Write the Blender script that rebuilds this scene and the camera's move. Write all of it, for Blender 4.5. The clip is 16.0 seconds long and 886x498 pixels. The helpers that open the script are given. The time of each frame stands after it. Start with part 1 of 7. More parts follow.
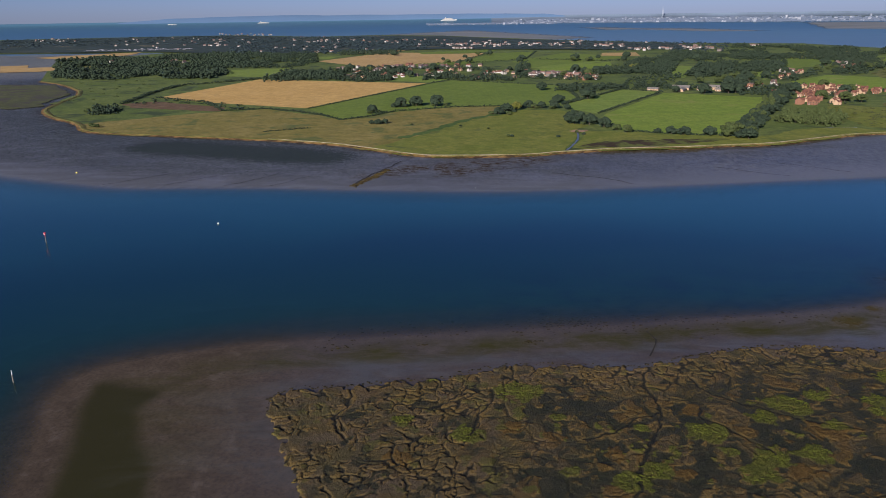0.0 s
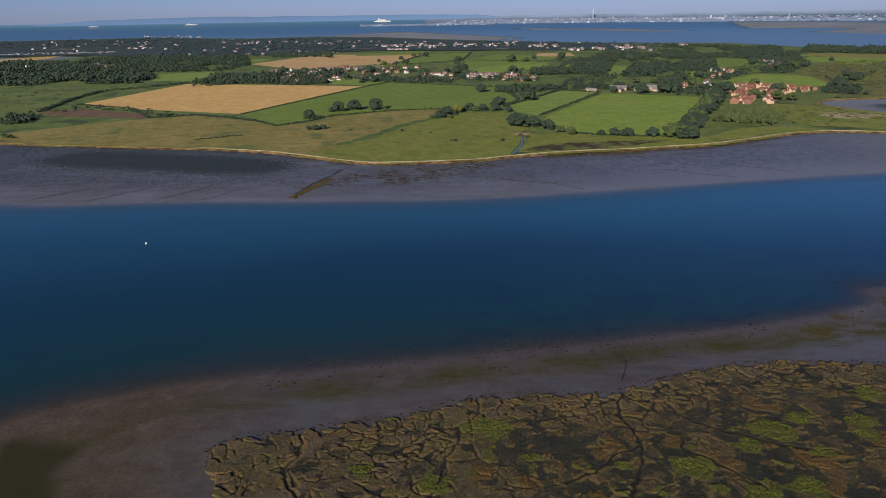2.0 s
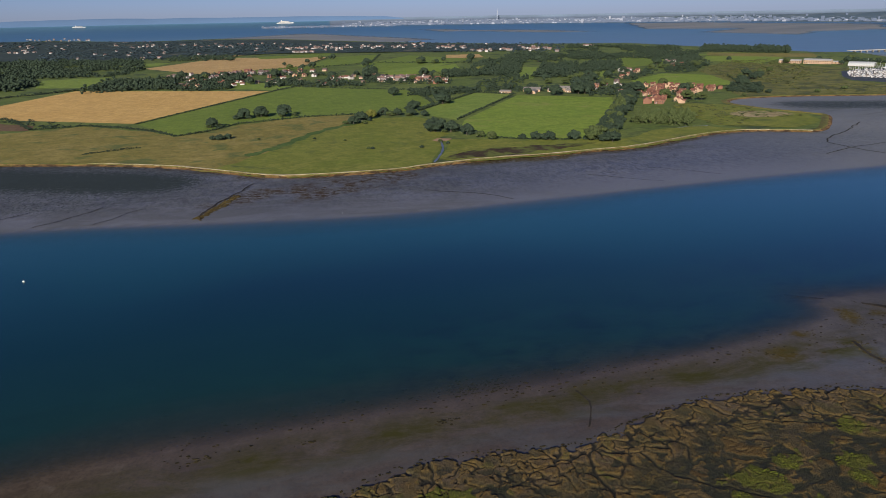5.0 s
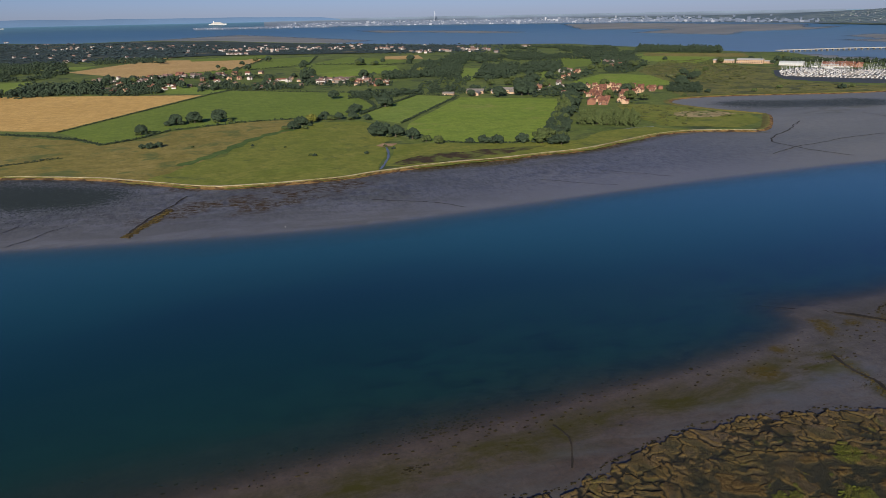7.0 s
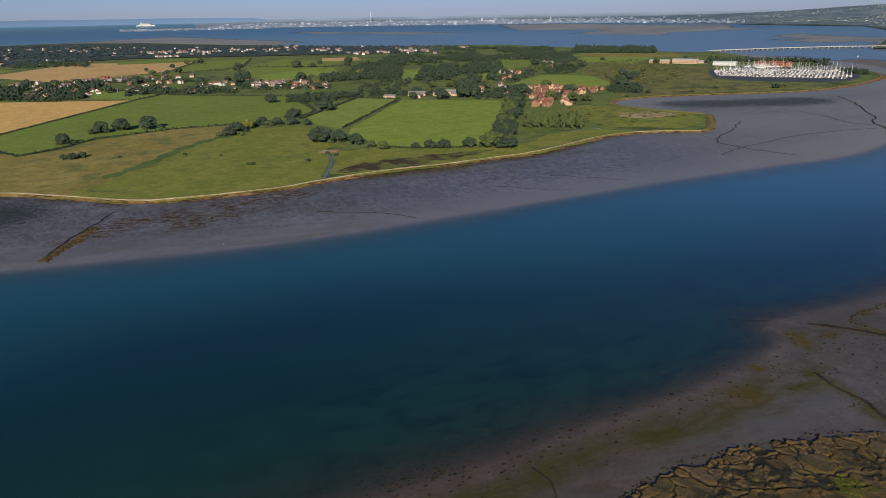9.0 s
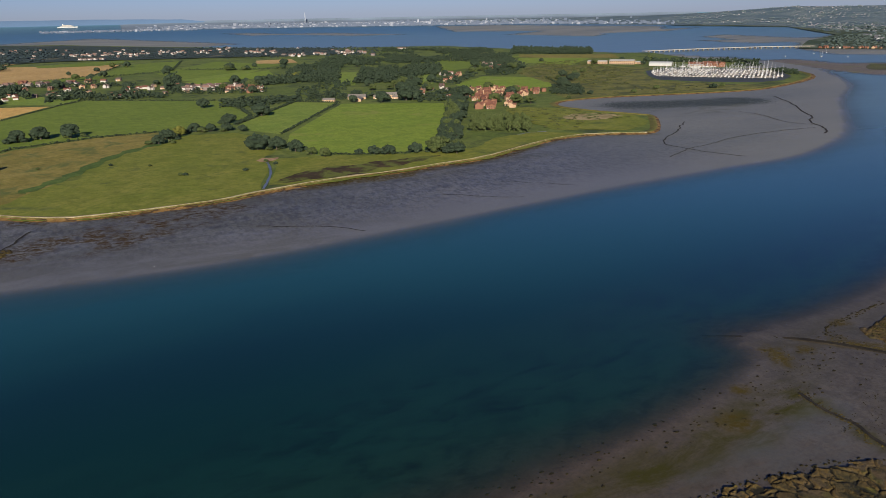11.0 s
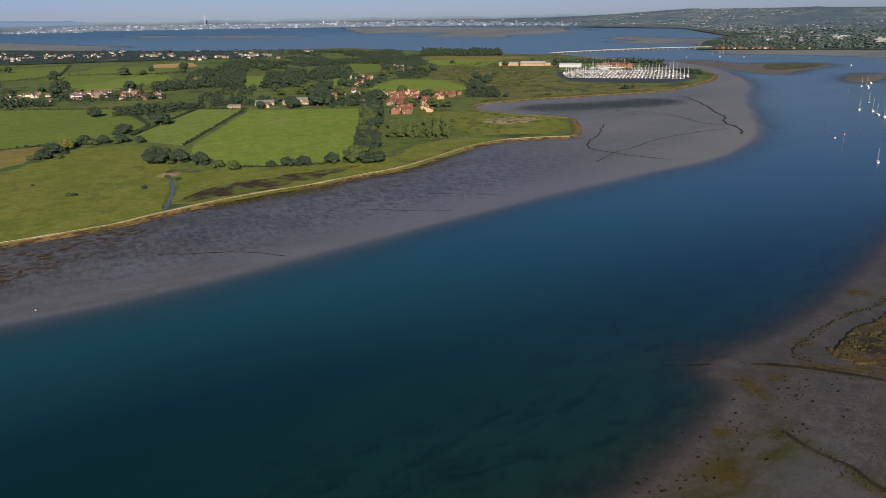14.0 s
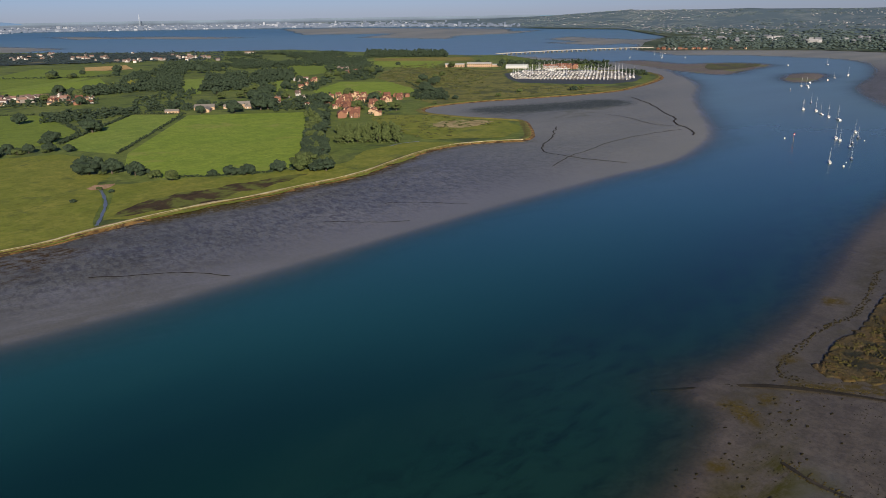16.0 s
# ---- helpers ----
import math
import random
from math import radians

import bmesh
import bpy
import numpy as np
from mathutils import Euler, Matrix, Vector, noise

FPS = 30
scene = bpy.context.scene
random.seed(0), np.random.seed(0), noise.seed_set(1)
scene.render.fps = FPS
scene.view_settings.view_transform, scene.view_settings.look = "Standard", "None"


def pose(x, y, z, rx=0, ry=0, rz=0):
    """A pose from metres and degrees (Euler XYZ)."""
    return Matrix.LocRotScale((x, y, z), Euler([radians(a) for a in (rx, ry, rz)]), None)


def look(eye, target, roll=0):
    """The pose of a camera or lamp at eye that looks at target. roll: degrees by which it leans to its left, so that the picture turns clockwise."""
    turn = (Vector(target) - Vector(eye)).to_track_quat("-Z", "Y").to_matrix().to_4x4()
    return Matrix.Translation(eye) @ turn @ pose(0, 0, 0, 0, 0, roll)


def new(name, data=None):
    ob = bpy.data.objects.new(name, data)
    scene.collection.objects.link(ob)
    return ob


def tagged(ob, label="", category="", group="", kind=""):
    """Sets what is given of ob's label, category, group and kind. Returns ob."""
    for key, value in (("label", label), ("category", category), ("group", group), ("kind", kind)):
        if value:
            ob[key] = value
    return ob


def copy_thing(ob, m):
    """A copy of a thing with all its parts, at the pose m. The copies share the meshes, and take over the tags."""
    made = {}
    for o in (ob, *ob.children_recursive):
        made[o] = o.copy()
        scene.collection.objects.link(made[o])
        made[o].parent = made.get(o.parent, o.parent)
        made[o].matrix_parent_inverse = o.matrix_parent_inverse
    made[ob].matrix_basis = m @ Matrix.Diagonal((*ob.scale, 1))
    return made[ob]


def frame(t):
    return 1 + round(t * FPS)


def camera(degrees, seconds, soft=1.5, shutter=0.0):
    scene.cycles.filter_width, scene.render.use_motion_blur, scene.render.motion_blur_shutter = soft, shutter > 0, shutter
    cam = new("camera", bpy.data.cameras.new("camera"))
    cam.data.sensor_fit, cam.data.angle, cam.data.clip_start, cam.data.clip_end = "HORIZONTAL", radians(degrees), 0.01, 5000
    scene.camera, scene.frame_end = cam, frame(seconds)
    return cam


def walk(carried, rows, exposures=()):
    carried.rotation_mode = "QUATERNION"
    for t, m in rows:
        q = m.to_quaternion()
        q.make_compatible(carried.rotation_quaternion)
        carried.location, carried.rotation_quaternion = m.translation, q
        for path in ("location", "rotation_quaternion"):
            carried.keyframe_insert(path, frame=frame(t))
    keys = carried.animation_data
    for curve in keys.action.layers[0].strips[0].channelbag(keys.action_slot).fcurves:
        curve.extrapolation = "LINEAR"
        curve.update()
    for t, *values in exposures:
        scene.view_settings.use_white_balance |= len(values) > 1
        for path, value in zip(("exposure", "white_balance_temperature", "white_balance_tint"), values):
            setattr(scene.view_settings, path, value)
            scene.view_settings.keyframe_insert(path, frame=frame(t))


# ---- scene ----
# ---------------------------------------------------------------- camera
cam = camera(63.26, 16.0, soft=0.8)
ROWS = [  # seconds, place, yaw, pitch, lean to the right
    (0, 0.00, 0.00, 110.00, 0.008, -18.079, 0.860),
    (1, -2.36, 10.48, 110.26, -2.554, -18.080, 0.932),
    (2, -4.28, 21.31, 110.36, -5.038, -18.084, 0.988),
    (3, -5.76, 32.41, 110.34, -7.473, -18.089, 1.030),
    (4, -6.78, 43.71, 110.24, -9.881, -18.095, 1.060),
    (5, -7.35, 55.16, 110.10, -12.281, -18.102, 1.079),
    (6, -7.47, 66.70, 109.94, -14.686, -18.107, 1.090),
    (7, -7.13, 78.26, 109.77, -17.104, -18.112, 1.094),
    (8, -6.34, 89.81, 109.63, -19.539, -18.115, 1.091),
    (9, -5.11, 101.30, 109.50, -21.991, -18.118, 1.082),
    (10, -3.42, 112.68, 109.41, -24.454, -18.118, 1.069),
    (11, -1.29, 123.91, 109.34, -26.916, -18.117, 1.052),
    (12, 1.28, 134.97, 109.28, -29.363, -18.115, 1.031),
    (13, 4.29, 145.82, 109.23, -31.775, -18.113, 1.007),
    (14, 7.74, 156.44, 109.16, -34.127, -18.110, 0.980),
    (15, 11.60, 166.81, 109.05, -36.388, -18.107, 0.949),
    (16, 15.89, 176.90, 108.87, -38.525, -18.105, 0.915),
]


def flown(x, y, z, yaw, pitch, lean):
    a, b = radians(yaw), radians(pitch)
    way = Vector((-math.sin(a) * math.cos(b), math.cos(a) * math.cos(b), math.sin(b)))
    return look((x, y, z), Vector((x, y, z)) + way * 100, -lean)


walk(cam, [(r[0], flown(*r[1:])) for r in ROWS], exposures=[(0.0, 0.66, 5830, 15.0), (4.0, 0.66, 5980, 12.0), (8.0, 0.69, 6200, 10.0), (12.0, 0.71, 6430, 9.0), (16.0, 0.74, 6500, 9.0)])

# ---------------------------------------------------------------- light
SUN_TO = Vector((0.43, 0.90, 0))            # the way the shadows fall
SUN_UP = 21.0
world = bpy.data.worlds.new("sky")
scene.world = world
world.use_nodes = True
wn = world.node_tree.nodes
sky = wn.new("ShaderNodeTexSky")
sky.sky_type, sky.sun_disc = "NISHITA", False
sky.sun_elevation = radians(SUN_UP)
sky.sun_rotation = math.atan2(-SUN_TO.x, -SUN_TO.y)
sky.altitude, sky.air_density, sky.dust_density, sky.ozone_density = 100, 1.0, 0.15, 5.0
wn["Background"].inputs["Strength"].default_value = 0.047
tint = wn.new("ShaderNodeMix")                # a faint lilac haze in the air
tint.data_type, tint.blend_type = "RGBA", "MULTIPLY"
tint.inputs[0].default_value = 1.0
tint.inputs[7].default_value = (0.62, 0.69, 1.12, 1)
world.node_tree.links.new(sky.outputs[0], tint.inputs[6])
world.node_tree.links.new(tint.outputs[2], wn["Background"].inputs["Color"])
sun = new("sun", bpy.data.lights.new("sun", "SUN"))
sun.data.energy, sun.data.angle, sun.data.color = 5.0, radians(0.6), (1.0, 0.91, 0.77)
away = SUN_TO.normalized() * math.cos(radians(SUN_UP))
sun.matrix_world = look((0, 0, 300), Vector((0, 0, 300)) + Vector((away.x, away.y, -math.sin(radians(SUN_UP)))))

# ---------------------------------------------------------------- distance
# Past 2.2 km the country is drawn together, so that all of it lies within 4.8 km; it rises as it would be seen.
MID = np.array((0.0, 90.0))
EYE_Z, NEAR_D, SPAN = 109.6, 2200.0, 2600.0


def far(x, y, z=0.0):
    x, y, z = np.asarray(x, float), np.asarray(y, float), np.asarray(z, float)
    dx, dy = x - MID[0], y - MID[1]
    real = np.maximum(np.hypot(dx, dy), 1e-6)
    drawn = np.where(real > NEAR_D, NEAR_D + SPAN * (1 - np.exp(-(real - NEAR_D) / SPAN)), real)
    s = drawn / real
    return MID[0] + dx * s, MID[1] + dy * s, np.where(real > NEAR_D, EYE_Z + (z - EYE_Z) * s, z)


def far_scale(x, y):
    real = math.hypot(x - MID[0], y - MID[1])
    return 1.0 if real <= NEAR_D else (NEAR_D + SPAN * (1 - math.exp(-(real - NEAR_D) / SPAN))) / real


# ---------------------------------------------------------------- materials
class Nodes:
    def __init__(self, name):
        self.mat = bpy.data.materials.new(name)
        self.mat.use_nodes = True
        self.tree = self.mat.node_tree
        self.n, self.l = self.tree.nodes, self.tree.links
        self.bsdf = self.n["Principled BSDF"]
        self.pos = self.n.new("ShaderNodeNewGeometry").outputs["Position"]

    def put(self, socket, value):
        if hasattr(value, "is_linked"):
            self.l.new(value, socket)
        else:
            socket.default_value = value

    def noise(self, scale, detail=4.0, rough=0.55, stretch=None, vector=None, warp=0.0):
        t = self.n.new("ShaderNodeTexNoise")
        t.inputs["Scale"].default_value, t.inputs["Detail"].default_value = scale, detail
        t.inputs["Roughness"].default_value, t.inputs["Distortion"].default_value = rough, warp
        v = vector or self.pos
        if stretch:
            m = self.n.new("ShaderNodeMapping")
            m.inputs["Rotation"].default_value = (0, 0, radians(stretch[0]))
            m.inputs["Scale"].default_value = (stretch[1], stretch[2], 1)
            self.l.new(v, m.inputs["Vector"])
            v = m.outputs[0]
        self.l.new(v, t.inputs["Vector"])
        return t.outputs["Fac"]

    def cells(self, scale, feature="F1"):
        t = self.n.new("ShaderNodeTexVoronoi")
        t.feature = feature
        t.inputs["Scale"].default_value = scale
        self.l.new(self.pos, t.inputs["Vector"])
        return t.outputs["Distance"]

    def ramp(self, fac, stops):
        r = self.n.new("ShaderNodeValToRGB")
        el = r.color_ramp.elements
        while len(el) < len(stops):
            el.new(0.5)
        for e, (p, c) in zip(el, stops):
            e.position = p
            e.color = (*c, 1) if hasattr(c, "__len__") else (c, c, c, 1)
        self.l.new(fac, r.inputs["Fac"])
        return r.outputs["Color"]

    def mix(self, fac, a, b, how="MIX"):
        m = self.n.new("ShaderNodeMix")
        m.data_type, m.blend_type = "RGBA", how
        self.put(m.inputs[0], fac)
        for s, v in ((m.inputs[6], a), (m.inputs[7], b)):
            self.put(s, (*v, 1) if isinstance(v, tuple) and len(v) == 3 else v)
        return m.outputs[2]

    def math(self, how, a, b=0.0):
        m = self.n.new("ShaderNodeMath")
        m.operation = how
        self.put(m.inputs[0], a)
        self.put(m.inputs[1], b)
        return m.outputs[0]

    def attr(self, name):
        a = self.n.new("ShaderNodeAttribute")
        a.attribute_name = name
        return a.outputs["Fac"]

    def rand(self):
        return self.n.new("ShaderNodeObjectInfo").outputs["Random"]

    def island(self):
        return self.n.new("ShaderNodeNewGeometry").outputs["Random Per Island"]

    def bump(self, height, strength=0.5, distance=0.2):
        b = self.n.new("ShaderNodeBump")
        b.inputs["Strength"].default_value, b.inputs["Distance"].default_value = strength, distance
        self.l.new(height, b.inputs["Height"])
        self.l.new(b.outputs[0], self.bsdf.inputs["Normal"])

    def done(self, color, rough=0.8, metal=0.0, spec=0.5):
        self.put(self.bsdf.inputs["Base Color"], (*color, 1) if isinstance(color, tuple) and len(color) == 3 else color)
        self.put(self.bsdf.inputs["Roughness"], rough)
        self.bsdf.inputs["Metallic"].default_value = metal
        self.bsdf.inputs["Specular IOR Level"].default_value = spec
        return self.mat


def cover(name, dark, mid, light, fine=0.5, broad=0.02, rough=0.95, rows=None, patch=None, patch_scale=0.05, patch_at=0.62):
    """Ground cover: three tones at two scales, drilled rows and patches of another tone where wanted."""
    k = Nodes(name)
    a = k.noise(broad, 5, 0.6)
    b = k.noise(fine, 4, 0.65)
    c = k.mix(k.ramp(a, [(0.32, 0.0), (0.68, 1.0)]), dark, light)
    c = k.mix(0.35, c, mid)
    m = k.noise(0.07, 6, 0.68, warp=0.5)
    c = k.mix(k.ramp(m, [(0.36, 0.5), (0.52, 0.0)]), c, tuple(v * 0.6 for v in dark))
    c = k.mix(k.ramp(m, [(0.52, 0.0), (0.70, 0.5)]), c, tuple(min(v * 1.2, 0.8) for v in light))
    c = k.mix(k.ramp(b, [(0.3, 0.0), (0.75, 0.7)]), c, tuple(v * 0.62 for v in mid))
    m2 = k.noise(0.24, 5, 0.7, warp=0.3)
    c = k.mix(k.ramp(m2, [(0.38, 0.45), (0.50, 0.0)]), c, tuple(v * 0.55 for v in dark))
    if rows:
        w = k.noise(1.0, 2, 0.5, stretch=(rows[0], 1.0 / rows[1], 0.004))
        c = k.mix(k.ramp(w, [(0.45, 0.0), (0.62, rows[2])]), c, tuple(v * 0.6 for v in mid))
    if patch:
        p = k.noise(patch_scale, 6, 0.62, warp=0.6)
        c = k.mix(k.ramp(p, [(patch_at - 0.06, 0.0), (patch_at + 0.05, 0.9)]), c, patch)
    k.bump(b, 0.6, 0.4)
    return k.done(c, rough, spec=0.15)


def plain(name, color, rough=0.7, metal=0.0, vary=0.25, scale=2.0):
    k = Nodes(name)
    c = k.mix(k.ramp(k.noise(scale, 5, 0.6), [(0.3, 0.0), (0.7, 1.0)]), color, tuple(v * (1 - vary) for v in color))
    return k.done(c, rough, metal)

# grounds: dark, mid, light tones
M_LAND = cover("rough_pasture", (0.076, 0.109, 0.021), (0.109, 0.146, 0.028), (0.171, 0.182, 0.048), 0.25, 0.012, patch=(0.035, 0.05, 0.02), patch_scale=0.02, patch_at=0.58)
M_WHEAT = cover("ripe_wheat", (0.486, 0.292, 0.082), (0.551, 0.345, 0.103), (0.605, 0.392, 0.129), 0.8, 0.008, rows=(-25, 2.2, 0.16))
M_STUBBLE = cover("stubble", (0.389, 0.241, 0.088), (0.464, 0.305, 0.112), (0.540, 0.368, 0.150), 0.8, 0.01, rows=(20, 3.0, 0.2))
M_GREEN = cover("grass_ley", (0.116, 0.163, 0.021), (0.144, 0.194, 0.026), (0.174, 0.214, 0.033), 0.6, 0.012, rows=(-25, 3.5, 0.18))
M_BRIGHT = cover("bright_grass", (0.146, 0.213, 0.021), (0.174, 0.237, 0.027), (0.218, 0.258, 0.038), 0.5, 0.014, patch=(0.213, 0.202, 0.056), patch_scale=0.016, patch_at=0.66)
M_MEADOW = cover("mown_meadow", (0.147, 0.213, 0.028), (0.176, 0.235, 0.036), (0.224, 0.251, 0.051), 0.5, 0.015, rows=(-31, 4.0, 0.2))
M_GRAZE = cover("grazing_marsh", (0.122, 0.149, 0.017), (0.156, 0.175, 0.023), (0.215, 0.194, 0.042), 0.3, 0.02, patch=(0.055, 0.075, 0.022), patch_scale=0.03, patch_at=0.64)
M_DRY = cover("dry_grass", (0.156, 0.137, 0.026), (0.208, 0.171, 0.037), (0.281, 0.216, 0.069), 0.25, 0.018, patch=(0.075, 0.095, 0.025), patch_scale=0.03, patch_at=0.6)
M_SEDGE = cover("ditch_sedge", (0.055, 0.095, 0.018), (0.070, 0.115, 0.022), (0.10, 0.135, 0.03), 0.4, 0.03)
M_REED = cover("dark_reed_bed", (0.026, 0.017, 0.009), (0.044, 0.028, 0.013), (0.08, 0.055, 0.022), 0.3, 0.03, patch=(0.10, 0.115, 0.022), patch_scale=0.06, patch_at=0.52)
M_SALT = cover("salt_grass", (0.055, 0.064, 0.022), (0.083, 0.088, 0.031), (0.121, 0.116, 0.050), 0.3, 0.02, patch=(0.055, 0.045, 0.04), patch_scale=0.03, patch_at=0.55)
M_ROUGH = cover("rough_marsh_grass", (0.106, 0.115, 0.024), (0.150, 0.147, 0.033), (0.219, 0.188, 0.057), 0.25, 0.018, patch=(0.05, 0.058, 0.022), patch_scale=0.035, patch_at=0.54)
# The blue cast of distance is painted into this dark green.
M_FARLAND = cover("far_country_hazed_green", (0.027, 0.041, 0.034), (0.036, 0.053, 0.042), (0.060, 0.073, 0.057), 0.05, 0.006, patch=(0.16, 0.13, 0.07), patch_scale=0.006, patch_at=0.66)
M_FALLOW = cover("brown_fallow", (0.115, 0.068, 0.035), (0.145, 0.088, 0.045), (0.17, 0.12, 0.06), 0.4, 0.02)
M_BARE = cover("bare_earth", (0.25, 0.15, 0.08), (0.32, 0.20, 0.11), (0.38, 0.26, 0.16), 0.5, 0.05)
M_SANDY = cover("sandy_grass", (0.22, 0.17, 0.07), (0.33, 0.25, 0.12), (0.42, 0.33, 0.18), 0.3, 0.04, patch=(0.10, 0.12, 0.03), patch_scale=0.06, patch_at=0.55)


def mud_material():
    k = Nodes("tidal_mud")
    broad = k.noise(0.012, 6, 0.6, warp=0.4)
    c = k.mix(k.ramp(broad, [(0.3, 0.0), (0.7, 1.0)]), (0.056, 0.041, 0.027), (0.084, 0.062, 0.042))
    silt = k.mix(k.ramp(broad, [(0.3, 0.0), (0.7, 1.0)]), (0.098, 0.098, 0.086), (0.158, 0.154, 0.136))
    c = k.mix(k.attr("silt"), c, silt)
    rill = k.noise(0.34, 7, 0.74, stretch=(24, 1.0, 0.45), warp=0.6)
    c = k.mix(k.math("MULTIPLY", k.attr("rills"), k.ramp(rill, [(0.42, 0.75), (0.53, 0.0)])), c, (0.030, 0.024, 0.020))
    fine = k.noise(0.9, 6, 0.7)
    c = k.mix(k.ramp(fine, [(0.35, 0.6), (0.55, 0.0)]), c, (0.028, 0.022, 0.018))
    mottle = k.noise(0.14, 6, 0.72, warp=0.4)
    patchy = k.math("SUBTRACT", 1.0, k.math("MULTIPLY", k.attr("smooth"), 0.85))
    c = k.mix(k.math("MULTIPLY", patchy, k.ramp(mottle, [(0.38, 0.36), (0.52, 0.0)])), c, (0.026, 0.019, 0.013))
    c = k.mix(k.math("MULTIPLY", patchy, k.ramp(mottle, [(0.55, 0.0), (0.68, 0.35)])), c, (0.125, 0.100, 0.082))
    c = k.mix(k.math("MULTIPLY", k.attr("smooth"), 0.5), c, (0.122, 0.116, 0.112))
    dark = k.math("MULTIPLY", k.attr("dark"), k.ramp(k.noise(0.03, 7, 0.68, stretch=(-30, 0.6, 1.5), warp=0.6), [(0.36, 0.0), (0.56, 0.85)]))
    c = k.mix(dark, c, (0.034, 0.033, 0.020))
    weed = k.math("MULTIPLY", k.attr("wrack"), k.math("MULTIPLY", k.ramp(k.noise(0.30, 8, 0.78, stretch=(0, 0.6, 1.0), warp=0.5), [(0.45, 0.0), (0.56, 0.9)]), k.ramp(k.noise(0.035, 3, 0.5), [(0.38, 0.0), (0.52, 1.0)])))
    c = k.mix(weed, c, (0.046, 0.027, 0.010))
    algae = k.math("MULTIPLY", k.attr("algae"), k.ramp(k.noise(0.06, 8, 0.72, stretch=(12, 0.6, 1.4), warp=0.4), [(0.36, 0.0), (0.60, 0.95)]))
    c = k.mix(algae, c, (0.036, 0.034, 0.007))
    c = k.mix(k.math("MULTIPLY", k.attr("olive"), 0.95), c, (0.025, 0.023, 0.008))
    spots = k.ramp(k.noise(0.55, 3, 0.5), [(0.66, 0.0), (0.72, 0.7)])
    c = k.mix(k.math("MULTIPLY", spots, k.attr("algae")), c, (0.02, 0.016, 0.012))
    gold = k.math("MULTIPLY", k.attr("gold"), k.ramp(k.noise(0.4, 7, 0.75, warp=0.5), [(0.34, 0.0), (0.56, 0.95)]))
    c = k.mix(gold, c, k.mix(k.noise(1.3, 4, 0.7), (0.036, 0.027, 0.008), (0.076, 0.056, 0.012)))
    # Mud is paler and greyer past 1.5 km and in the eastern bay.
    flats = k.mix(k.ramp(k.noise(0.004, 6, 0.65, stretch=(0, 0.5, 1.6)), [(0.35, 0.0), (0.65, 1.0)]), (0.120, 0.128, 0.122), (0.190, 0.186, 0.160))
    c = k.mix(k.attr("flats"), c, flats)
    wetness = k.math("MULTIPLY", k.attr("film"), k.ramp(k.noise(0.05, 7, 0.7, stretch=(12, 0.5, 1.3), warp=0.5), [(0.42, 0.0), (0.60, 1.0)]))
    pool = k.ramp(k.math("ADD", k.attr("pools"), k.math("MULTIPLY", k.math("SUBTRACT", k.noise(0.8, 8, 0.80, stretch=(24, 1.0, 0.5), warp=0.4), 0.5), 3.6)), [(0.40, 0.0), (0.74, 0.88)])
    c = k.mix(k.math("MULTIPLY", wetness, 0.5), c, (0.076, 0.076, 0.060))
    c = k.mix(pool, c, (0.020, 0.027, 0.021))
    matt = k.math("MAXIMUM", k.math("MAXIMUM", weed, k.math("MAXIMUM", k.math("MULTIPLY", pool, 0.7), k.math("MAXIMUM", gold, k.math("MULTIPLY", dark, 0.6)))), k.math("MAXIMUM", k.math("MULTIPLY", algae, 0.8), k.math("MAXIMUM", k.attr("dull"), k.math("MULTIPLY", k.attr("flats"), 0.5))))
    k.bump(k.noise(0.35, 8, 0.74, warp=0.5), 0.22, 0.3)
    out = k.done(c, k.mix(matt, k.ramp(wetness, [(0.0, 0.45), (1.0, 0.2)]), (0.9, 0.9, 0.9)))
    k.l.new(k.math("SUBTRACT", k.math("ADD", 0.30, k.math("MULTIPLY", wetness, 0.06)), k.math("MULTIPLY", matt, 0.3)), k.bsdf.inputs["Specular IOR Level"])
    return out


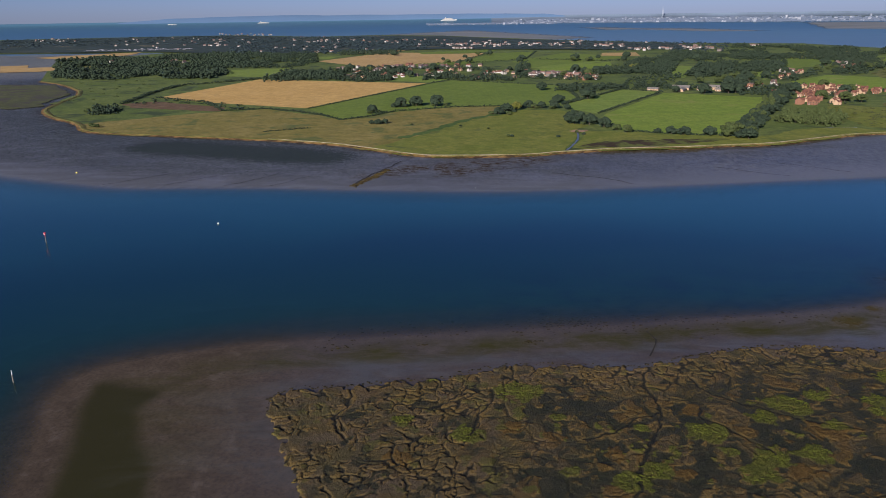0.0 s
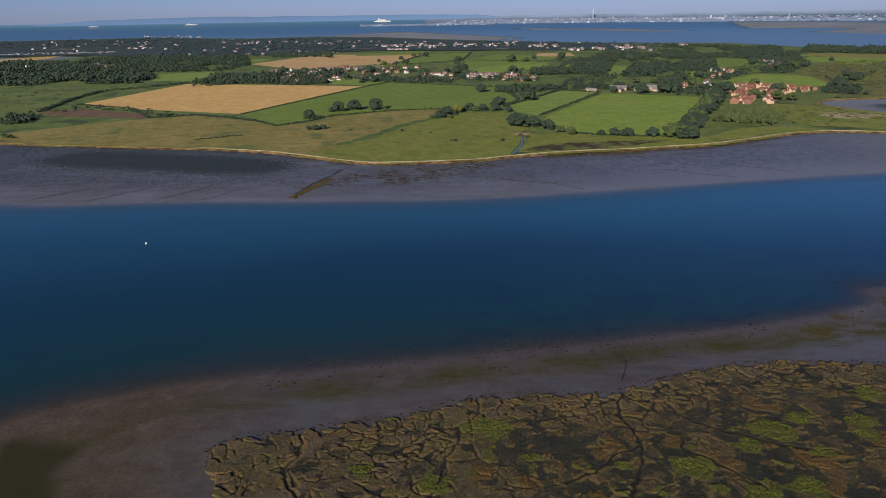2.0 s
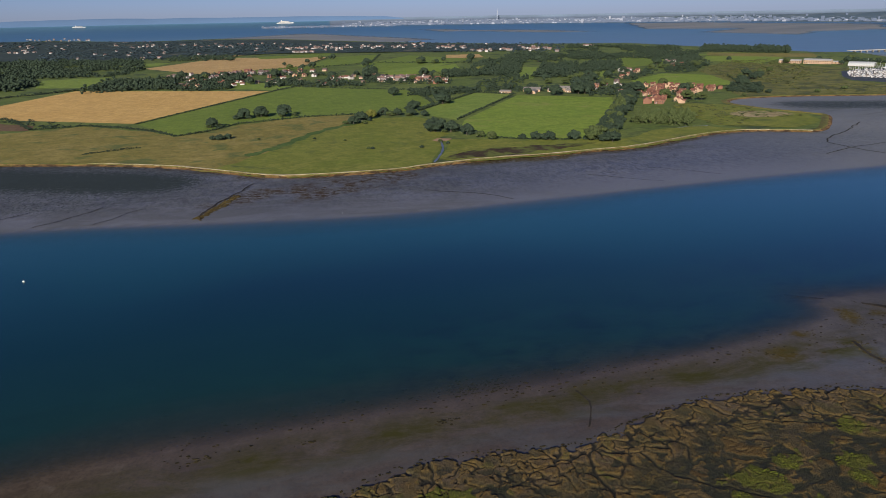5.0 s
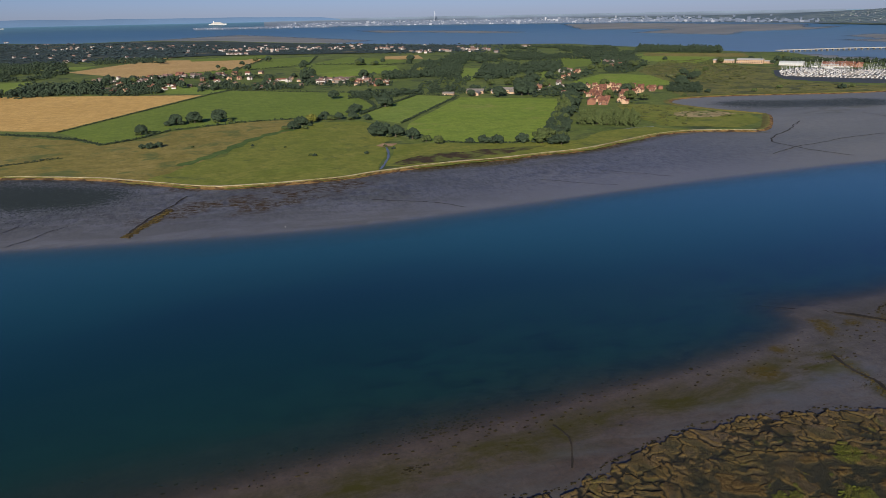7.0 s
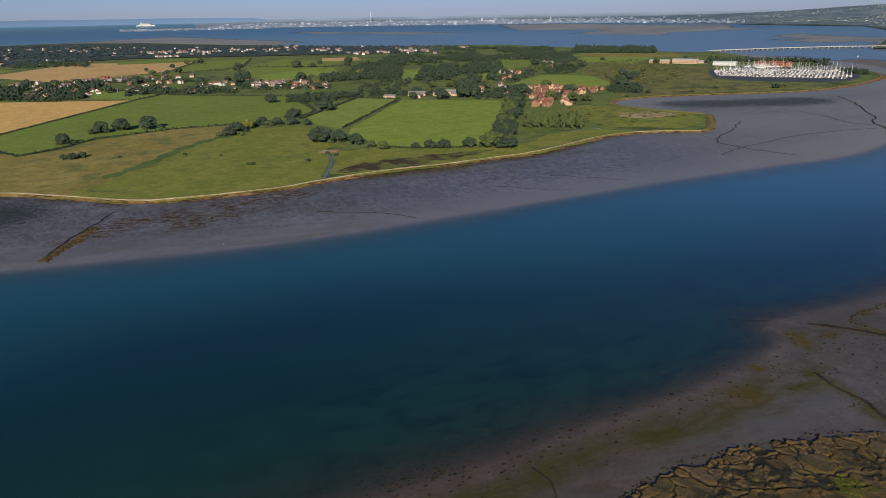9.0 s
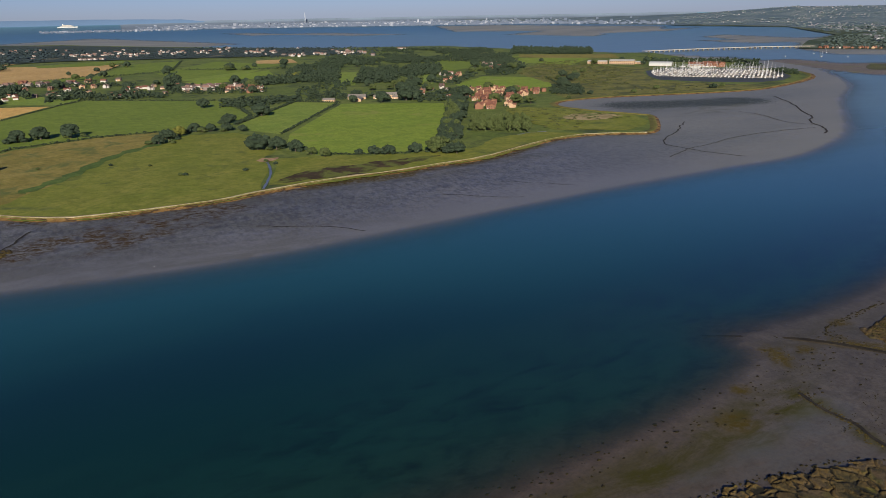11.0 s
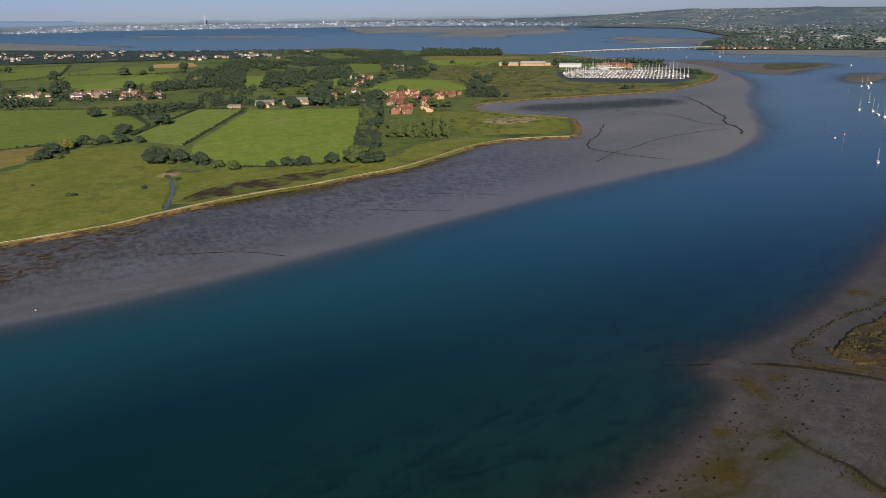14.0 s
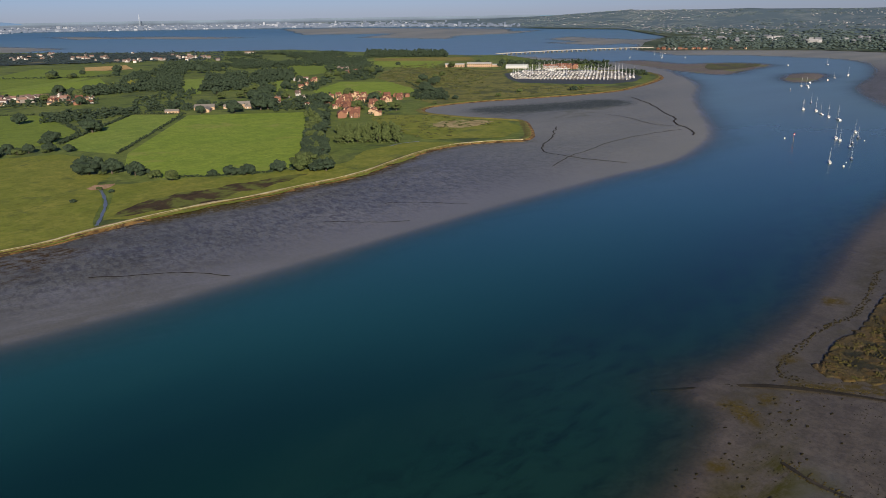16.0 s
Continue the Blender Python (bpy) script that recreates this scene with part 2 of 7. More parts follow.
def water_material():
    k = Nodes("estuary_water")
    d = k.attr("depth")
    band = k.noise(0.006, 5, 0.62, stretch=(8, 1.0, 3.0), warp=0.8)
    d = k.math("ADD", d, k.math("MULTIPLY", k.math("SUBTRACT", band, 0.5), k.math("MULTIPLY", d, 1.3)))
    c = k.ramp(k.math("DIVIDE", d, 5.0), [(0.0, (0.026, 0.040, 0.034)), (0.10, (0.010, 0.046, 0.037)), (0.30, (0.006, 0.043, 0.035)), (0.6, (0.0034, 0.033, 0.026)), (1.0, (0.0023, 0.026, 0.021))])
    c = k.mix(k.math("MULTIPLY", k.attr("lee"), 0.72), c, k.ramp(k.math("DIVIDE", d, 5.0), [(0.0, (0.026, 0.027, 0.020)), (0.2, (0.007, 0.022, 0.012)), (0.6, (0.0018, 0.014, 0.0085)), (1.0, (0.001, 0.0105, 0.007))]))
    weed = k.math("MULTIPLY", k.ramp(k.noise(0.11, 8, 0.78, stretch=(-38, 0.6, 1.2), warp=0.5), [(0.46, 0.0), (0.64, 0.6)]), k.attr("shoal"))
    c = k.mix(weed, c, (0.0012, 0.0035, 0.003))
    c = k.mix(k.attr("shelf"), c, (0.007, 0.050, 0.040))
    # Pale sky reflection and sea turbidity put into the base colour, growing with distance.
    c = k.mix(k.attr("chop_and_paling"), c, k.ramp(k.attr("chop_and_paling"), [(0.0, (0.12, 0.155, 0.142)), (0.5, (0.155, 0.198, 0.182)), (0.8, (0.10, 0.165, 0.19)), (1.0, (0.055, 0.115, 0.165))]))
    clear = k.math("SUBTRACT", 1.0, k.math("POWER", 0.12, k.math("ADD", d, k.math("MULTIPLY", weed, 0.5))))
    k.put(k.bsdf.inputs["Alpha"], clear)
    k.bump(k.noise(0.9, 3, 0.6, stretch=(20, 1.0, 0.4)), 0.04, 0.1)
    k.bsdf.inputs["IOR"].default_value = 1.33
    rough = k.math("ADD", k.math("MULTIPLY", k.noise(0.006, 4, 0.6, stretch=(5, 1.0, 3.0)), 0.06), k.math("ADD", 0.17, k.math("MULTIPLY", k.attr("chop_and_paling"), 0.22)))
    out = k.done(c, rough, spec=0.5)
    k.l.new(k.math("SUBTRACT", 0.5, k.math("MULTIPLY", k.attr("chop_and_paling"), 0.28)), k.bsdf.inputs["Specular IOR Level"])
    return out


M_MUD, M_WATER = mud_material(), water_material()


# ---------------------------------------------------------------- mesh helpers
def mesh_of(name, verts, faces, material, smooth=False):
    me = bpy.data.meshes.new(name)
    me.from_pydata([tuple(v) for v in verts], [], [tuple(f) for f in faces])
    if material:
        me.materials.append(material)
    if smooth:
        me.polygons.foreach_set("use_smooth", [True] * len(me.polygons))
    me.update()
    return me


def obj(name, verts, faces, material, parent=None, label="", category="", kind="", group="", smooth=False):
    ob = new(name, mesh_of(name, verts, faces, material, smooth))
    ob.parent = parent
    return tagged(ob, label, category, group, kind)


def part(name, bm, material, parent, label="", smooth=False):
    me = bpy.data.meshes.new(name)
    bm.to_mesh(me)
    bm.free()
    me.materials.append(material)
    if smooth:
        me.polygons.foreach_set("use_smooth", [True] * len(me.polygons))
    ob = new(name, me)
    ob.parent = parent
    return tagged(ob, label)


def rounded(points, times=2):
    """A polyline with its corners cut, open."""
    p = np.array(points, float)
    for _ in range(times):
        a, b = p[:-1] * 0.75 + p[1:] * 0.25, p[:-1] * 0.25 + p[1:] * 0.75
        p = np.vstack([p[:1], np.stack([a, b], 1).reshape(-1, 2), p[-1:]])
    return p


def inside(poly, x, y):
    q = np.asarray(poly, float)
    hit = np.zeros(np.shape(x), bool)
    for (x0, y0), (x1, y1) in zip(q, np.roll(q, -1, 0)):
        if y0 != y1:
            hit ^= ((y0 > y) != (y1 > y)) & (x < (x1 - x0) * (y - y0) / (y1 - y0) + x0)
    return hit


def reach(line, x, y, closed=False):
    """Distance from points to a polyline."""
    q = np.asarray(line, float)
    ends = np.roll(q, -1, 0) if closed else q[1:]
    best = np.full(np.shape(x), 1e9)
    for (x0, y0), (x1, y1) in zip(q, ends):
        dx, dy = x1 - x0, y1 - y0
        k = np.clip(((x - x0) * dx + (y - y0) * dy) / max(dx * dx + dy * dy, 1e-9), 0, 1)
        best = np.minimum(best, np.hypot(x - x0 - k * dx, y - y0 - k * dy))
    return best


def blend(v, a, b):
    k = np.clip((v - a) / (b - a), 0, 1)
    return k * k * (3 - 2 * k)


def hashed(i, j, seed):
    h = (i.astype(np.int64) * 374761393 + j.astype(np.int64) * 668265263 + seed * 974634541) & 0x7FFFFFFF
    h = ((h ^ (h >> 13)) * 1274126177) & 0x7FFFFFFF
    return ((h ^ (h >> 16)) & 0xFFFF) / 65535.0


def value_noise(x, y, seed):
    i, j = np.floor(x), np.floor(y)
    u, w = x - i, y - j
    u, w = u * u * (3 - 2 * u), w * w * (3 - 2 * w)
    a, b = hashed(i, j, seed), hashed(i + 1, j, seed)
    c, d = hashed(i, j + 1, seed), hashed(i + 1, j + 1, seed)
    return (a * (1 - u) + b * u) * (1 - w) + (c * (1 - u) + d * u) * w


def fbm(x, y, seed, octaves=4):
    out, amp, total = 0.0, 1.0, 0.0
    for o in range(octaves):
        out = out + amp * value_noise(x, y, seed + o)
        total += amp
        x, y, amp = x * 2.03 + 7.1, y * 2.03 - 3.7, amp * 0.5
    return out / total


def worley(x, y, seed):
    """First and second distances, and a number for the cell."""
    i, j = np.floor(x), np.floor(y)
    d1, d2, who = np.full(x.shape, 9.0), np.full(x.shape, 9.0), np.zeros(x.shape)
    for a in (-1, 0, 1):
        for b in (-1, 0, 1):
            px, py = i + a + hashed(i + a, j + b, seed) * 0.9, j + b + hashed(i + a, j + b, seed + 1) * 0.9
            d = np.hypot(x - px, y - py)
            closer = d < d1
            d2 = np.where(closer, d1, np.minimum(d2, d))
            who = np.where(closer, hashed(i + a, j + b, seed + 2), who)
            d1 = np.where(closer, d, d1)
    return d1, d2, who


from mathutils.geometry import delaunay_2d_cdt


def ragged(poly, step, amount):
    """The polygon with an uneven edge."""
    q = np.asarray(poly, float)
    p = resampled(np.vstack([q, q[:1]]), step)[:-1]
    return np.array([(x + amount * noise.noise((x * 0.06, y * 0.06, 1.5)), y + amount * noise.noise((x * 0.06, y * 0.06, 7.5))) for x, y in p])


def resampled(line, step):
    p = np.asarray(line, float)
    s = np.concatenate([[0], np.cumsum(np.hypot(*np.diff(p, axis=0).T))])
    q = np.linspace(0, s[-1], max(2, int(s[-1] / step)))
    return np.stack([np.interp(q, s, p[:, 0]), np.interp(q, s, p[:, 1])], 1)


def fill(poly, step, lift, settle=True):
    """A flat polygon as a mesh with inner points, laid on the country."""
    q = np.asarray(poly, float)
    lo, hi = q.min(0), q.max(0)
    gx, gy = np.meshgrid(np.arange(lo[0] + step / 2, hi[0], step), np.arange(lo[1] + step / 2, hi[1], step))
    gx, gy = gx.ravel() + (gy.ravel() / step % 2) * step * 0.3, gy.ravel()
    keep = inside(q, gx, gy) & (reach(q, gx, gy, True) > step * 0.25)
    pts = [Vector(p) for p in q] + [Vector(p) for p in zip(gx[keep], gy[keep])]
    n = len(q)
    v, _, f, *_ = delaunay_2d_cdt(pts, [(i, (i + 1) % n) for i in range(n)], [], 1, 1e-4)
    xy = np.array([tuple(p) for p in v])
    if settle:
        xy = MID + (xy - MID) * (1 - (lift - 0.0) / EYE_Z)
    X, Y, Z = far(xy[:, 0], xy[:, 1], lift)
    return np.stack([X, Y, Z], 1), f


# ---------------------------------------------------------------- the shores
WALL = rounded([(-760, 1400), (-672, 1317), (-561, 1156), (-531, 1002), (-514, 939), (-464, 864), (-405, 811), (-374, 751), (-333, 732), (-269, 712),
                (-206, 691), (-150, 675), (-93, 648), (-60, 621), (-29, 595), (-6, 583), (41, 581), (78, 584), (104, 594), (135, 601), (165, 606),
                (203, 605), (236, 611), (288, 616), (331, 638), (385, 661), (430, 665), (478, 640)], 1)
TIP = rounded([(478, 640), (492, 645), (515, 668), (548, 706), (560, 722), (564, 728), (556, 745), (536, 790), (525, 850), (545, 884), (580, 898), (642, 895), (723, 873), (807, 850), (872, 846),
               (949, 868), (1026, 896), (1100, 932), (1160, 985), (1192, 1050), (1185, 1085), (1150, 1110)], 1)
BACK = [(1290, 1230), (1290, 1380), (1400, 1640), (1330, 1700), (1285, 1914), (1203, 2475), (855, 2658), (551, 3036), (213, 3604), (14, 4022), (-377, 4309), (-680, 4129),
        (-1290, 4760), (-2050, 4620), (-2589, 4417), (-5000, 4300), (-5000, 3000), (-2500, 2750), (-1436, 2560), (-890, 2480), (-1000, 2150), (-1058, 2050), (-900, 1700)]
WALL, TIP = MID + (WALL - MID) * 0.981, MID + (TIP - MID) * 0.984
ISLAND = [tuple(p) for p in WALL] + [tuple(p) for p in TIP[1:]] + BACK
BASIN = [(868, 1040), (900, 965), (948, 915), (1010, 915), (1085, 958), (1150, 1040), (1162, 1108), (1130, 1140), (1068, 1225), (975, 1190), (905, 1105)]   # marina water

MUD_FAR = rounded([(-900, 700), (-480, 600), (-332, 532), (-224, 482), (-148, 481), (-54, 468), (20, 458), (80, 459), (158, 468), (250, 477), (305, 484), (408, 490), (485, 488),
                   (560, 512), (630, 545), (705, 600), (800, 670), (890, 735), (1010, 800), (1120, 900), (1230, 1010), (1330, 1150), (1400, 1400)], 2)
MUD_NEAR = rounded([(-95, 60), (-100, 120), (-110, 167), (-121, 197), (-118, 212), (-103, 221), (-60, 234), (-10, 236), (44, 241), (87, 246), (131, 250), (170, 258), (192, 268),
                    (190, 281), (212, 281), (243, 279), (293, 287), (348, 302), (445, 325), (620, 350), (800, 400), (890, 465), (944, 513), (990, 543), (1058, 583), (1140, 627), (1312, 670), (1551, 759), (1699, 854), (1750, 944)], 2)
MUD_FAR_POLY = [tuple(p) for p in MUD_FAR] + [(1400, 1640), (1290, 1700), (1203, 2475), (0, 3000), (-900, 2450), (-2500, 2500), (-2500, 1200)]
MUD_NEAR_POLY = [tuple(p) for p in MUD_NEAR] + [(2300, 1000), (3000, 640), (3000, -2000), (-95, -2000)]
MUD_NORTH = [(1842, 1540), (1753, 1414), (1660, 1275), (1712, 1202), (1752, 1125), (1747, 1036), (1750, 944), (1900, 880), (2100, 640), (3000, 500), (5000, 2000), (3300, 2400), (2850, 2130), (2300, 1850)]
SPIT = rounded([(1361, 1240), (1282, 1096), (1233, 987), (1197, 887), (1225, 873), (1359, 908), (1483, 930), (1508, 990), (1462, 1049), (1387, 1091), (1429, 1181), (1435, 1237), (1361, 1240)], 1)
ISLET = rounded([(1150, 722), (1175, 755), (1230, 778), (1300, 800), (1340, 778), (1300, 742), (1230, 722), (1175, 712), (1150, 722)], 1)
BANKS = [[(3117, 6379), (3622, 6017), (3821, 4157), (2889, 3178), (2478, 3164), (2062, 3435), (2619, 3872), (2215, 4269)], [(2353, 2376), (2613, 2485), (2494, 2111), (2437, 1746), (2165, 1649), (2131, 1872)], [(1057, 5733), (1300, 5490), (1291, 4778), (1067, 4801)],
         [(1071, 5362), (1616, 4891), (1787, 4036), (1487, 4080)], [(2077, 3401), (2507, 3377), (2400, 3050), (2166, 2853)], [(2582, 3341), (3598, 3596), (2865, 3150)],
         [(2060, 2128), (2546, 2021), (2300, 1850), (2019, 1824)], [(-377, 4309), (200, 5200), (700, 3400), (504, 3198), (128, 3595)]]
MUDS = [(MUD_FAR_POLY, MUD_FAR, False), (MUD_NEAR_POLY, MUD_NEAR, False), (MUD_NORTH, MUD_NORTH, True), (SPIT, SPIT, True), (ISLET, ISLET, True)] + [(b, b, True) for b in BANKS]


def bed(x, y):
    """Height of mud and sea bed: low banks above the tide, a channel between them."""
    h = np.full(x.shape, -9.0)
    for poly, edge, closed in MUDS:
        d = reach(edge, x, y, closed)
        big = 1.0 if poly is not MUD_NEAR_POLY else 0.75
        up = 0.02 + np.minimum(d * 0.006, 0.30 if poly is MUD_NEAR_POLY else 0.75)
        steep = 0.055 + 0.015 * blend(x, 40, 130) if poly is MUD_NEAR_POLY else 0.040
        down = -(np.minimum(d, 30) * steep + np.clip(d - 30, 0, 90) * 0.045) * big
        if any(poly is b for b in BANKS):
            up = up - 1.3 * np.clip(fbm(x / 420 + y / 900, y / 900, 610, 4) - 0.50, 0, 1)
        h = np.maximum(h, np.where(inside(poly, x, y), up, np.maximum(down, -4.5)))
    return h


AZ = np.radians(np.concatenate([np.arange(-46, 84, 0.45), np.arange(84, 314, 10)]))
RAD = np.concatenate([np.geomspace(15, 150, 20)[:-1], np.geomspace(150, 900, 190)[:-1], np.geomspace(900, 28000, 150)])


def sheet():
    a, r = np.meshgrid(AZ, RAD)
    x, y = MID[0] + np.sin(a) * r, MID[1] - 90 + np.cos(a) * r
    na, nr = len(AZ), len(RAD)
    f = []
    for i in range(nr - 1):
        o = i * na
        f += [(o + j, o + (j + 1) % na, o + na + (j + 1) % na, o + na + j) for j in range(na)]
    c = len(x.ravel())
    f += [(c, (j + 1) % na, j) for j in range(na)]
    x, y = np.append(x.ravel(), 0.0), np.append(y.ravel(), 0.0)
    return x, y, f


def attribute(me, name, values):
    me.attributes.new(name, "FLOAT", "POINT").data.foreach_set("value", np.asarray(values, np.float32))


SX, SY, SF = sheet()
SH = bed(SX, SY)
gx, gy, gz = far(SX, SY, SH)
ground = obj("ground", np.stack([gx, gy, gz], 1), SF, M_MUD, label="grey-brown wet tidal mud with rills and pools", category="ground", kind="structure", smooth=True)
WRACK = [(-60, 505), (-19, 552), (40, 556), (110, 575), (60, 530), (19, 505), (-30, 500)]
wallside = reach(WALL, SX, SY)
attribute(ground.data, "wrack", np.maximum(blend(-reach(WRACK, SX, SY, True) * np.where(inside(WRACK, SX, SY), -1, 1), -12, 8), 1 - blend(wallside, 6, 20)))
near_d = reach(MUD_NEAR, SX, SY)
on_near = inside(MUD_NEAR_POLY, SX, SY)
east = blend(SX, -110, -20)
attribute(ground.data, "algae", np.where(on_near, np.clip(1.25 - np.abs(near_d - 12 - 5 * (1 - east)) / 10, 0, 1) * (0.35 + 0.65 * east) * (1 - 0.7 * blend(SX, 150, 200)) + 0.3 * blend(near_d, 10, 22) * (1 - blend(SX, -80, -55)), 0) + np.where(inside(SPIT, SX, SY), 1.0, 0) + np.where(inside(ISLET, SX, SY), 0.5, 0) + np.where(on_near & (SX > 180), 0.1, 0) + np.where(on_near, 0.8 * np.maximum(1 - blend(reach([(148, 233), (158, 236), (167, 238), (177, 239)], SX, SY), 2, 7), 1 - blend(reach([(176, 245), (174, 240), (177, 233), (175, 226), (173, 216)], SX, SY), 1.5, 5)), 0))
OLIVE = [(-92, 110), (-103, 163), (-112, 190), (-114, 205), (-109, 209), (-98, 205), (-86, 202), (-84, 195), (-88, 188), (-82, 174), (-73, 161), (-60, 110)]
attribute(ground.data, "olive", np.where(inside(OLIVE, SX, SY), blend(reach(OLIVE, SX, SY, True), 0, 6), 0))
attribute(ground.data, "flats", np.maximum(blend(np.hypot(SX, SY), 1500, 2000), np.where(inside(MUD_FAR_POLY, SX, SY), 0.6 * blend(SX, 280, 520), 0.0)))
attribute(ground.data, "silt", np.maximum(1 - blend(reach(MUD_FAR, SX, SY) - near_d, -60, 60) * (~inside(MUD_FAR_POLY, SX, SY)), np.maximum(0.28 * blend(SX, 100, 200), 0.75 * blend(SX, 250, 600))))
attribute(ground.data, "film", np.where(on_near, blend(near_d, 14, 22) * east * (1 - blend(SX, 175, 200)), 0.0))
attribute(ground.data, "rills", np.where(on_near | (near_d < 60), 0.06 + 0.4 * (SX > 180), 1.0 - 0.85 * (1 - blend(reach(MUD_FAR, SX, SY), 8, 30))))
attribute(ground.data, "smooth", np.where(near_d > 150, 1 - blend(reach(MUD_FAR, SX, SY), 20, 60), 0.0))
attribute(ground.data, "dark", np.where(inside([(535, 860), (645, 812), (700, 775), (770, 745), (735, 715), (640, 675), (560, 680), (535, 740)], SX, SY), 1.0, 0.0) * blend(reach([(535, 860), (645, 812), (700, 775), (770, 745), (735, 715), (640, 675), (560, 680), (535, 740)], SX, SY, True), 0, 25)
          + np.where(inside(MUD_FAR_POLY, SX, SY), np.maximum(0.5 * (1 - blend(wallside, 8, 60)), 0.38 * (1 - blend(SX, 60, 220))), 0.0))


def patches(spots):
    """Soft spots: x, y, radius."""
    out = np.zeros(SX.shape)
    for a, b, r in spots:
        out = np.maximum(out, 1 - blend(np.hypot(SX - a, SY - b), r * 0.4, r))
    return out


attribute(ground.data, "gold", np.maximum(np.maximum(patches([(195, 269, 5), (193, 264, 5), (191, 260, 4), (296, 285, 7), (165, 255, 5), (149, 243, 8), (206, 264, 5), (235, 272, 5)]), 0.9 * (1 - blend(reach([(220, 262), (226, 256), (233, 248), (240, 238)], SX, SY), 2, 5))),
          np.maximum(0.9 * (1 - blend(reach([(135, 584), (160, 587), (181, 584), (204, 586)], SX, SY), 6, 13)), 0.6 * (1 - blend(reach(WALL[-14:], SX, SY), 9, 16)))))
attribute(ground.data, "dull", np.where(on_near | (near_d < 40), 0.15 + 0.65 * (1 - blend(SX, -80, -40)), 0.0))
attribute(ground.data, "pools", np.where(inside(MUD_FAR_POLY, SX, SY), 0.62 * (1 - blend(reach([(-250, 640), (-165, 605), (-95, 580)], SX, SY), 6, 46)) + 0.8 * (1 - blend(reach([(600, 800), (700, 765), (740, 760)], SX, SY), 20, 60)) + 0.16 * (1 - blend(wallside, 30, 110)) + 0.4 * (1 - blend(SX, -140, -40)) * blend(reach(MUD_FAR, SX, SY), 15, 50), 0.0))

wx, wy, wz = far(SX, SY, 0.0)
keep_wet = SH < 0.35
wet = [f for f in SF if any(keep_wet[i] for i in f)]
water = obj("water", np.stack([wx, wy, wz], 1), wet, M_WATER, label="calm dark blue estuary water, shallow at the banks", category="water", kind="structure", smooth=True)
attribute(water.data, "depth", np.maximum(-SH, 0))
# Grows with distance; drives both the roughness and the painted paling.
attribute(water.data, "chop_and_paling", 0.5 * blend(np.hypot(SX, SY), 400, 1150) + 0.5 * blend(np.hypot(SX, SY), 1500, 6000))
NEARSIDE = reach(MUD_FAR, SX, SY) - near_d
attribute(water.data, "shelf", 0.50 * blend(SX, 20, 130) * (1 - blend(reach([(20, 430), (117, 410), (214, 400), (300, 405), (380, 410)], SX, SY), 0, 85)))
attribute(water.data, "lee", blend(NEARSIDE + 80 * (1 - blend(np.abs(SX - 40), 50, 130)), -60, 110) * (1 - blend(SX, 330, 520)))
attribute(water.data, "shoal", np.where(SY < 380, np.maximum(blend(-SH, 0.15, 0.6) * (1 - blend(-SH, 1.8, 3.4)) * (0.25 + 0.75 * blend(SX, -30, 60)), 1 - blend(reach([(186, 290), (198, 282), (212, 272)], SX, SY), 3, 12)), 0.0))

M_BANKMUD = cover("bank_mud", (0.110, 0.092, 0.076), (0.140, 0.117, 0.096), (0.18, 0.15, 0.12), 0.2, 0.02, rough=0.7, patch=(0.115, 0.125, 0.035), patch_scale=0.012, patch_at=0.58)


def mud_bank(poly, label, rise, high):
    q = np.asarray(poly, float)
    v, f = fill(q, 9, 0.0, False)
    d = reach(q, v[:, 0], v[:, 1], True)
    v[:, 2] = -0.1 + np.minimum(d * rise, high) + 0.15 * fbm0(v[:, 0], v[:, 1])
    obj("mud_bank", v, f, M_BANKMUD, label=label, category="mud bank", kind="structure", smooth=True)


def fbm0(x, y):
    return np.array([noise.noise((a * 0.03, b * 0.03, 3.3)) for a, b in zip(x, y)])


mud_bank(SPIT, "long low mud bank with green weed", 0.03, 0.9)
gv, gf = fill(rounded([(1424, 1044), (1505, 994), (1472, 944), (1341, 930), (1287, 953), (1340, 1000), (1424, 1044)], 1)[:-1], 18, 1.1)
obj("salt_grass", gv, gf, M_SALT, label="olive salt grass on a mud bank", category="grass", kind="structure")
mud_bank(ISLET, "small bare mud islet", 0.06, 1.3)

# ---------------------------------------------------------------- the island
LAND_Z = 1.2
lv, lf = fill(ISLAND, 45, LAND_Z, False)
land = obj("land", lv, lf, M_LAND, label="flat green island of rough pasture and scrub", category="land", kind="structure")
basin_v, basin_f = fill(BASIN, 40, LAND_Z + 0.12)
k = Nodes("harbour_water")
k.bump(k.noise(1.2, 3, 0.6), 0.1, 0.1)
M_BASIN = k.done(k.mix(k.noise(0.02, 4), (0.034, 0.037, 0.031), (0.056, 0.056, 0.045)), 0.6, spec=0.15)
M_DRAIN = plain("ditch_water", (0.10, 0.115, 0.125), 0.4, 0, 0.3, 0.3)
obj("marina_basin", basin_v, basin_f, M_BASIN, label="still dark water of the marina basin", category="water", kind="structure")
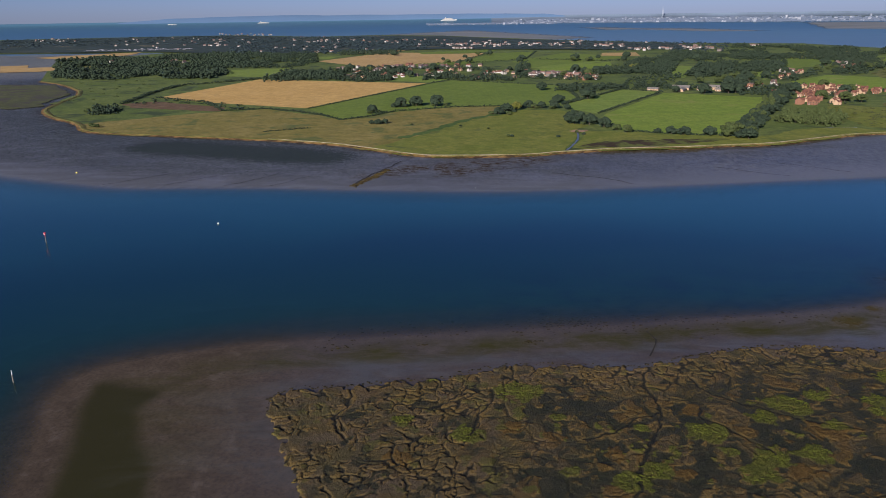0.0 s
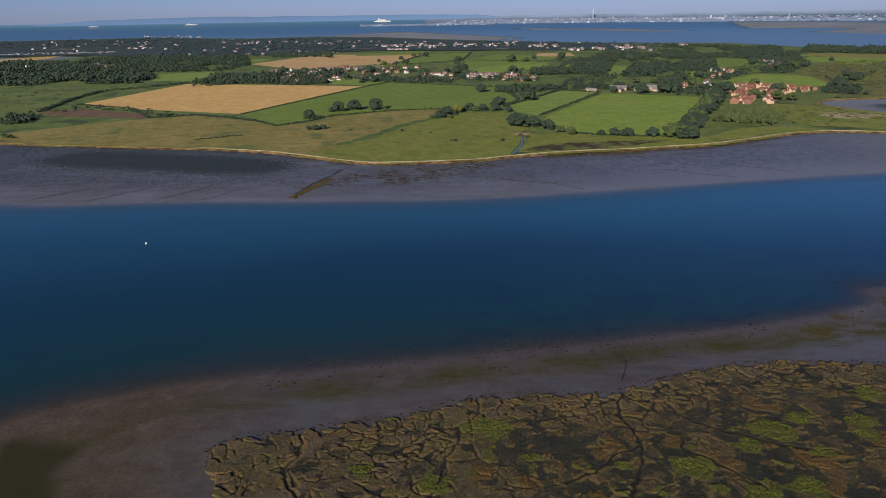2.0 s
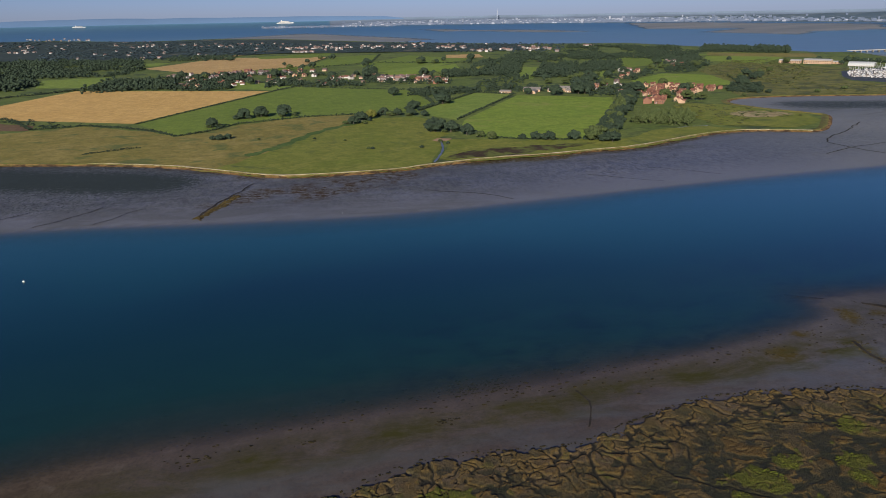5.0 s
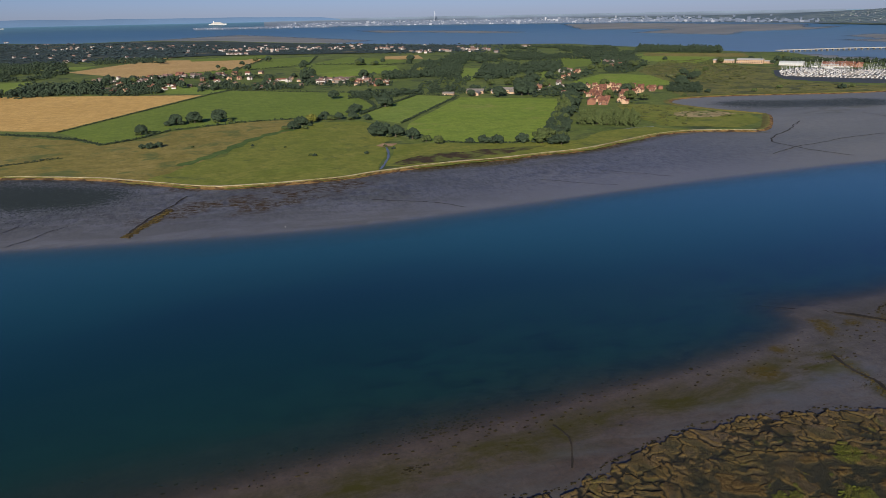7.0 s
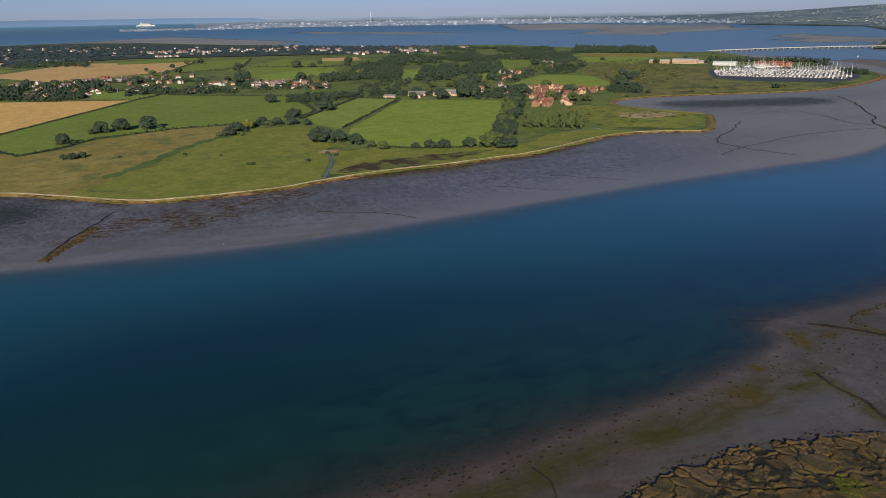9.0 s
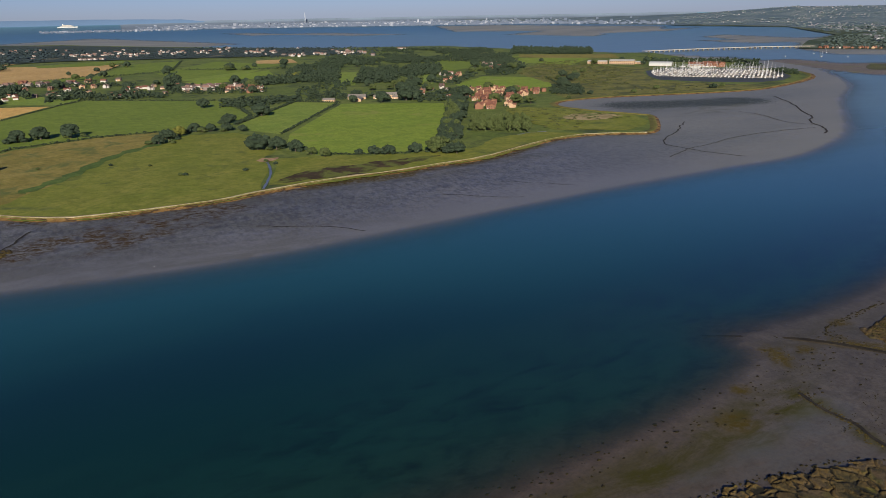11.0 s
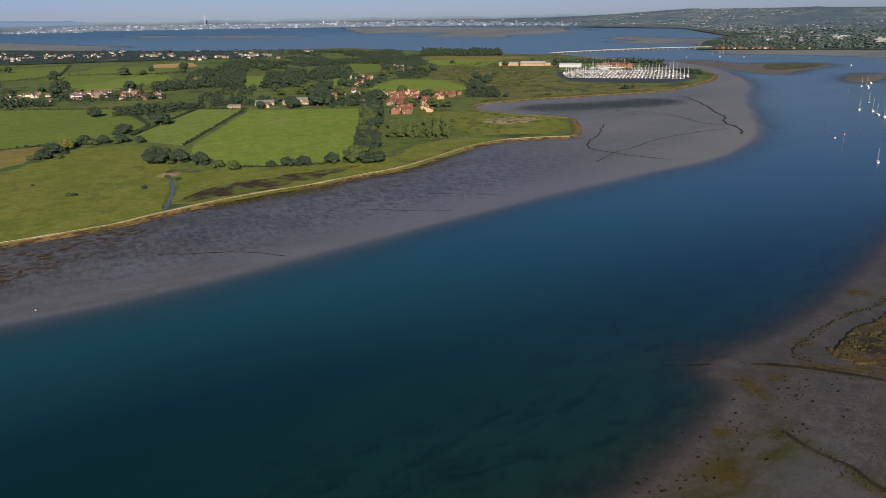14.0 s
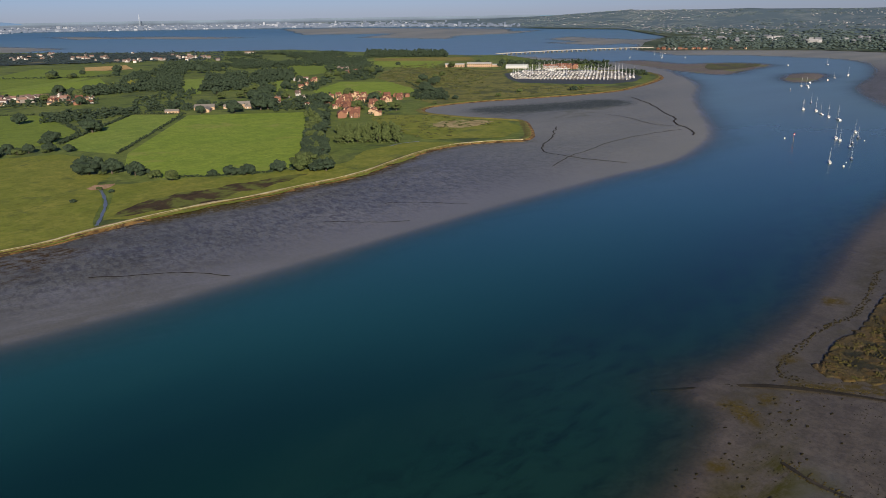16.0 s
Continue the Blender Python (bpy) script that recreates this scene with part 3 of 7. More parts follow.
FIELDS = [
    ("wheat_field", M_WHEAT, [(-413, 1065), (-336, 1363), (-25, 1234), (-170, 915), (-319, 996)], "ripe golden wheat field with faint drilled rows"),
    ("wheat_field", M_STUBBLE, [(-314, 1898), (-166, 2292), (135, 2171), (49, 1801), (-158, 1648)], "pale golden stubble field"),
    ("green_field", M_GREEN, [(-165, 906), (-15, 1230), (19, 1285), (186, 1160), (184, 974), (150, 920), (77, 915), (13, 905), (-55, 875), (-111, 808)], "deep green grass field"),
    ("grass_strip", M_MEADOW, [(-121, 1320), (-80, 1433), (21, 1324), (-15, 1246)], "pale green grass strip beside the wheat"),
    ("meadow", M_MEADOW, [(150, 880), (160, 920), (268, 1085), (312, 1043), (178, 822)], "yellow-green mown meadow between hedges"),
    ("green_field", M_BRIGHT, [(168, 765), (186, 820), (315, 1031), (435, 952), (380, 850), (261, 669), (221, 675), (174, 700)], "bright green pasture with dry patches"),
    ("green_field", M_BRIGHT, [(545, 1130), (560, 1175), (673, 1280), (749, 1199), (680, 1050), (604, 1025)], "bright green pasture behind red-roofed houses"),
    ("grazing_field", M_GRAZE, [(-55, 640), (-17, 695), (18, 768), (41, 800), (69, 828), (100, 868), (145, 858), (168, 760), (135, 715), (122, 660), (102, 585), (78, 576), (41, 573), (-6, 575), (-34, 590), (-66, 618)], "smooth green grazing field by the sea wall"),
    ("grazing_field", M_DRY, [(-400, 800), (-371, 742), (-333, 724), (-206, 684), (-150, 668), (-93, 641), (-64, 614), (-50, 640), (-17, 695), (18, 768), (41, 800), (69, 828), (90, 885), (70, 905), (13, 900), (-55, 865), (-84, 822), (-111, 800), (-142, 845), (-220, 908), (-300, 880)], "tawny rough grazing land with dry grass"),
    ("fallow_field", M_FALLOW, [(-433, 990), (-406, 1020), (-277, 940), (-271, 894), (-395, 942)], "brown fallow strip"),
    ("green_field", M_MEADOW, [(-422, 1448), (-460, 1629), (-338, 1656), (-335, 1417)], "light green field among woods"),
    ("green_field", M_GREEN, [(-129, 1688), (61, 1805), (152, 2161), (284, 2226), (213, 1858), (70, 1742), (-55, 1572)], "dark green field beyond the village"),
    ("green_field", M_MEADOW, [(175, 1558), (231, 1846), (386, 1746), (286, 1575), (229, 1511)], "light green field beyond the village"),
    ("green_field", M_MEADOW, [(377, 1248), (498, 1547), (536, 1549), (422, 1268)], "light green clearing beside the wood"),
    ("green_field", M_GREEN, [(815, 1753), (928, 1728), (797, 1509), (698, 1496)], "green field behind the wood"),
    ("green_field", M_MEADOW, [(1009, 1674), (1151, 1655), (1012, 1492), (923, 1531)], "pale green field near the marina"),
    ("stubble_field", M_STUBBLE, [(-1027, 1729), (-995, 1815), (-831, 1820), (-908, 1654)], "far golden stubble field"),
    ("stubble_field", M_STUBBLE, [(-1248, 2287), (-1102, 2513), (-1028, 2566), (-989, 2376), (-1099, 2163)], "far tawny field by a creek"),
    ("stubble_field", M_STUBBLE, [(-231, 2579), (-76, 2520), (-130, 2369), (-274, 2424)], "far golden stubble field"),
    ("stubble_field", M_STUBBLE, [(417, 1991), (552, 2098), (521, 1935), (418, 1934)], "small pale stubble field"),
    ("green_field", M_GREEN, [(168, 1777), (356, 2131), (478, 1886), (359, 1738), (200, 1577)], "dark green field"),
    ("green_field", M_BRIGHT, [(189, 1508), (392, 1714), (361, 1545), (209, 1439)], "bright green field"),
    ("green_field", M_MEADOW, [(495, 1234), (586, 1385), (633, 1385), (535, 1207)], "light green paddock"),
    ("green_field", M_MEADOW, [(1011, 1740), (1147, 1829), (1241, 1708), (1155, 1617)], "pale green field by the wood"),
    ("grazing_field", M_LAND, [(-690, 1340), (-565, 1165), (-540, 1005), (-450, 1005), (-446, 1130), (-452, 1262), (-500, 1385), (-620, 1395)], "tawny rough pasture by the creek"),
    ("salt_grass", M_SALT, [(-625, 985), (-560, 950), (-535, 985), (-552, 1010), (-580, 1150), (-690, 1315), (-830, 1330), (-760, 1150)], "dull green salt marsh beside the creek"),
    ("scrub_land", M_ROUGH, [(700, 890), (807, 858), (872, 852), (940, 872), (890, 930), (860, 1040), (760, 1100), (690, 1000), (640, 905)], "olive rough grassland beside the marina"),
    ("scrub_land", M_ROUGH, [(640, 905), (690, 1000), (760, 1100), (860, 1040), (905, 1110), (975, 1195), (1050, 1235), (1000, 1330), (960, 1480), (860, 1420), (760, 1300), (690, 1090), (600, 950), (585, 905)], "olive rough marsh grass with scrub"),
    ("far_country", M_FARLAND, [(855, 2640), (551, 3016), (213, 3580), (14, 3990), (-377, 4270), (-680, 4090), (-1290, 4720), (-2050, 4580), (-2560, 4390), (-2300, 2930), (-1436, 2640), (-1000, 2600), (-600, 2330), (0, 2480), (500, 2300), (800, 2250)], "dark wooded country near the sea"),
    ("stubble_field", M_STUBBLE, [(-1084, 3849), (-978, 4073), (-819, 3428), (-993, 3571)], "far buff field between woods"),
    ("stubble_field", M_STUBBLE, [(-814, 3497), (-599, 3635), (-532, 3120), (-682, 3239)], "far buff stubble between woods"),
    ("green_field", M_MEADOW, [(-1734, 4137), (-1569, 4353), (-1409, 3906), (-1594, 3820)], "far pale green field"),
    ("stubble_field", M_STUBBLE, [(-1116, 1882), (-1061, 1912), (-928, 1658), (-983, 1652)], "tawny field beside the creek"),
    ("green_field", M_MEADOW, [(-376, 2117), (-280, 2120), (-301, 1989), (-352, 1977)], "pale field beside the stubble"),
    ("stubble_field", M_STUBBLE, [(-273, 2452), (-244, 2607), (-211, 2511), (-203, 2253), (-246, 2232)], "small buff field among trees"),
    ("stubble_field", M_STUBBLE, [(-233, 3126), (-162, 3227), (-163, 2922), (-207, 2831)], "small far buff field"),
    ("stubble_field", M_STUBBLE, [(-173, 2311), (-151, 2533), (-125, 2198)], "small buff corner among trees"),
    ("green_field", M_DRY, [(-294, 3150), (-45, 3178), (-86, 2949), (-261, 2904)], "far dry grass field"),
    ("green_field", M_GREEN, [(-64, 2279), (147, 2396), (177, 2311), (84, 2169), (-56, 2178)], "far green field behind the stubble"),
    ("stubble_field", M_STUBBLE, [(455, 2093), (543, 2098), (494, 1964), (425, 1956)], "small pale field before far houses"),
    ("green_field", M_GREEN, [(807, 1778), (921, 1725), (805, 1515), (679, 1429), (728, 1586)], "dark green field behind the wood"),
    ("stubble_field", M_DRY, [(826, 1821), (956, 1786), (921, 1725), (807, 1778)], "pale strip along a green field"),
    ("stubble_field", M_DRY, [(1122, 2083), (1151, 2073), (984, 1779), (964, 1784)], "small dry field beside a lane"),
    ("stubble_field", M_DRY, [(1110, 1832), (1295, 1661), (1210, 1540), (1105, 1608), (1041, 1728)], "tawny field before a wood"),
    ("green_field", M_BRIGHT, [(1028, 1709), (1153, 1580), (973, 1415), (938, 1512), (969, 1620)], "bright green field near the marina"),
    ("marsh_strip", M_GRAZE, [(112, 605), (140, 700), (172, 692), (221, 668), (261, 660), (300, 655), (340, 690), (400, 700), (430, 660), (385, 654), (331, 631), (288, 609), (236, 604), (203, 597), (135, 594)], "bright green grass strip behind the sea wall"),
    ("reed_bed", M_REED, [(117, 604), (135, 638), (166, 644), (206, 650), (240, 645), (262, 641), (238, 626), (215, 620), (184, 613), (149, 608)], "dark brown reed bed"),
    ("grazing_field", M_GRAZE, [(418, 700), (470, 660), (505, 672), (540, 712), (546, 740), (525, 785), (512, 840), (470, 880), (432, 800)], "lush green rough grass on the point"),
    ("sandy_ground", M_SANDY, [(467, 747), (478, 780), (510, 781), (540, 760), (531, 735), (487, 728)], "pale sandy patch in dry grass"),
    ("bare_patch", M_BARE, [(124, 700), (133, 712), (146, 704), (140, 694), (128, 692)], "bare trodden earth by the ditch"),
]
for i, (name, mat, poly, label) in enumerate(FIELDS):
    if name in ("grazing_field", "scrub_land", "marsh_strip", "reed_bed", "sandy_ground", "bare_patch", "fallow_field", "salt_grass"):
        poly = ragged(poly, 6, 9 if name in ("reed_bed", "sandy_ground") else 5)
    v, f = fill(poly, 40 if name != "far_country" else 70, LAND_Z + (0.10 if name not in ("reed_bed", "sandy_ground", "bare_patch") else 0.16) + 0.006 * i + (1.4 if name == "far_country" else 0.0))
    obj(name, v, f, mat, label=label, category="field", kind="structure")


def band(line, width, lift, waver=0.0):
    """A strip of ground along a line."""
    p = np.asarray(line, float)
    t = np.gradient(p, axis=0)
    t /= np.linalg.norm(t, axis=1)[:, None] + 1e-9
    nrm = np.stack([-t[:, 1], t[:, 0]], 1)
    w = width * 0.5 * (1 + waver * np.sin(np.arange(len(p)) * 2.1)[:, None] * np.array([[1.0]]))
    a, b = p + nrm * w, p - nrm * w
    v = np.empty((2 * len(p), 3))
    v[0::2, :2], v[1::2, :2], v[:, 2] = a, b, lift
    return v, [(2 * i, 2 * i + 1, 2 * i + 3, 2 * i + 2) for i in range(len(p) - 1)]


v, f = band(rounded([(90, 860), (69, 826), (41, 798), (18, 766), (-3, 719), (-17, 694), (-40, 664)], 2), 10, LAND_Z + 0.26, 0.5)
obj("wet_ditch", v, f, M_SEDGE, label="dark green sedge along an old ditch", category="ditch", kind="structure")
v, f = band(rounded([(131, 700), (128, 672), (122, 641), (112, 612), (104, 592)], 2), 1.9, LAND_Z + 0.27, 0.3)
obj("drain", v, f, M_DRAIN, label="narrow water-filled drain to the sea wall", category="water", kind="structure")
pv, pf = fill([(358, 690), (380, 700), (404, 698), (396, 684), (366, 681)], 8, LAND_Z + 0.3)
obj("pond", pv, pf, M_DRAIN, label="shallow pond behind the sea wall", category="water", kind="structure")


# ---------------------------------------------------------------- sea wall
def bank_wall(name, line, profile, material, label, lift=0.0, kind="structure", taper=0):
    p = np.asarray(line, float)
    t = np.gradient(p, axis=0)
    t /= np.linalg.norm(t, axis=1)[:, None] + 1e-9
    nrm = np.stack([-t[:, 1], t[:, 0]], 1)
    m = len(profile)
    v = []
    for i, (q, n) in enumerate(zip(p, nrm)):
        for off, z in profile:
            w = noise.noise((q[0] * 0.05, q[1] * 0.05, off))
            v.append((q[0] + n[0] * (off + w * 0.8), q[1] + n[1] * (off + w * 0.8), (z if not taper else -0.5 + (z + 0.5) * min(1.0, 0.45 + i / taper)) + lift + (0.25 if not taper else 0.12) * w))
    f = [(i * m + j, (i + 1) * m + j, (i + 1) * m + j + 1, i * m + j + 1) for i in range(len(p) - 1) for j in range(m - 1)]
    return obj(name, v, f, material, label=label, category="sea wall", kind=kind, smooth=False)


M_BANK = cover("bank_grass", (0.10, 0.095, 0.020), (0.14, 0.125, 0.03), (0.19, 0.155, 0.045), 0.6, 0.05, patch=(0.10, 0.12, 0.022), patch_scale=0.08, patch_at=0.6)
M_STONE = cover("stone_facing", (0.105, 0.058, 0.018), (0.203, 0.115, 0.033), (0.300, 0.189, 0.077), 0.9, 0.06, patch=(0.035, 0.022, 0.012), patch_scale=0.15, patch_at=0.52)
M_PATH = cover("gravel_path", (0.28, 0.22, 0.12), (0.36, 0.29, 0.17), (0.44, 0.37, 0.24), 0.8, 0.05)
SHORE = resampled(np.vstack([WALL, TIP[1:]]), 7.0)
LEFT = resampled(WALL, 7.0)
bank_wall("sea_wall", SHORE, [(6, LAND_Z - 0.2), (3.4, LAND_Z + 0.5), (1.6, 2.2), (-0.5, 2.2), (-1.5, 1.75)], M_BANK, "grassy earth sea wall along the shore")
bank_wall("wall_facing", SHORE, [(-1.4, 1.77), (-3.6, 1.0), (-7.5, 0.3), (-12.0, -0.4)], M_STONE, "brown weedy stone facing of the sea wall")
bank_wall("wall_path", resampled(WALL[22:], 7.0), [(1.0, 2.22), (0.9, 2.30), (-0.5, 2.30), (-0.6, 2.0), (-1.2, 1.85)], M_PATH, "pale gravel path on the sea wall", 0.05)

# ---------------------------------------------------------------- woods
def leaf_material(name, dark, light, yellow=0.0):
    k = Nodes(name)
    c = k.mix(k.island(), dark, light)
    c = k.mix(k.ramp(k.noise(0.05, 3), [(0.35, 0.0), (0.65, 0.5)]), c, tuple(v * 0.6 for v in dark))
    c = k.mix(k.ramp(k.noise(1.4, 3, 0.7), [(0.35, 0.0), (0.7, 0.6)]), c, tuple(v * 1.5 for v in light))
    k.bump(k.noise(1.1, 4, 0.75), 1.0, 0.9)
    return k.done(c, 0.9, spec=0.12)


M_LEAF = leaf_material("oak_leaves", (0.012, 0.021, 0.013), (0.036, 0.050, 0.028))
M_LEAF2 = leaf_material("willow_leaves", (0.030, 0.045, 0.014), (0.060, 0.072, 0.024))
M_LEAF3 = leaf_material("golden_leaves", (0.060, 0.068, 0.012), (0.11, 0.105, 0.022))
# Distance haze is mixed into these two leaf colours, bluer than M_LEAF.
M_LEAF_FAR = leaf_material("distant_leaves_hazed", (0.016, 0.027, 0.031), (0.032, 0.045, 0.046))
M_LEAF_MID = leaf_material("mainland_leaves_hazed", (0.034, 0.050, 0.046), (0.062, 0.082, 0.070))
M_LEAF4 = leaf_material("poplar_leaves", (0.036, 0.052, 0.016), (0.075, 0.090, 0.030))
M_SCRUB = leaf_material("olive_scrub", (0.045, 0.055, 0.018), (0.085, 0.088, 0.030))
M_BARK = plain("bark", (0.09, 0.065, 0.045), 0.95, 0, 0.5, 3.0)

ICO = bmesh.new()
bmesh.ops.create_icosphere(ICO, subdivisions=2, radius=1.0)
ICO_V = np.array([tuple(v.co) for v in ICO.verts])
ICO_F = np.array([[v.index for v in f.verts] for f in ICO.faces])
ICO.free()
ICO1 = bmesh.new()
bmesh.ops.create_icosphere(ICO1, subdivisions=1, radius=1.0)
ICO1_V = np.array([tuple(v.co) for v in ICO1.verts])
ICO1_F = np.array([[v.index for v in f.verts] for f in ICO1.faces])
ICO1.free()
RNG = np.random.default_rng(11)
ON_LAND = 1 - LAND_Z / EYE_Z      # the plan is drawn at the tide's level; the land lies a little higher


def clumps(n, width, height, low, seed, lean=0.0, fine=False):
    """A crown of rough leaf clumps round a dome, as vertices and faces."""
    r = np.random.default_rng(seed)
    V, F, o = [], [], 0
    bv, bf = (ICO_V, ICO_F) if fine else (ICO1_V, ICO1_F)
    for i in range(n):
        a, u = r.uniform(0, 2 * math.pi), r.uniform(-0.55, 1.0)
        rr = math.sqrt(max(0, 1 - u * u)) * r.uniform(0.45, 1.0)
        c = np.array((math.cos(a) * rr * width * 0.5 * 0.86 + lean * u, math.sin(a) * rr * width * 0.5 * 0.86, low + (height - low) * (0.36 + 0.46 * u * r.uniform(0.6, 1.0))))
        s = width * r.uniform(0.09, 0.20)
        v = bv * (1 + r.uniform(-0.30, 0.30, (len(bv), 1)))
        V.append(v * (s, s, s * r.uniform(0.65, 0.95)) + c)
        F.append(bf + o)
        o += len(bv)
    return np.vstack(V), np.vstack(F)


TUFTS = [clumps(7, 1.0, 1.0, 0.0, 40 + i) for i in range(8)]
TUFTS_FAR = [clumps(4, 1.0, 1.0, 0.0, 60 + i) for i in range(8)]


def wood(name, spots, material, label, category="wood"):
    """Many small crowns joined: spots are x, y, width, height."""
    V, F, o = [], [], 0
    for x, y, w, h in spots:
        x, y = MID + (np.array((x, y)) - MID) * ON_LAND
        tv, tf = (TUFTS_FAR if material in (M_LEAF_FAR, M_LEAF_MID) else TUFTS)[RNG.integers(8)]
        a = RNG.uniform(0, 2 * math.pi)
        c, s = math.cos(a), math.sin(a)
        X = x + (tv[:, 0] * c - tv[:, 1] * s) * w
        Y = y + (tv[:, 0] * s + tv[:, 1] * c) * w
        px, py, pz = far(X, Y, LAND_Z + (tv[:, 2] * 1.0 - 0.10) * h)
        V.append(np.stack([px, py, pz], 1))
        F.append(tf + o)
        o += len(tv)
    me = bpy.data.meshes.new(name)
    V, F = np.vstack(V), np.vstack(F)
    me.from_pydata(V.tolist(), [], F.tolist())
    me.materials.append(material)
    me.polygons.foreach_set("use_smooth", [True] * len(me.polygons))
    ob = new(name, me)
    return tagged(ob, label, category, "", "stuff")


def scatter(poly, gap, width, height, seed=1, gaps=None):
    r = np.random.default_rng(seed)
    q = np.asarray(poly, float)
    lo, hi = q.min(0), q.max(0)
    gx, gy = np.meshgrid(np.arange(lo[0], hi[0], gap), np.arange(lo[1], hi[1], gap))
    x, y = gx.ravel() + r.uniform(-0.45, 0.45, gx.size) * gap, gy.ravel() + r.uniform(-0.45, 0.45, gx.size) * gap
    ok = inside(q, x, y)
    if gaps:                                                      # glades
        ok &= np.array([noise.noise((a * gaps, b * gaps * 0.5, 4.4)) > -0.24 for a, b in zip(x, y)])
    return [(a, b, width * r.uniform(0.75, 1.3), height * r.uniform(0.55, 1.25)) for a, b in zip(x[ok], y[ok])]


def along(line, gap, width, height, seed=1, side=1.0):
    r = np.random.default_rng(seed)
    return [(a + r.uniform(-side, side), b + r.uniform(-side, side), width * r.uniform(0.7, 1.3), height * r.uniform(0.6, 1.25)) for a, b in resampled(line, gap)]


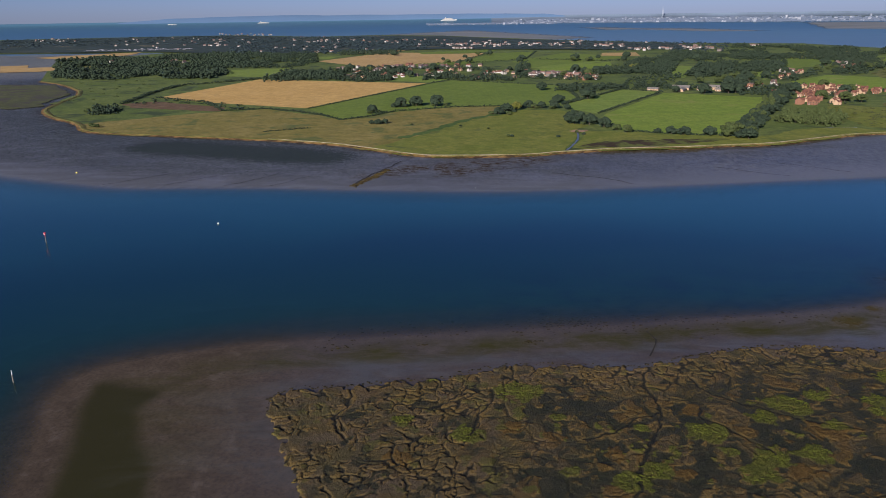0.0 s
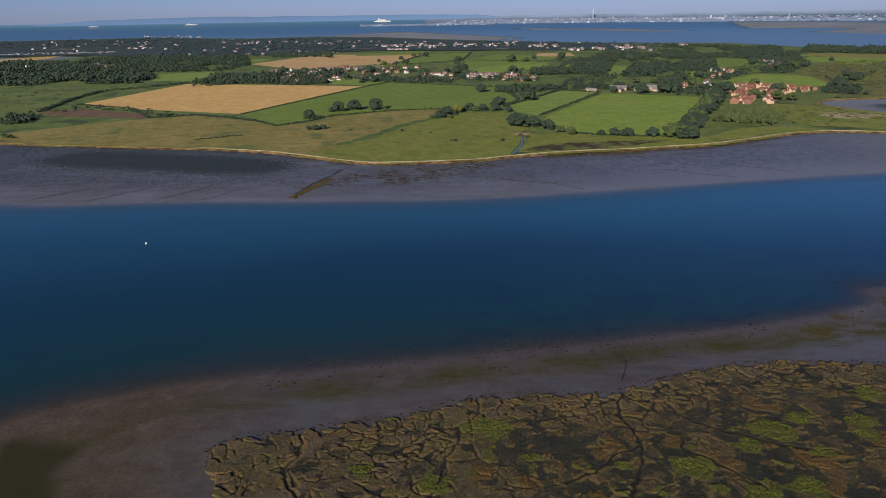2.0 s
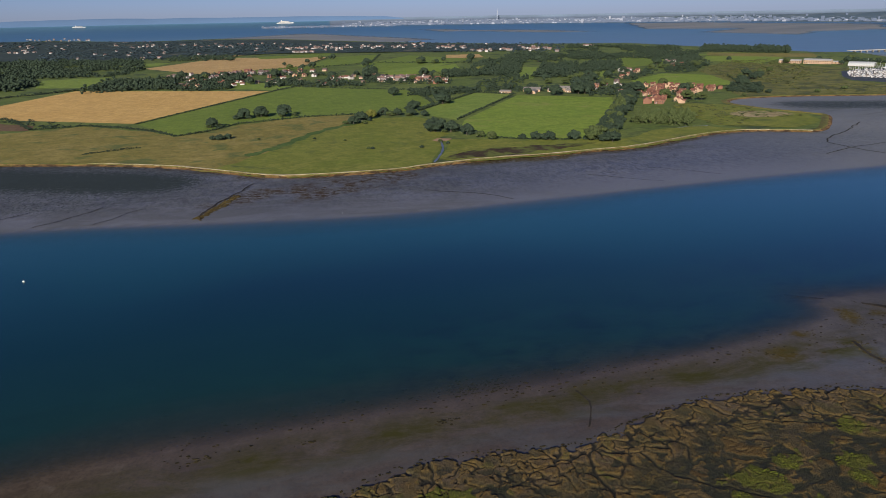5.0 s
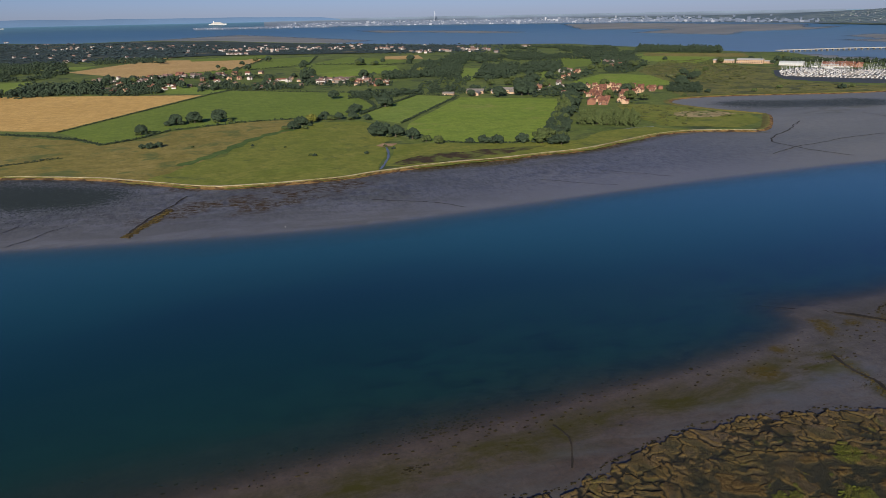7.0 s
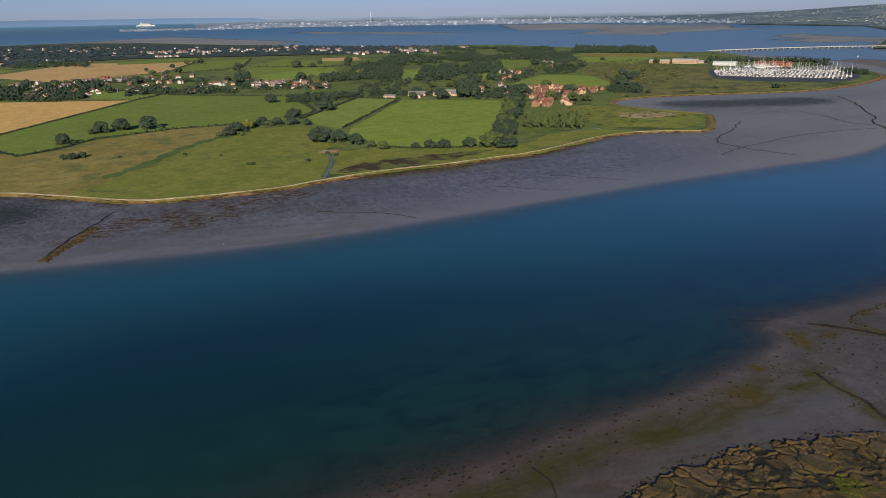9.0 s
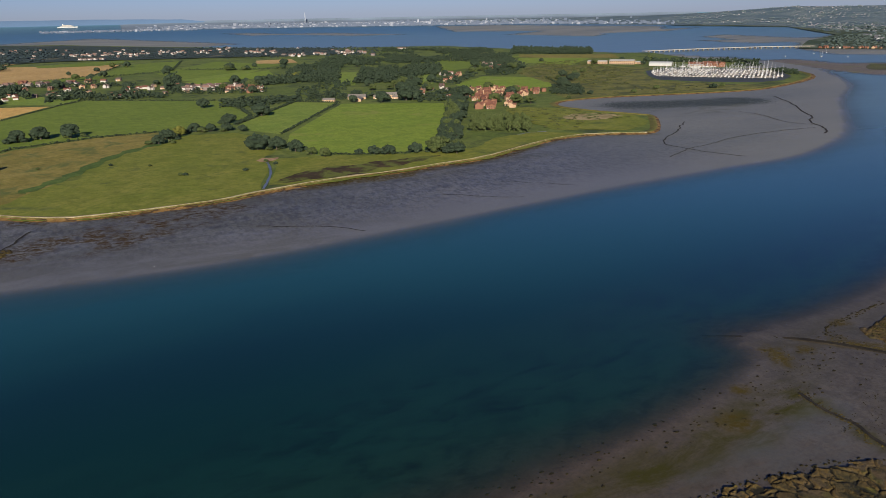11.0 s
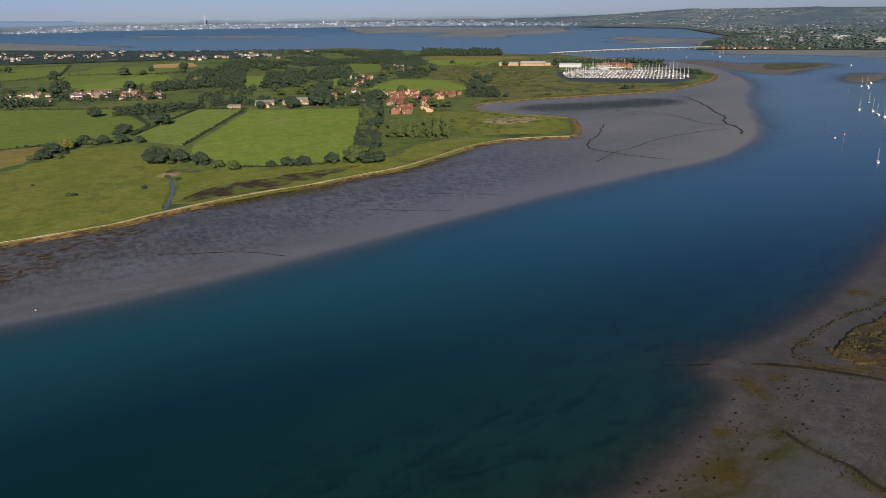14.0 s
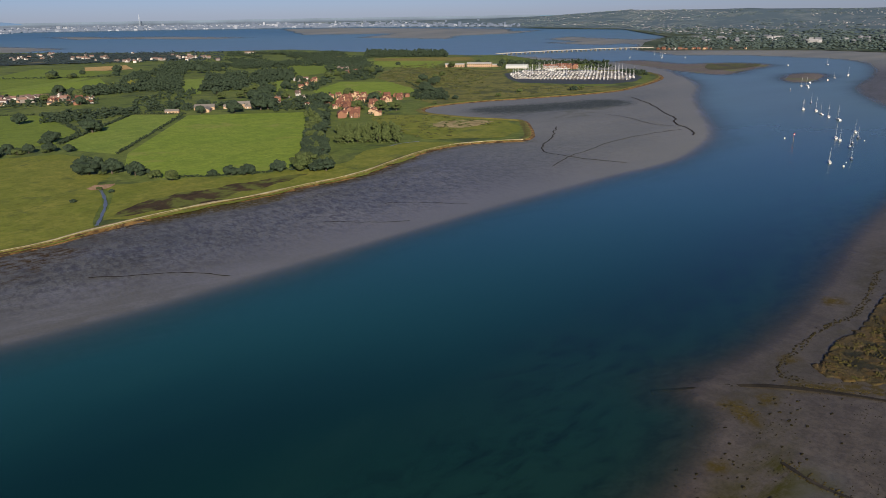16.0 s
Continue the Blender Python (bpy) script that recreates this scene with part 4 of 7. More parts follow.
WOODS = [
    ("woodland", [(230, 1340), (378, 1519), (475, 1778), (566, 1737), (417, 1336), (354, 1366)], 9, 13, 13, M_LEAF, "dense dark green woodland behind the village"),
    ("woodland", [(432, 1297), (555, 1571), (620, 1549), (501, 1262)], 9, 14, 14, M_LEAF, "rounded dark green wood in the fields"),
    ("woodland", [(555, 1389), (680, 1624), (752, 1601), (663, 1429), (555, 1327)], 9, 12, 12, M_LEAF, "dark green wood"),
    ("woodland", [(529, 1824), (650, 2058), (836, 1794), (743, 1610), (680, 1624)], 11, 14, 12, M_LEAF, "dark green wood"),
    ("woodland", [(-760, 1451), (-1058, 2050), (-988, 2249), (-715, 1922), (-571, 1527), (-622, 1401)], 13, 17, 14, M_LEAF, "dark green wood on low ground"),
    ("woodland", [(-535, 1411), (-595, 1593), (-463, 1599), (-404, 1388)], 11, 17, 15, M_LEAF, "grey-green willow wood"),
    ("woodland", [(-319, 1326), (-319, 1534), (-200, 1515), (-178, 1339)], 10, 14, 13, M_LEAF, "dark wood beside the wheat field"),
    ("woodland", [(-221, 1473), (-202, 1342), (-116, 1289), (-50, 1366), (-54, 1575), (-150, 1612)], 12, 13, 10, M_LEAF, "trees among village gardens"),
    ("woodland", [(-76, 1413), (38, 1451), (153, 1463), (126, 1246), (23, 1282), (-67, 1397)], 11.5, 13, 10, M_LEAF, "trees among village gardens"),
    ("woodland", [(172, 1083), (186, 1155), (225, 1148), (293, 1150), (274, 1084), (206, 1063)], 9, 12, 9, M_LEAF, "dark trees round a small farm"),
    ("woodland", [(135, 1300), (161, 1445), (280, 1391), (281, 1282), (263, 1228)], 13, 11, 8, M_LEAF, "garden trees among village houses"),
    ("woodland", [(396, 993), (433, 1053), (515, 1107), (540, 1090), (461, 953)], 12, 12, 10, M_LEAF, "garden trees by the houses"),
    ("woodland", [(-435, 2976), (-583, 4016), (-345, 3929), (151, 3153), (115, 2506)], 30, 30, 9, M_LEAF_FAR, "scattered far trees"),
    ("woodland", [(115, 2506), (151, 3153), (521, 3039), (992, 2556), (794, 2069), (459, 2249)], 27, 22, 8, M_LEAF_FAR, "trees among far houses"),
    ("woodland", [(794, 2069), (973, 2457), (1199, 2127), (886, 1612), (784, 1750)], 13, 15, 11, M_LEAF, "dense dark woodland"),
    ("woodland", [(1101, 1871), (1289, 2140), (1419, 1912), (1252, 1698)], 11, 14, 13, M_LEAF, "dark wood by the shore"),
    ("woodland", [(763, 1436), (1034, 1893), (1086, 1847), (911, 1542)], 13, 14, 12, M_LEAF, "line of tall trees"),
    ("scrub", [(756, 1296), (950, 1511), (1077, 1537), (959, 1199), (738, 1014), (702, 1094)], 19, 14, 4, M_SCRUB, "olive scrub thicket"),
    ("scrub", [(594, 960), (671, 1058), (703, 1037), (631, 928)], 7, 10, 7, M_LEAF, "dark thorn scrub"),
    ("woodland", [(-297, 2183), (-320, 2460), (-130, 2369), (-119, 2144)], 16, 17, 10, M_LEAF, "trees between stubble fields"),
    ("woodland", [(135, 1353), (168, 1599), (200, 1660), (165, 1392)], 10, 12, 14, M_LEAF, "tall garden trees"),
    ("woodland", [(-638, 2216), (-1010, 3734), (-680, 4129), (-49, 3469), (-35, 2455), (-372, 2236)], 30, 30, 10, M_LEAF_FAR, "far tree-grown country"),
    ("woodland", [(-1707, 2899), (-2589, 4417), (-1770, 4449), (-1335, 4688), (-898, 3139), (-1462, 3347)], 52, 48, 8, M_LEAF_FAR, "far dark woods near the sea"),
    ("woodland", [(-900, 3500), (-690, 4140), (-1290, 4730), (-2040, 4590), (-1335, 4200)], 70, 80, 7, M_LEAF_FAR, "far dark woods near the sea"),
    ("woodland", [(-650, 1742), (-843, 2272), (-687, 2393), (-383, 2305), (-305, 1826), (-483, 1671)], 15, 16, 12, M_LEAF, "dark trees and hedges"),
    ("woodland", [(-470, 1670), (-494, 1806), (-342, 1879), (-300, 1670)], 14, 15, 11, M_LEAF, "dark wood beside a green field"),
    ("woodland", [(-264, 1575), (-150, 1407), (-21, 1383), (-23, 1575), (-149, 1505)], 15, 13, 9, M_LEAF, "trees behind the wheat field"),
    ("scrub", [(-422, 874), (-453, 949), (-423, 958), (-389, 881)], 7, 10, 8, M_LEAF, "dark thicket by the shore"),
    ("woodland", [(1160, 1345), (1235, 1264), (1300, 1200), (1330, 1235), (1240, 1345), (1180, 1390)], 9, 12, 11, M_LEAF, "dark wood behind the marina"),
    ("woodland", [(1187, 1168), (1215, 1195), (1245, 1160), (1222, 1132)], 8, 11, 9, M_LEAF, "dark trees by the marina"),
    ("woodland", [(1142, 1050), (1170, 1075), (1185, 1030), (1149, 996), (1100, 950)], 8, 10, 8, M_LEAF, "trees on the marina point"),
    ("scrub", [(430, 690), (470, 720), (540, 725), (530, 800), (470, 880), (400, 720)], 13, 8, 2.2, M_SCRUB, "low green scrub on the point"),
    ("scrub", [(640, 905), (723, 885), (872, 862), (860, 960), (760, 1080), (690, 990)], 24, 9, 2.2, M_SCRUB, "low scrub in rough grass"),
    ("scrub", [(-700, 1360), (-560, 1190), (-540, 1030), (-450, 1010), (-440, 1270), (-560, 1390)], 42, 10, 3.5, M_LEAF2, "scattered scrub on rough pasture"),
    ("garden_trees", [(425, 900), (440, 870), (480, 860), (600, 1010), (590, 1060), (520, 1075), (480, 1000)], 22, 8, 5.5, M_LEAF, "small trees between the houses"),
    ("woodland", [(290, 1180), (330, 1260), (400, 1330), (440, 1300), (380, 1200), (340, 1130)], 17, 13, 10, M_LEAF, "loose dark trees above the farm"),
    ("woodland", [(440, 1110), (520, 1180), (610, 1300), (660, 1370), (700, 1340), (600, 1220), (540, 1140)], 14, 13, 10, M_LEAF, "dark trees along a lane"),
    ("woodland", [(690, 1290), (760, 1430), (860, 1500), (900, 1470), (800, 1360), (740, 1270)], 15, 14, 11, M_LEAF, "dark trees beside the rough marsh"),
    ("woodland", [(-250, 1560), (-120, 1640), (20, 1600), (160, 1500), (150, 1460), (-20, 1540), (-160, 1600)], 15, 12, 9, M_LEAF, "dark trees behind the village"),
    ("woodland", [(-330, 1290), (-230, 1330), (-130, 1270), (0, 1300), (20, 1340), (-60, 1360), (-200, 1400)], 12, 12, 9, M_LEAF, "dark trees before the village"),
    ("woodland", [(280, 1100), (310, 1140), (440, 1080), (420, 1050), (330, 1075)], 9, 11, 9, M_LEAF, "dark trees round farm buildings"),
    ("woodland", [(-640, 1400), (-780, 1470), (-1000, 2050), (-640, 2330), (-480, 1900), (-500, 1640), (-560, 1600)], 17, 18, 12, M_LEAF, "dense dark woods behind the pasture"),
    ("scrub", [(-420, 960), (-380, 1000), (-290, 945), (-270, 900), (-230, 905), (-290, 990), (-410, 1050)], 17, 9, 4.5, M_LEAF, "dark bushes along a brown field"),
    ("tree_belt", [(256, 655), (273, 673), (322, 754), (378, 846), (440, 958), (450, 940), (376, 815), (322, 725), (282, 664), (266, 642)], 7, 10, 8.5, M_LEAF, "tall belt of mixed trees along a field"),
    ("poplar_grove", [(341, 736), (390, 808), (433, 768), (383, 699)], 6.5, 7, 7.5, M_LEAF4, "block of upright young trees"),
]
for i, (name, poly, gap, w, h, mat, label) in enumerate(WOODS):
    wood(name, scatter(poly, gap, w, h, 100 + i, 0.016 if name == "woodland" and (poly[0][0] < -60 or poly[0] in ((529, 1824), (794, 2069), (230, 1340), (440, 1110))) else None), mat, label)
HEDGES = [
    ([(-220, 914), (-185, 890), (-142, 850), (-111, 802), (-84, 824), (-55, 872), (13, 902), (75, 905), (92, 890)], 2.2, 4.6, 3.2),
    ([(-167, 906), (-13, 1237)], 2.4, 3.6, 2.4),
    ([(154, 913), (207, 995), (271, 1090)], 2.6, 5.0, 4.0),
    ([(178, 822), (300, 1020), (313, 1043)], 2.4, 4.2, 3.0),
    ([(174, 702), (195, 687), (220, 673), (240, 666), (259, 667)], 2.2, 4.0, 2.6),
    ([(-178, 724), (-160, 733), (-135, 745)], 1.8, 4.0, 2.4),
    ([(-15, 1240), (19, 1290), (100, 1225), (186, 1165)], 4.0, 5.0, 3.0),
    ([(545, 1130), (534, 1095), (604, 1022), (680, 1045), (750, 1195)], 4.0, 6.0, 3.6),
    ([(186, 1160), (190, 1060), (184, 974), (154, 920)], 4.0, 6.0, 3.6),
    ([(271, 1090), (300, 1060), (318, 1045)], 3.0, 5.0, 3.4),
    ([(-433, 990), (-448, 1139), (-445, 1260), (-400, 1300), (-336, 1370)], 4.0, 9.0, 5.0),
    ([(-121, 1320), (-80, 1436), (21, 1328)], 4.0, 5.0, 3.0),
    ([(-158, 1645), (49, 1798), (135, 2171)], 6.0, 6.0, 3.0),
    ([(70, 1742), (213, 1858), (286, 2226)], 6.0, 7.0, 4.0),
    ([(231, 1850), (386, 1750), (560, 1690)], 6.0, 8.0, 5.0),
    ([(-413, 1065), (-319, 996), (-271, 900), (-220, 914)], 3.0, 6.0, 3.6),
]
for i, (line, gap, w, h) in enumerate(HEDGES):
    wood("hedge", along(line, gap, w, h, 200 + i), M_LEAF, "dark green field hedge", "hedge")

# ---------------------------------------------------------------- salt marsh
def marsh_material():
    k = Nodes("salt_marsh")
    h, g, o, w, r = k.attr("pad"), k.attr("green"), k.attr("tawny"), k.attr("wet"), k.attr("rust")
    c = k.mix(k.ramp(k.noise(0.5, 7, 0.72, warp=0.3), [(0.3, 0.0), (0.7, 1.0)]), (0.062, 0.044, 0.024), (0.108, 0.078, 0.044))
    c = k.mix(k.ramp(k.noise(0.09, 4, 0.6), [(0.40, 0.7), (0.6, 0.0)]), c, (0.056, 0.048, 0.015))
    c = k.mix(k.math("MULTIPLY", k.attr("inner"), 0.55), c, k.mix(k.noise(0.5, 5, 0.7), (0.033, 0.025, 0.009), (0.058, 0.043, 0.015)))
    c = k.mix(k.math("MULTIPLY", w, 0.94), c, k.mix(k.ramp(k.noise(0.14, 6, 0.7), [(0.35, 0.0), (0.65, 1.0)]), (0.015, 0.018, 0.008), (0.034, 0.030, 0.014)))
    c = k.mix(k.math("MULTIPLY", o, 0.9), c, k.mix(k.noise(0.8, 4, 0.7), (0.115, 0.076, 0.022), (0.165, 0.102, 0.026)))
    tuft = k.ramp(k.noise(1.8, 6, 0.78), [(0.3, 0.35), (0.58, 1.0)])
    c = k.mix(k.math("MULTIPLY", r, tuft), c, k.mix(k.noise(0.9, 4, 0.7), (0.068, 0.034, 0.008), (0.110, 0.066, 0.012)))
    c = k.mix(k.math("MULTIPLY", g, tuft), c, k.mix(k.noise(0.8, 4, 0.7), (0.046, 0.053, 0.006), (0.090, 0.095, 0.009)))
    c = k.mix(k.ramp(k.noise(2.2, 4, 0.7), [(0.34, 0.45), (0.48, 0.0)]), c, (0.020, 0.017, 0.008))
    c = k.mix(k.ramp(h, [(0.0, 0.9), (0.55, 0.0)]), c, (0.013, 0.013, 0.009))
    k.bump(k.noise(1.3, 8, 0.8), 1.0, 0.5)
    return k.done(c, k.ramp(w, [(0.0, 0.95), (1.0, 0.7)]), spec=0.15)


M_MARSH = marsh_material()
MARSH = rounded([(-26, 110), (-36, 140), (-40, 158), (-46, 171), (-52, 182), (-53, 194), (-47, 198), (-30, 199), (-16, 202), (2, 203), (8, 209), (21, 211), (40, 212), (62, 208), (78, 215),
                 (99, 222), (121, 223), (140, 220), (158, 217), (176, 206), (190, 190), (215, 150), (215, 110)], 1)
MARSH_EAST = rounded([(231, 259), (237, 267), (247, 266), (262, 270), (276, 268), (300, 273), (345, 281), (380, 278), (330, 254), (290, 245), (262, 240), (247, 241), (236, 248)], 1)
CREEKS = [(rounded([(71, 226), (68, 220), (69, 216), (67, 210), (63, 204), (61, 193), (63, 187), (62, 182), (60, 177), (58, 171), (55, 165), (51, 160), (47, 148), (40, 135)], 1), 0.5),
          (rounded([(66, 206), (69, 203), (76, 203), (77, 199), (77, 195), (82, 190), (89, 184), (100, 176), (112, 172)], 1), 0.3), (rounded([(22, 211), (22, 203), (19, 198), (14, 196), (10, 195), (5, 190), (-4, 186)], 1), 0.22),
          (rounded([(14, 196), (13, 187), (10, 181), (9, 176), (4, 166)], 1), 0.22), (rounded([(-8, 186), (-3, 185), (1, 185), (4, 182), (7, 179)], 1), 0.2), (rounded([(57, 214), (56, 206), (50, 201), (47, 201), (40, 196)], 1), 0.2),
          (rounded([(80, 214), (83, 206), (89, 204), (90, 200), (87, 196)], 1), 0.22), (rounded([(74, 184), (72, 178), (77, 173), (81, 167), (86, 158)], 1), 0.4), (rounded([(61, 181), (54, 179), (48, 172), (38, 168)], 1), 0.35),
          (rounded([(106, 222), (108, 214), (116, 208), (128, 204), (142, 198)], 1), 0.22), (rounded([(128, 224), (126, 214), (134, 206), (150, 200)], 1), 0.2), (rounded([(-30, 200), (-28, 190), (-33, 180), (-26, 168)], 1), 0.22)]
GREENS = [(22, 195, 5.5), (6, 171, 4.5), (72, 171, 5), (54, 173, 1.8), (74, 161, 2.4), (32, 179, 2.2), (100, 184, 6.0), (110, 189, 3), (108, 173, 2.6), (124, 180, 3), (77, 152, 4), (51, 154, 4), (90, 178, 3.4), (84, 158, 4), (126, 186, 4), (96, 160, 4), (-12, 180, 3), (46, 150, 4), (-4, 204, 2.5), (138, 200, 4)]
RUSTS = [(71, 182, 2.6), (17, 174, 3.0), (29, 169, 2.4), (104, 170, 5), (126, 178, 4), (90, 152, 4), (44, 160, 3), (60, 152, 3), (-12, 160, 4), (140, 186, 4)]


def crack_net(wx, wy, x, y, size, width, seed, share):
    """Winding cracks between cells, some of them ending blind: depth and the lips beside them."""
    d1, d2, who = worley(wx / size, wy / size, seed)
    gap = (d2 - d1) * size * 0.6
    w = width * blend(fbm(x * 0.13 + 5, y * 0.13, seed + 3, 3), share - 0.05, share + 0.05) * (0.6 + 0.8 * fbm(x * 0.3, y * 0.3, seed + 6, 2))
    cut = 1 - blend(gap, w * 0.55, w * 1.35 + 0.02)
    cut = cut * blend(w, 0.05, 0.12)
    lip = blend(gap, w * 1.2, w * 1.6 + 0.05) * (1 - blend(gap, w * 1.7 + 0.10, w * 1.7 + 0.55)) * blend(w, 0.08, 0.16)
    return cut, lip


def marsh(poly, box, step, seed, label, relief=1.0):
    nx, ny = int((box[2] - box[0]) / step), int((box[3] - box[1]) / step)
    x, y = np.meshgrid(np.linspace(box[0], box[2], nx), np.linspace(box[1], box[3], ny))
    into = np.where(inside(poly, x, y), 1, -1) * reach(poly, x, y, True)
    into = into + (fbm(x * 0.30, y * 0.30, seed + 40, 5) - 0.5) * (8 if relief == 1.0 else 4)
    ux, uy = (fbm(x * 0.14, y * 0.14, seed, 3) - 0.5), (fbm(x * 0.14, y * 0.14, seed + 5, 3) - 0.5)
    vx, vy = (fbm(x * 0.55, y * 0.55, seed + 2, 2) - 0.5), (fbm(x * 0.55, y * 0.55, seed + 7, 2) - 0.5)
    wx, wy = x + ux * 5 + vx * 1.9, y + uy * 5 + vy * 1.9
    within = blend(into, 6, 30)
    loose = within * blend(x + 18 * ux, 2, 40) if relief == 1.0 else 0.50 + 0.0 * x       # further in the marsh breaks into mounds
    cut_a, lip_a = crack_net(wx, wy, x, y, 7.6, 0.36, seed + 11, 0.45)
    cut_b, lip_b = crack_net(wx + 40, wy, x, y, 4.2, 0.26, seed + 15, 0.515)
    firm = 1 - 0.85 * loose
    cut = np.maximum(cut_a * (1 - 0.4 * loose), cut_b * firm)
    lip = np.maximum(lip_a * (1 - 0.4 * loose), lip_b * firm * 0.8)
    # low mounds with raised rims, on dark wet flats
    f = fbm(wx / 6.2, wy / 5.0, seed + 20, 3)
    level = 0.20 + 0.265 * loose
    isle = blend(f, level - 0.012, level + 0.030)
    rim_f = isle * (1 - blend(f, level + 0.045, level + 0.085)) * blend(loose, 0.1, 0.5)
    g2 = fbm(wx / 2.6 + 9, wy / 2.2, seed + 120, 2)
    islets = blend(g2, 0.63, 0.67) * loose
    isle = np.maximum(isle, islets * 0.85)
    hollow = blend(fbm(wx * 0.30, wy * 0.30, seed + 60, 3), 0.585, 0.615) * (0.35 + 0.65 * blend(into, 3, 9))
    wobx, woby = (fbm(x * 0.3, y * 0.3, seed + 50, 3) - 0.5) * 3.0, (fbm(x * 0.3, y * 0.3, seed + 55, 3) - 0.5) * 3.0
    run = np.full(x.shape, 99.0)
    for line, w in CREEKS:
        run = np.minimum(run, reach(line, x + wobx, y + woby) - w * 0.7)
    bank = (1 - blend(run, 0.9, 2.0)) * (1 - 0.75 * loose)
    isle = np.maximum(isle, bank)
    cut = np.maximum(cut, 1 - blend(run, 0.0, 0.45))
    d1, d2, who = worley(wx / 15.0, wy / 15.0, seed + 31)                                  # drains between the mounds
    drain = (1 - blend((d2 - d1) * 9.0, 0.7, 1.6)) * loose * blend(fbm(x * 0.09, y * 0.09, seed + 37, 2), 0.40, 0.48)
    isle = isle * (1 - 0.95 * drain)
    pad = isle * (1 - cut) * (1 - 0.9 * hollow)
    rim = np.clip(np.maximum(np.maximum(lip, rim_f), blend(run, 0.35, 0.6) * (1 - blend(run, 0.8, 1.6)) * (1 - 0.5 * loose)), 0, 1) * pad
    edge = blend(into, -0.3, 1.4)
    green, rust = np.zeros(x.shape), np.zeros(x.shape)
    for spots_here, field in ((GREENS, green), (RUSTS, rust)):
        for a, b, r in spots_here:
            e = np.hypot((x - a) * 0.85, (y - b) * 1.0) + (fbm(x * 0.25, y * 0.25, seed + 70, 3) - 0.5) * r * 1.7 + vx * 2
            field[:] = np.maximum(field, 1 - blend(e, r * 0.86, r * 0.96))
    on_isle = blend(isle, 0.5, 0.9) * (0.4 + 0.6 * loose)
    green = np.maximum(green, blend(fbm(x * 0.19, y * 0.19, seed + 80, 4), 0.67, 0.70) * on_isle)
    rust = np.maximum(rust, blend(fbm(x * 0.20, y * 0.20, seed + 85, 4), 0.575, 0.63) * 0.75 * on_isle)
    green = green * (1 - 0.85 * cut)
    rust = rust * (1 - cut) * (1 - green)
    shag = 0.6 + 0.8 * fbm(x * 1.3, y * 1.3, seed + 92, 2)
    z = (0.50 if relief == 1.0 else 0.30) + edge * relief * (0.04 + 0.14 * pad - 0.20 * cut + 0.07 * rim + 0.16 * np.maximum(green, rust) * shag + 0.10 * fbm(x * 0.9, y * 0.9, seed + 90, 3)) - (1 - edge) * 0.9
    v = np.stack([x.ravel(), y.ravel(), z.ravel()], 1)
    idx = np.arange(nx * ny).reshape(ny, nx)
    live = (edge > 0.0)
    cell = live[:-1, :-1] | live[1:, :-1] | live[:-1, 1:] | live[1:, 1:]
    q = np.stack([idx[:-1, :-1][cell], idx[:-1, 1:][cell], idx[1:, 1:][cell], idx[1:, :-1][cell]], 1)
    used = np.unique(q)
    back = np.full(nx * ny, -1)
    back[used] = np.arange(len(used))
    ob = obj("salt_marsh", v[used], back[q].tolist(), M_MARSH, label=label, category="salt marsh", kind="structure")
    ob.data.polygons.foreach_set("use_smooth", [True] * len(ob.data.polygons))
    wet = np.clip(np.maximum(1 - isle, hollow), 0, 1) * (1 - np.maximum(green, rust))
    tawny = np.clip(rim * 0.9 + 0.5 * (1 - blend(into, 0.5, 5)) * blend(fbm(x * 0.4, y * 0.4, seed + 100, 3), 0.45, 0.6) + 0.15 * isle * blend(fbm(x * 0.16, y * 0.16, seed + 100, 3), 0.5, 0.62), 0, 1) * (1.0 if relief == 1.0 else 0.45)
    for name, a in (("pad", np.maximum(1 - cut, 1 - edge)), ("green", green), ("rust", rust), ("tawny", tawny), ("inner", np.maximum(loose, 0.25 * within)), ("wet", wet)):
        attribute(ob.data, name, a.ravel()[used])
    return ob


marsh(MARSH, (-62, 100, 222, 230), 0.32, 3, "brown salt marsh cut by winding creeks, with green patches")
marsh(MARSH_EAST, (222, 236, 385, 292), 0.42, 9, "tawny salt marsh islet with ragged edges", 0.95)


# ---------------------------------------------------------------- creeks, causeway and weed on the mud
M_CREEK = cover("creek_mud", (0.022, 0.019, 0.014), (0.034, 0.028, 0.021), (0.050, 0.041, 0.030), 0.8, 0.1, rough=0.85)


def creek(line, width, seed):
    width *= 0.48 if line[0][1] < 300 else 0.38
    p = resampled(rounded(line, 2), 2.5)
    p = p + np.stack([fbm(p[:, 0] * 0.08, p[:, 1] * 0.08, seed, 3) - 0.5, fbm(p[:, 0] * 0.08, p[:, 1] * 0.08, seed + 9, 3) - 0.5], 1) * 5
    v, f = band(p, width, 0.0, 0.25)
    v[:, 2] = np.maximum(bed(v[:, 0], v[:, 1]), 0) + 0.16
    if width < 1.0:
        v[:, 2] += 0.1
    obj("creek", v, f, M_CREEK, label="dark winding creek in the mud", category="creek", kind="structure")


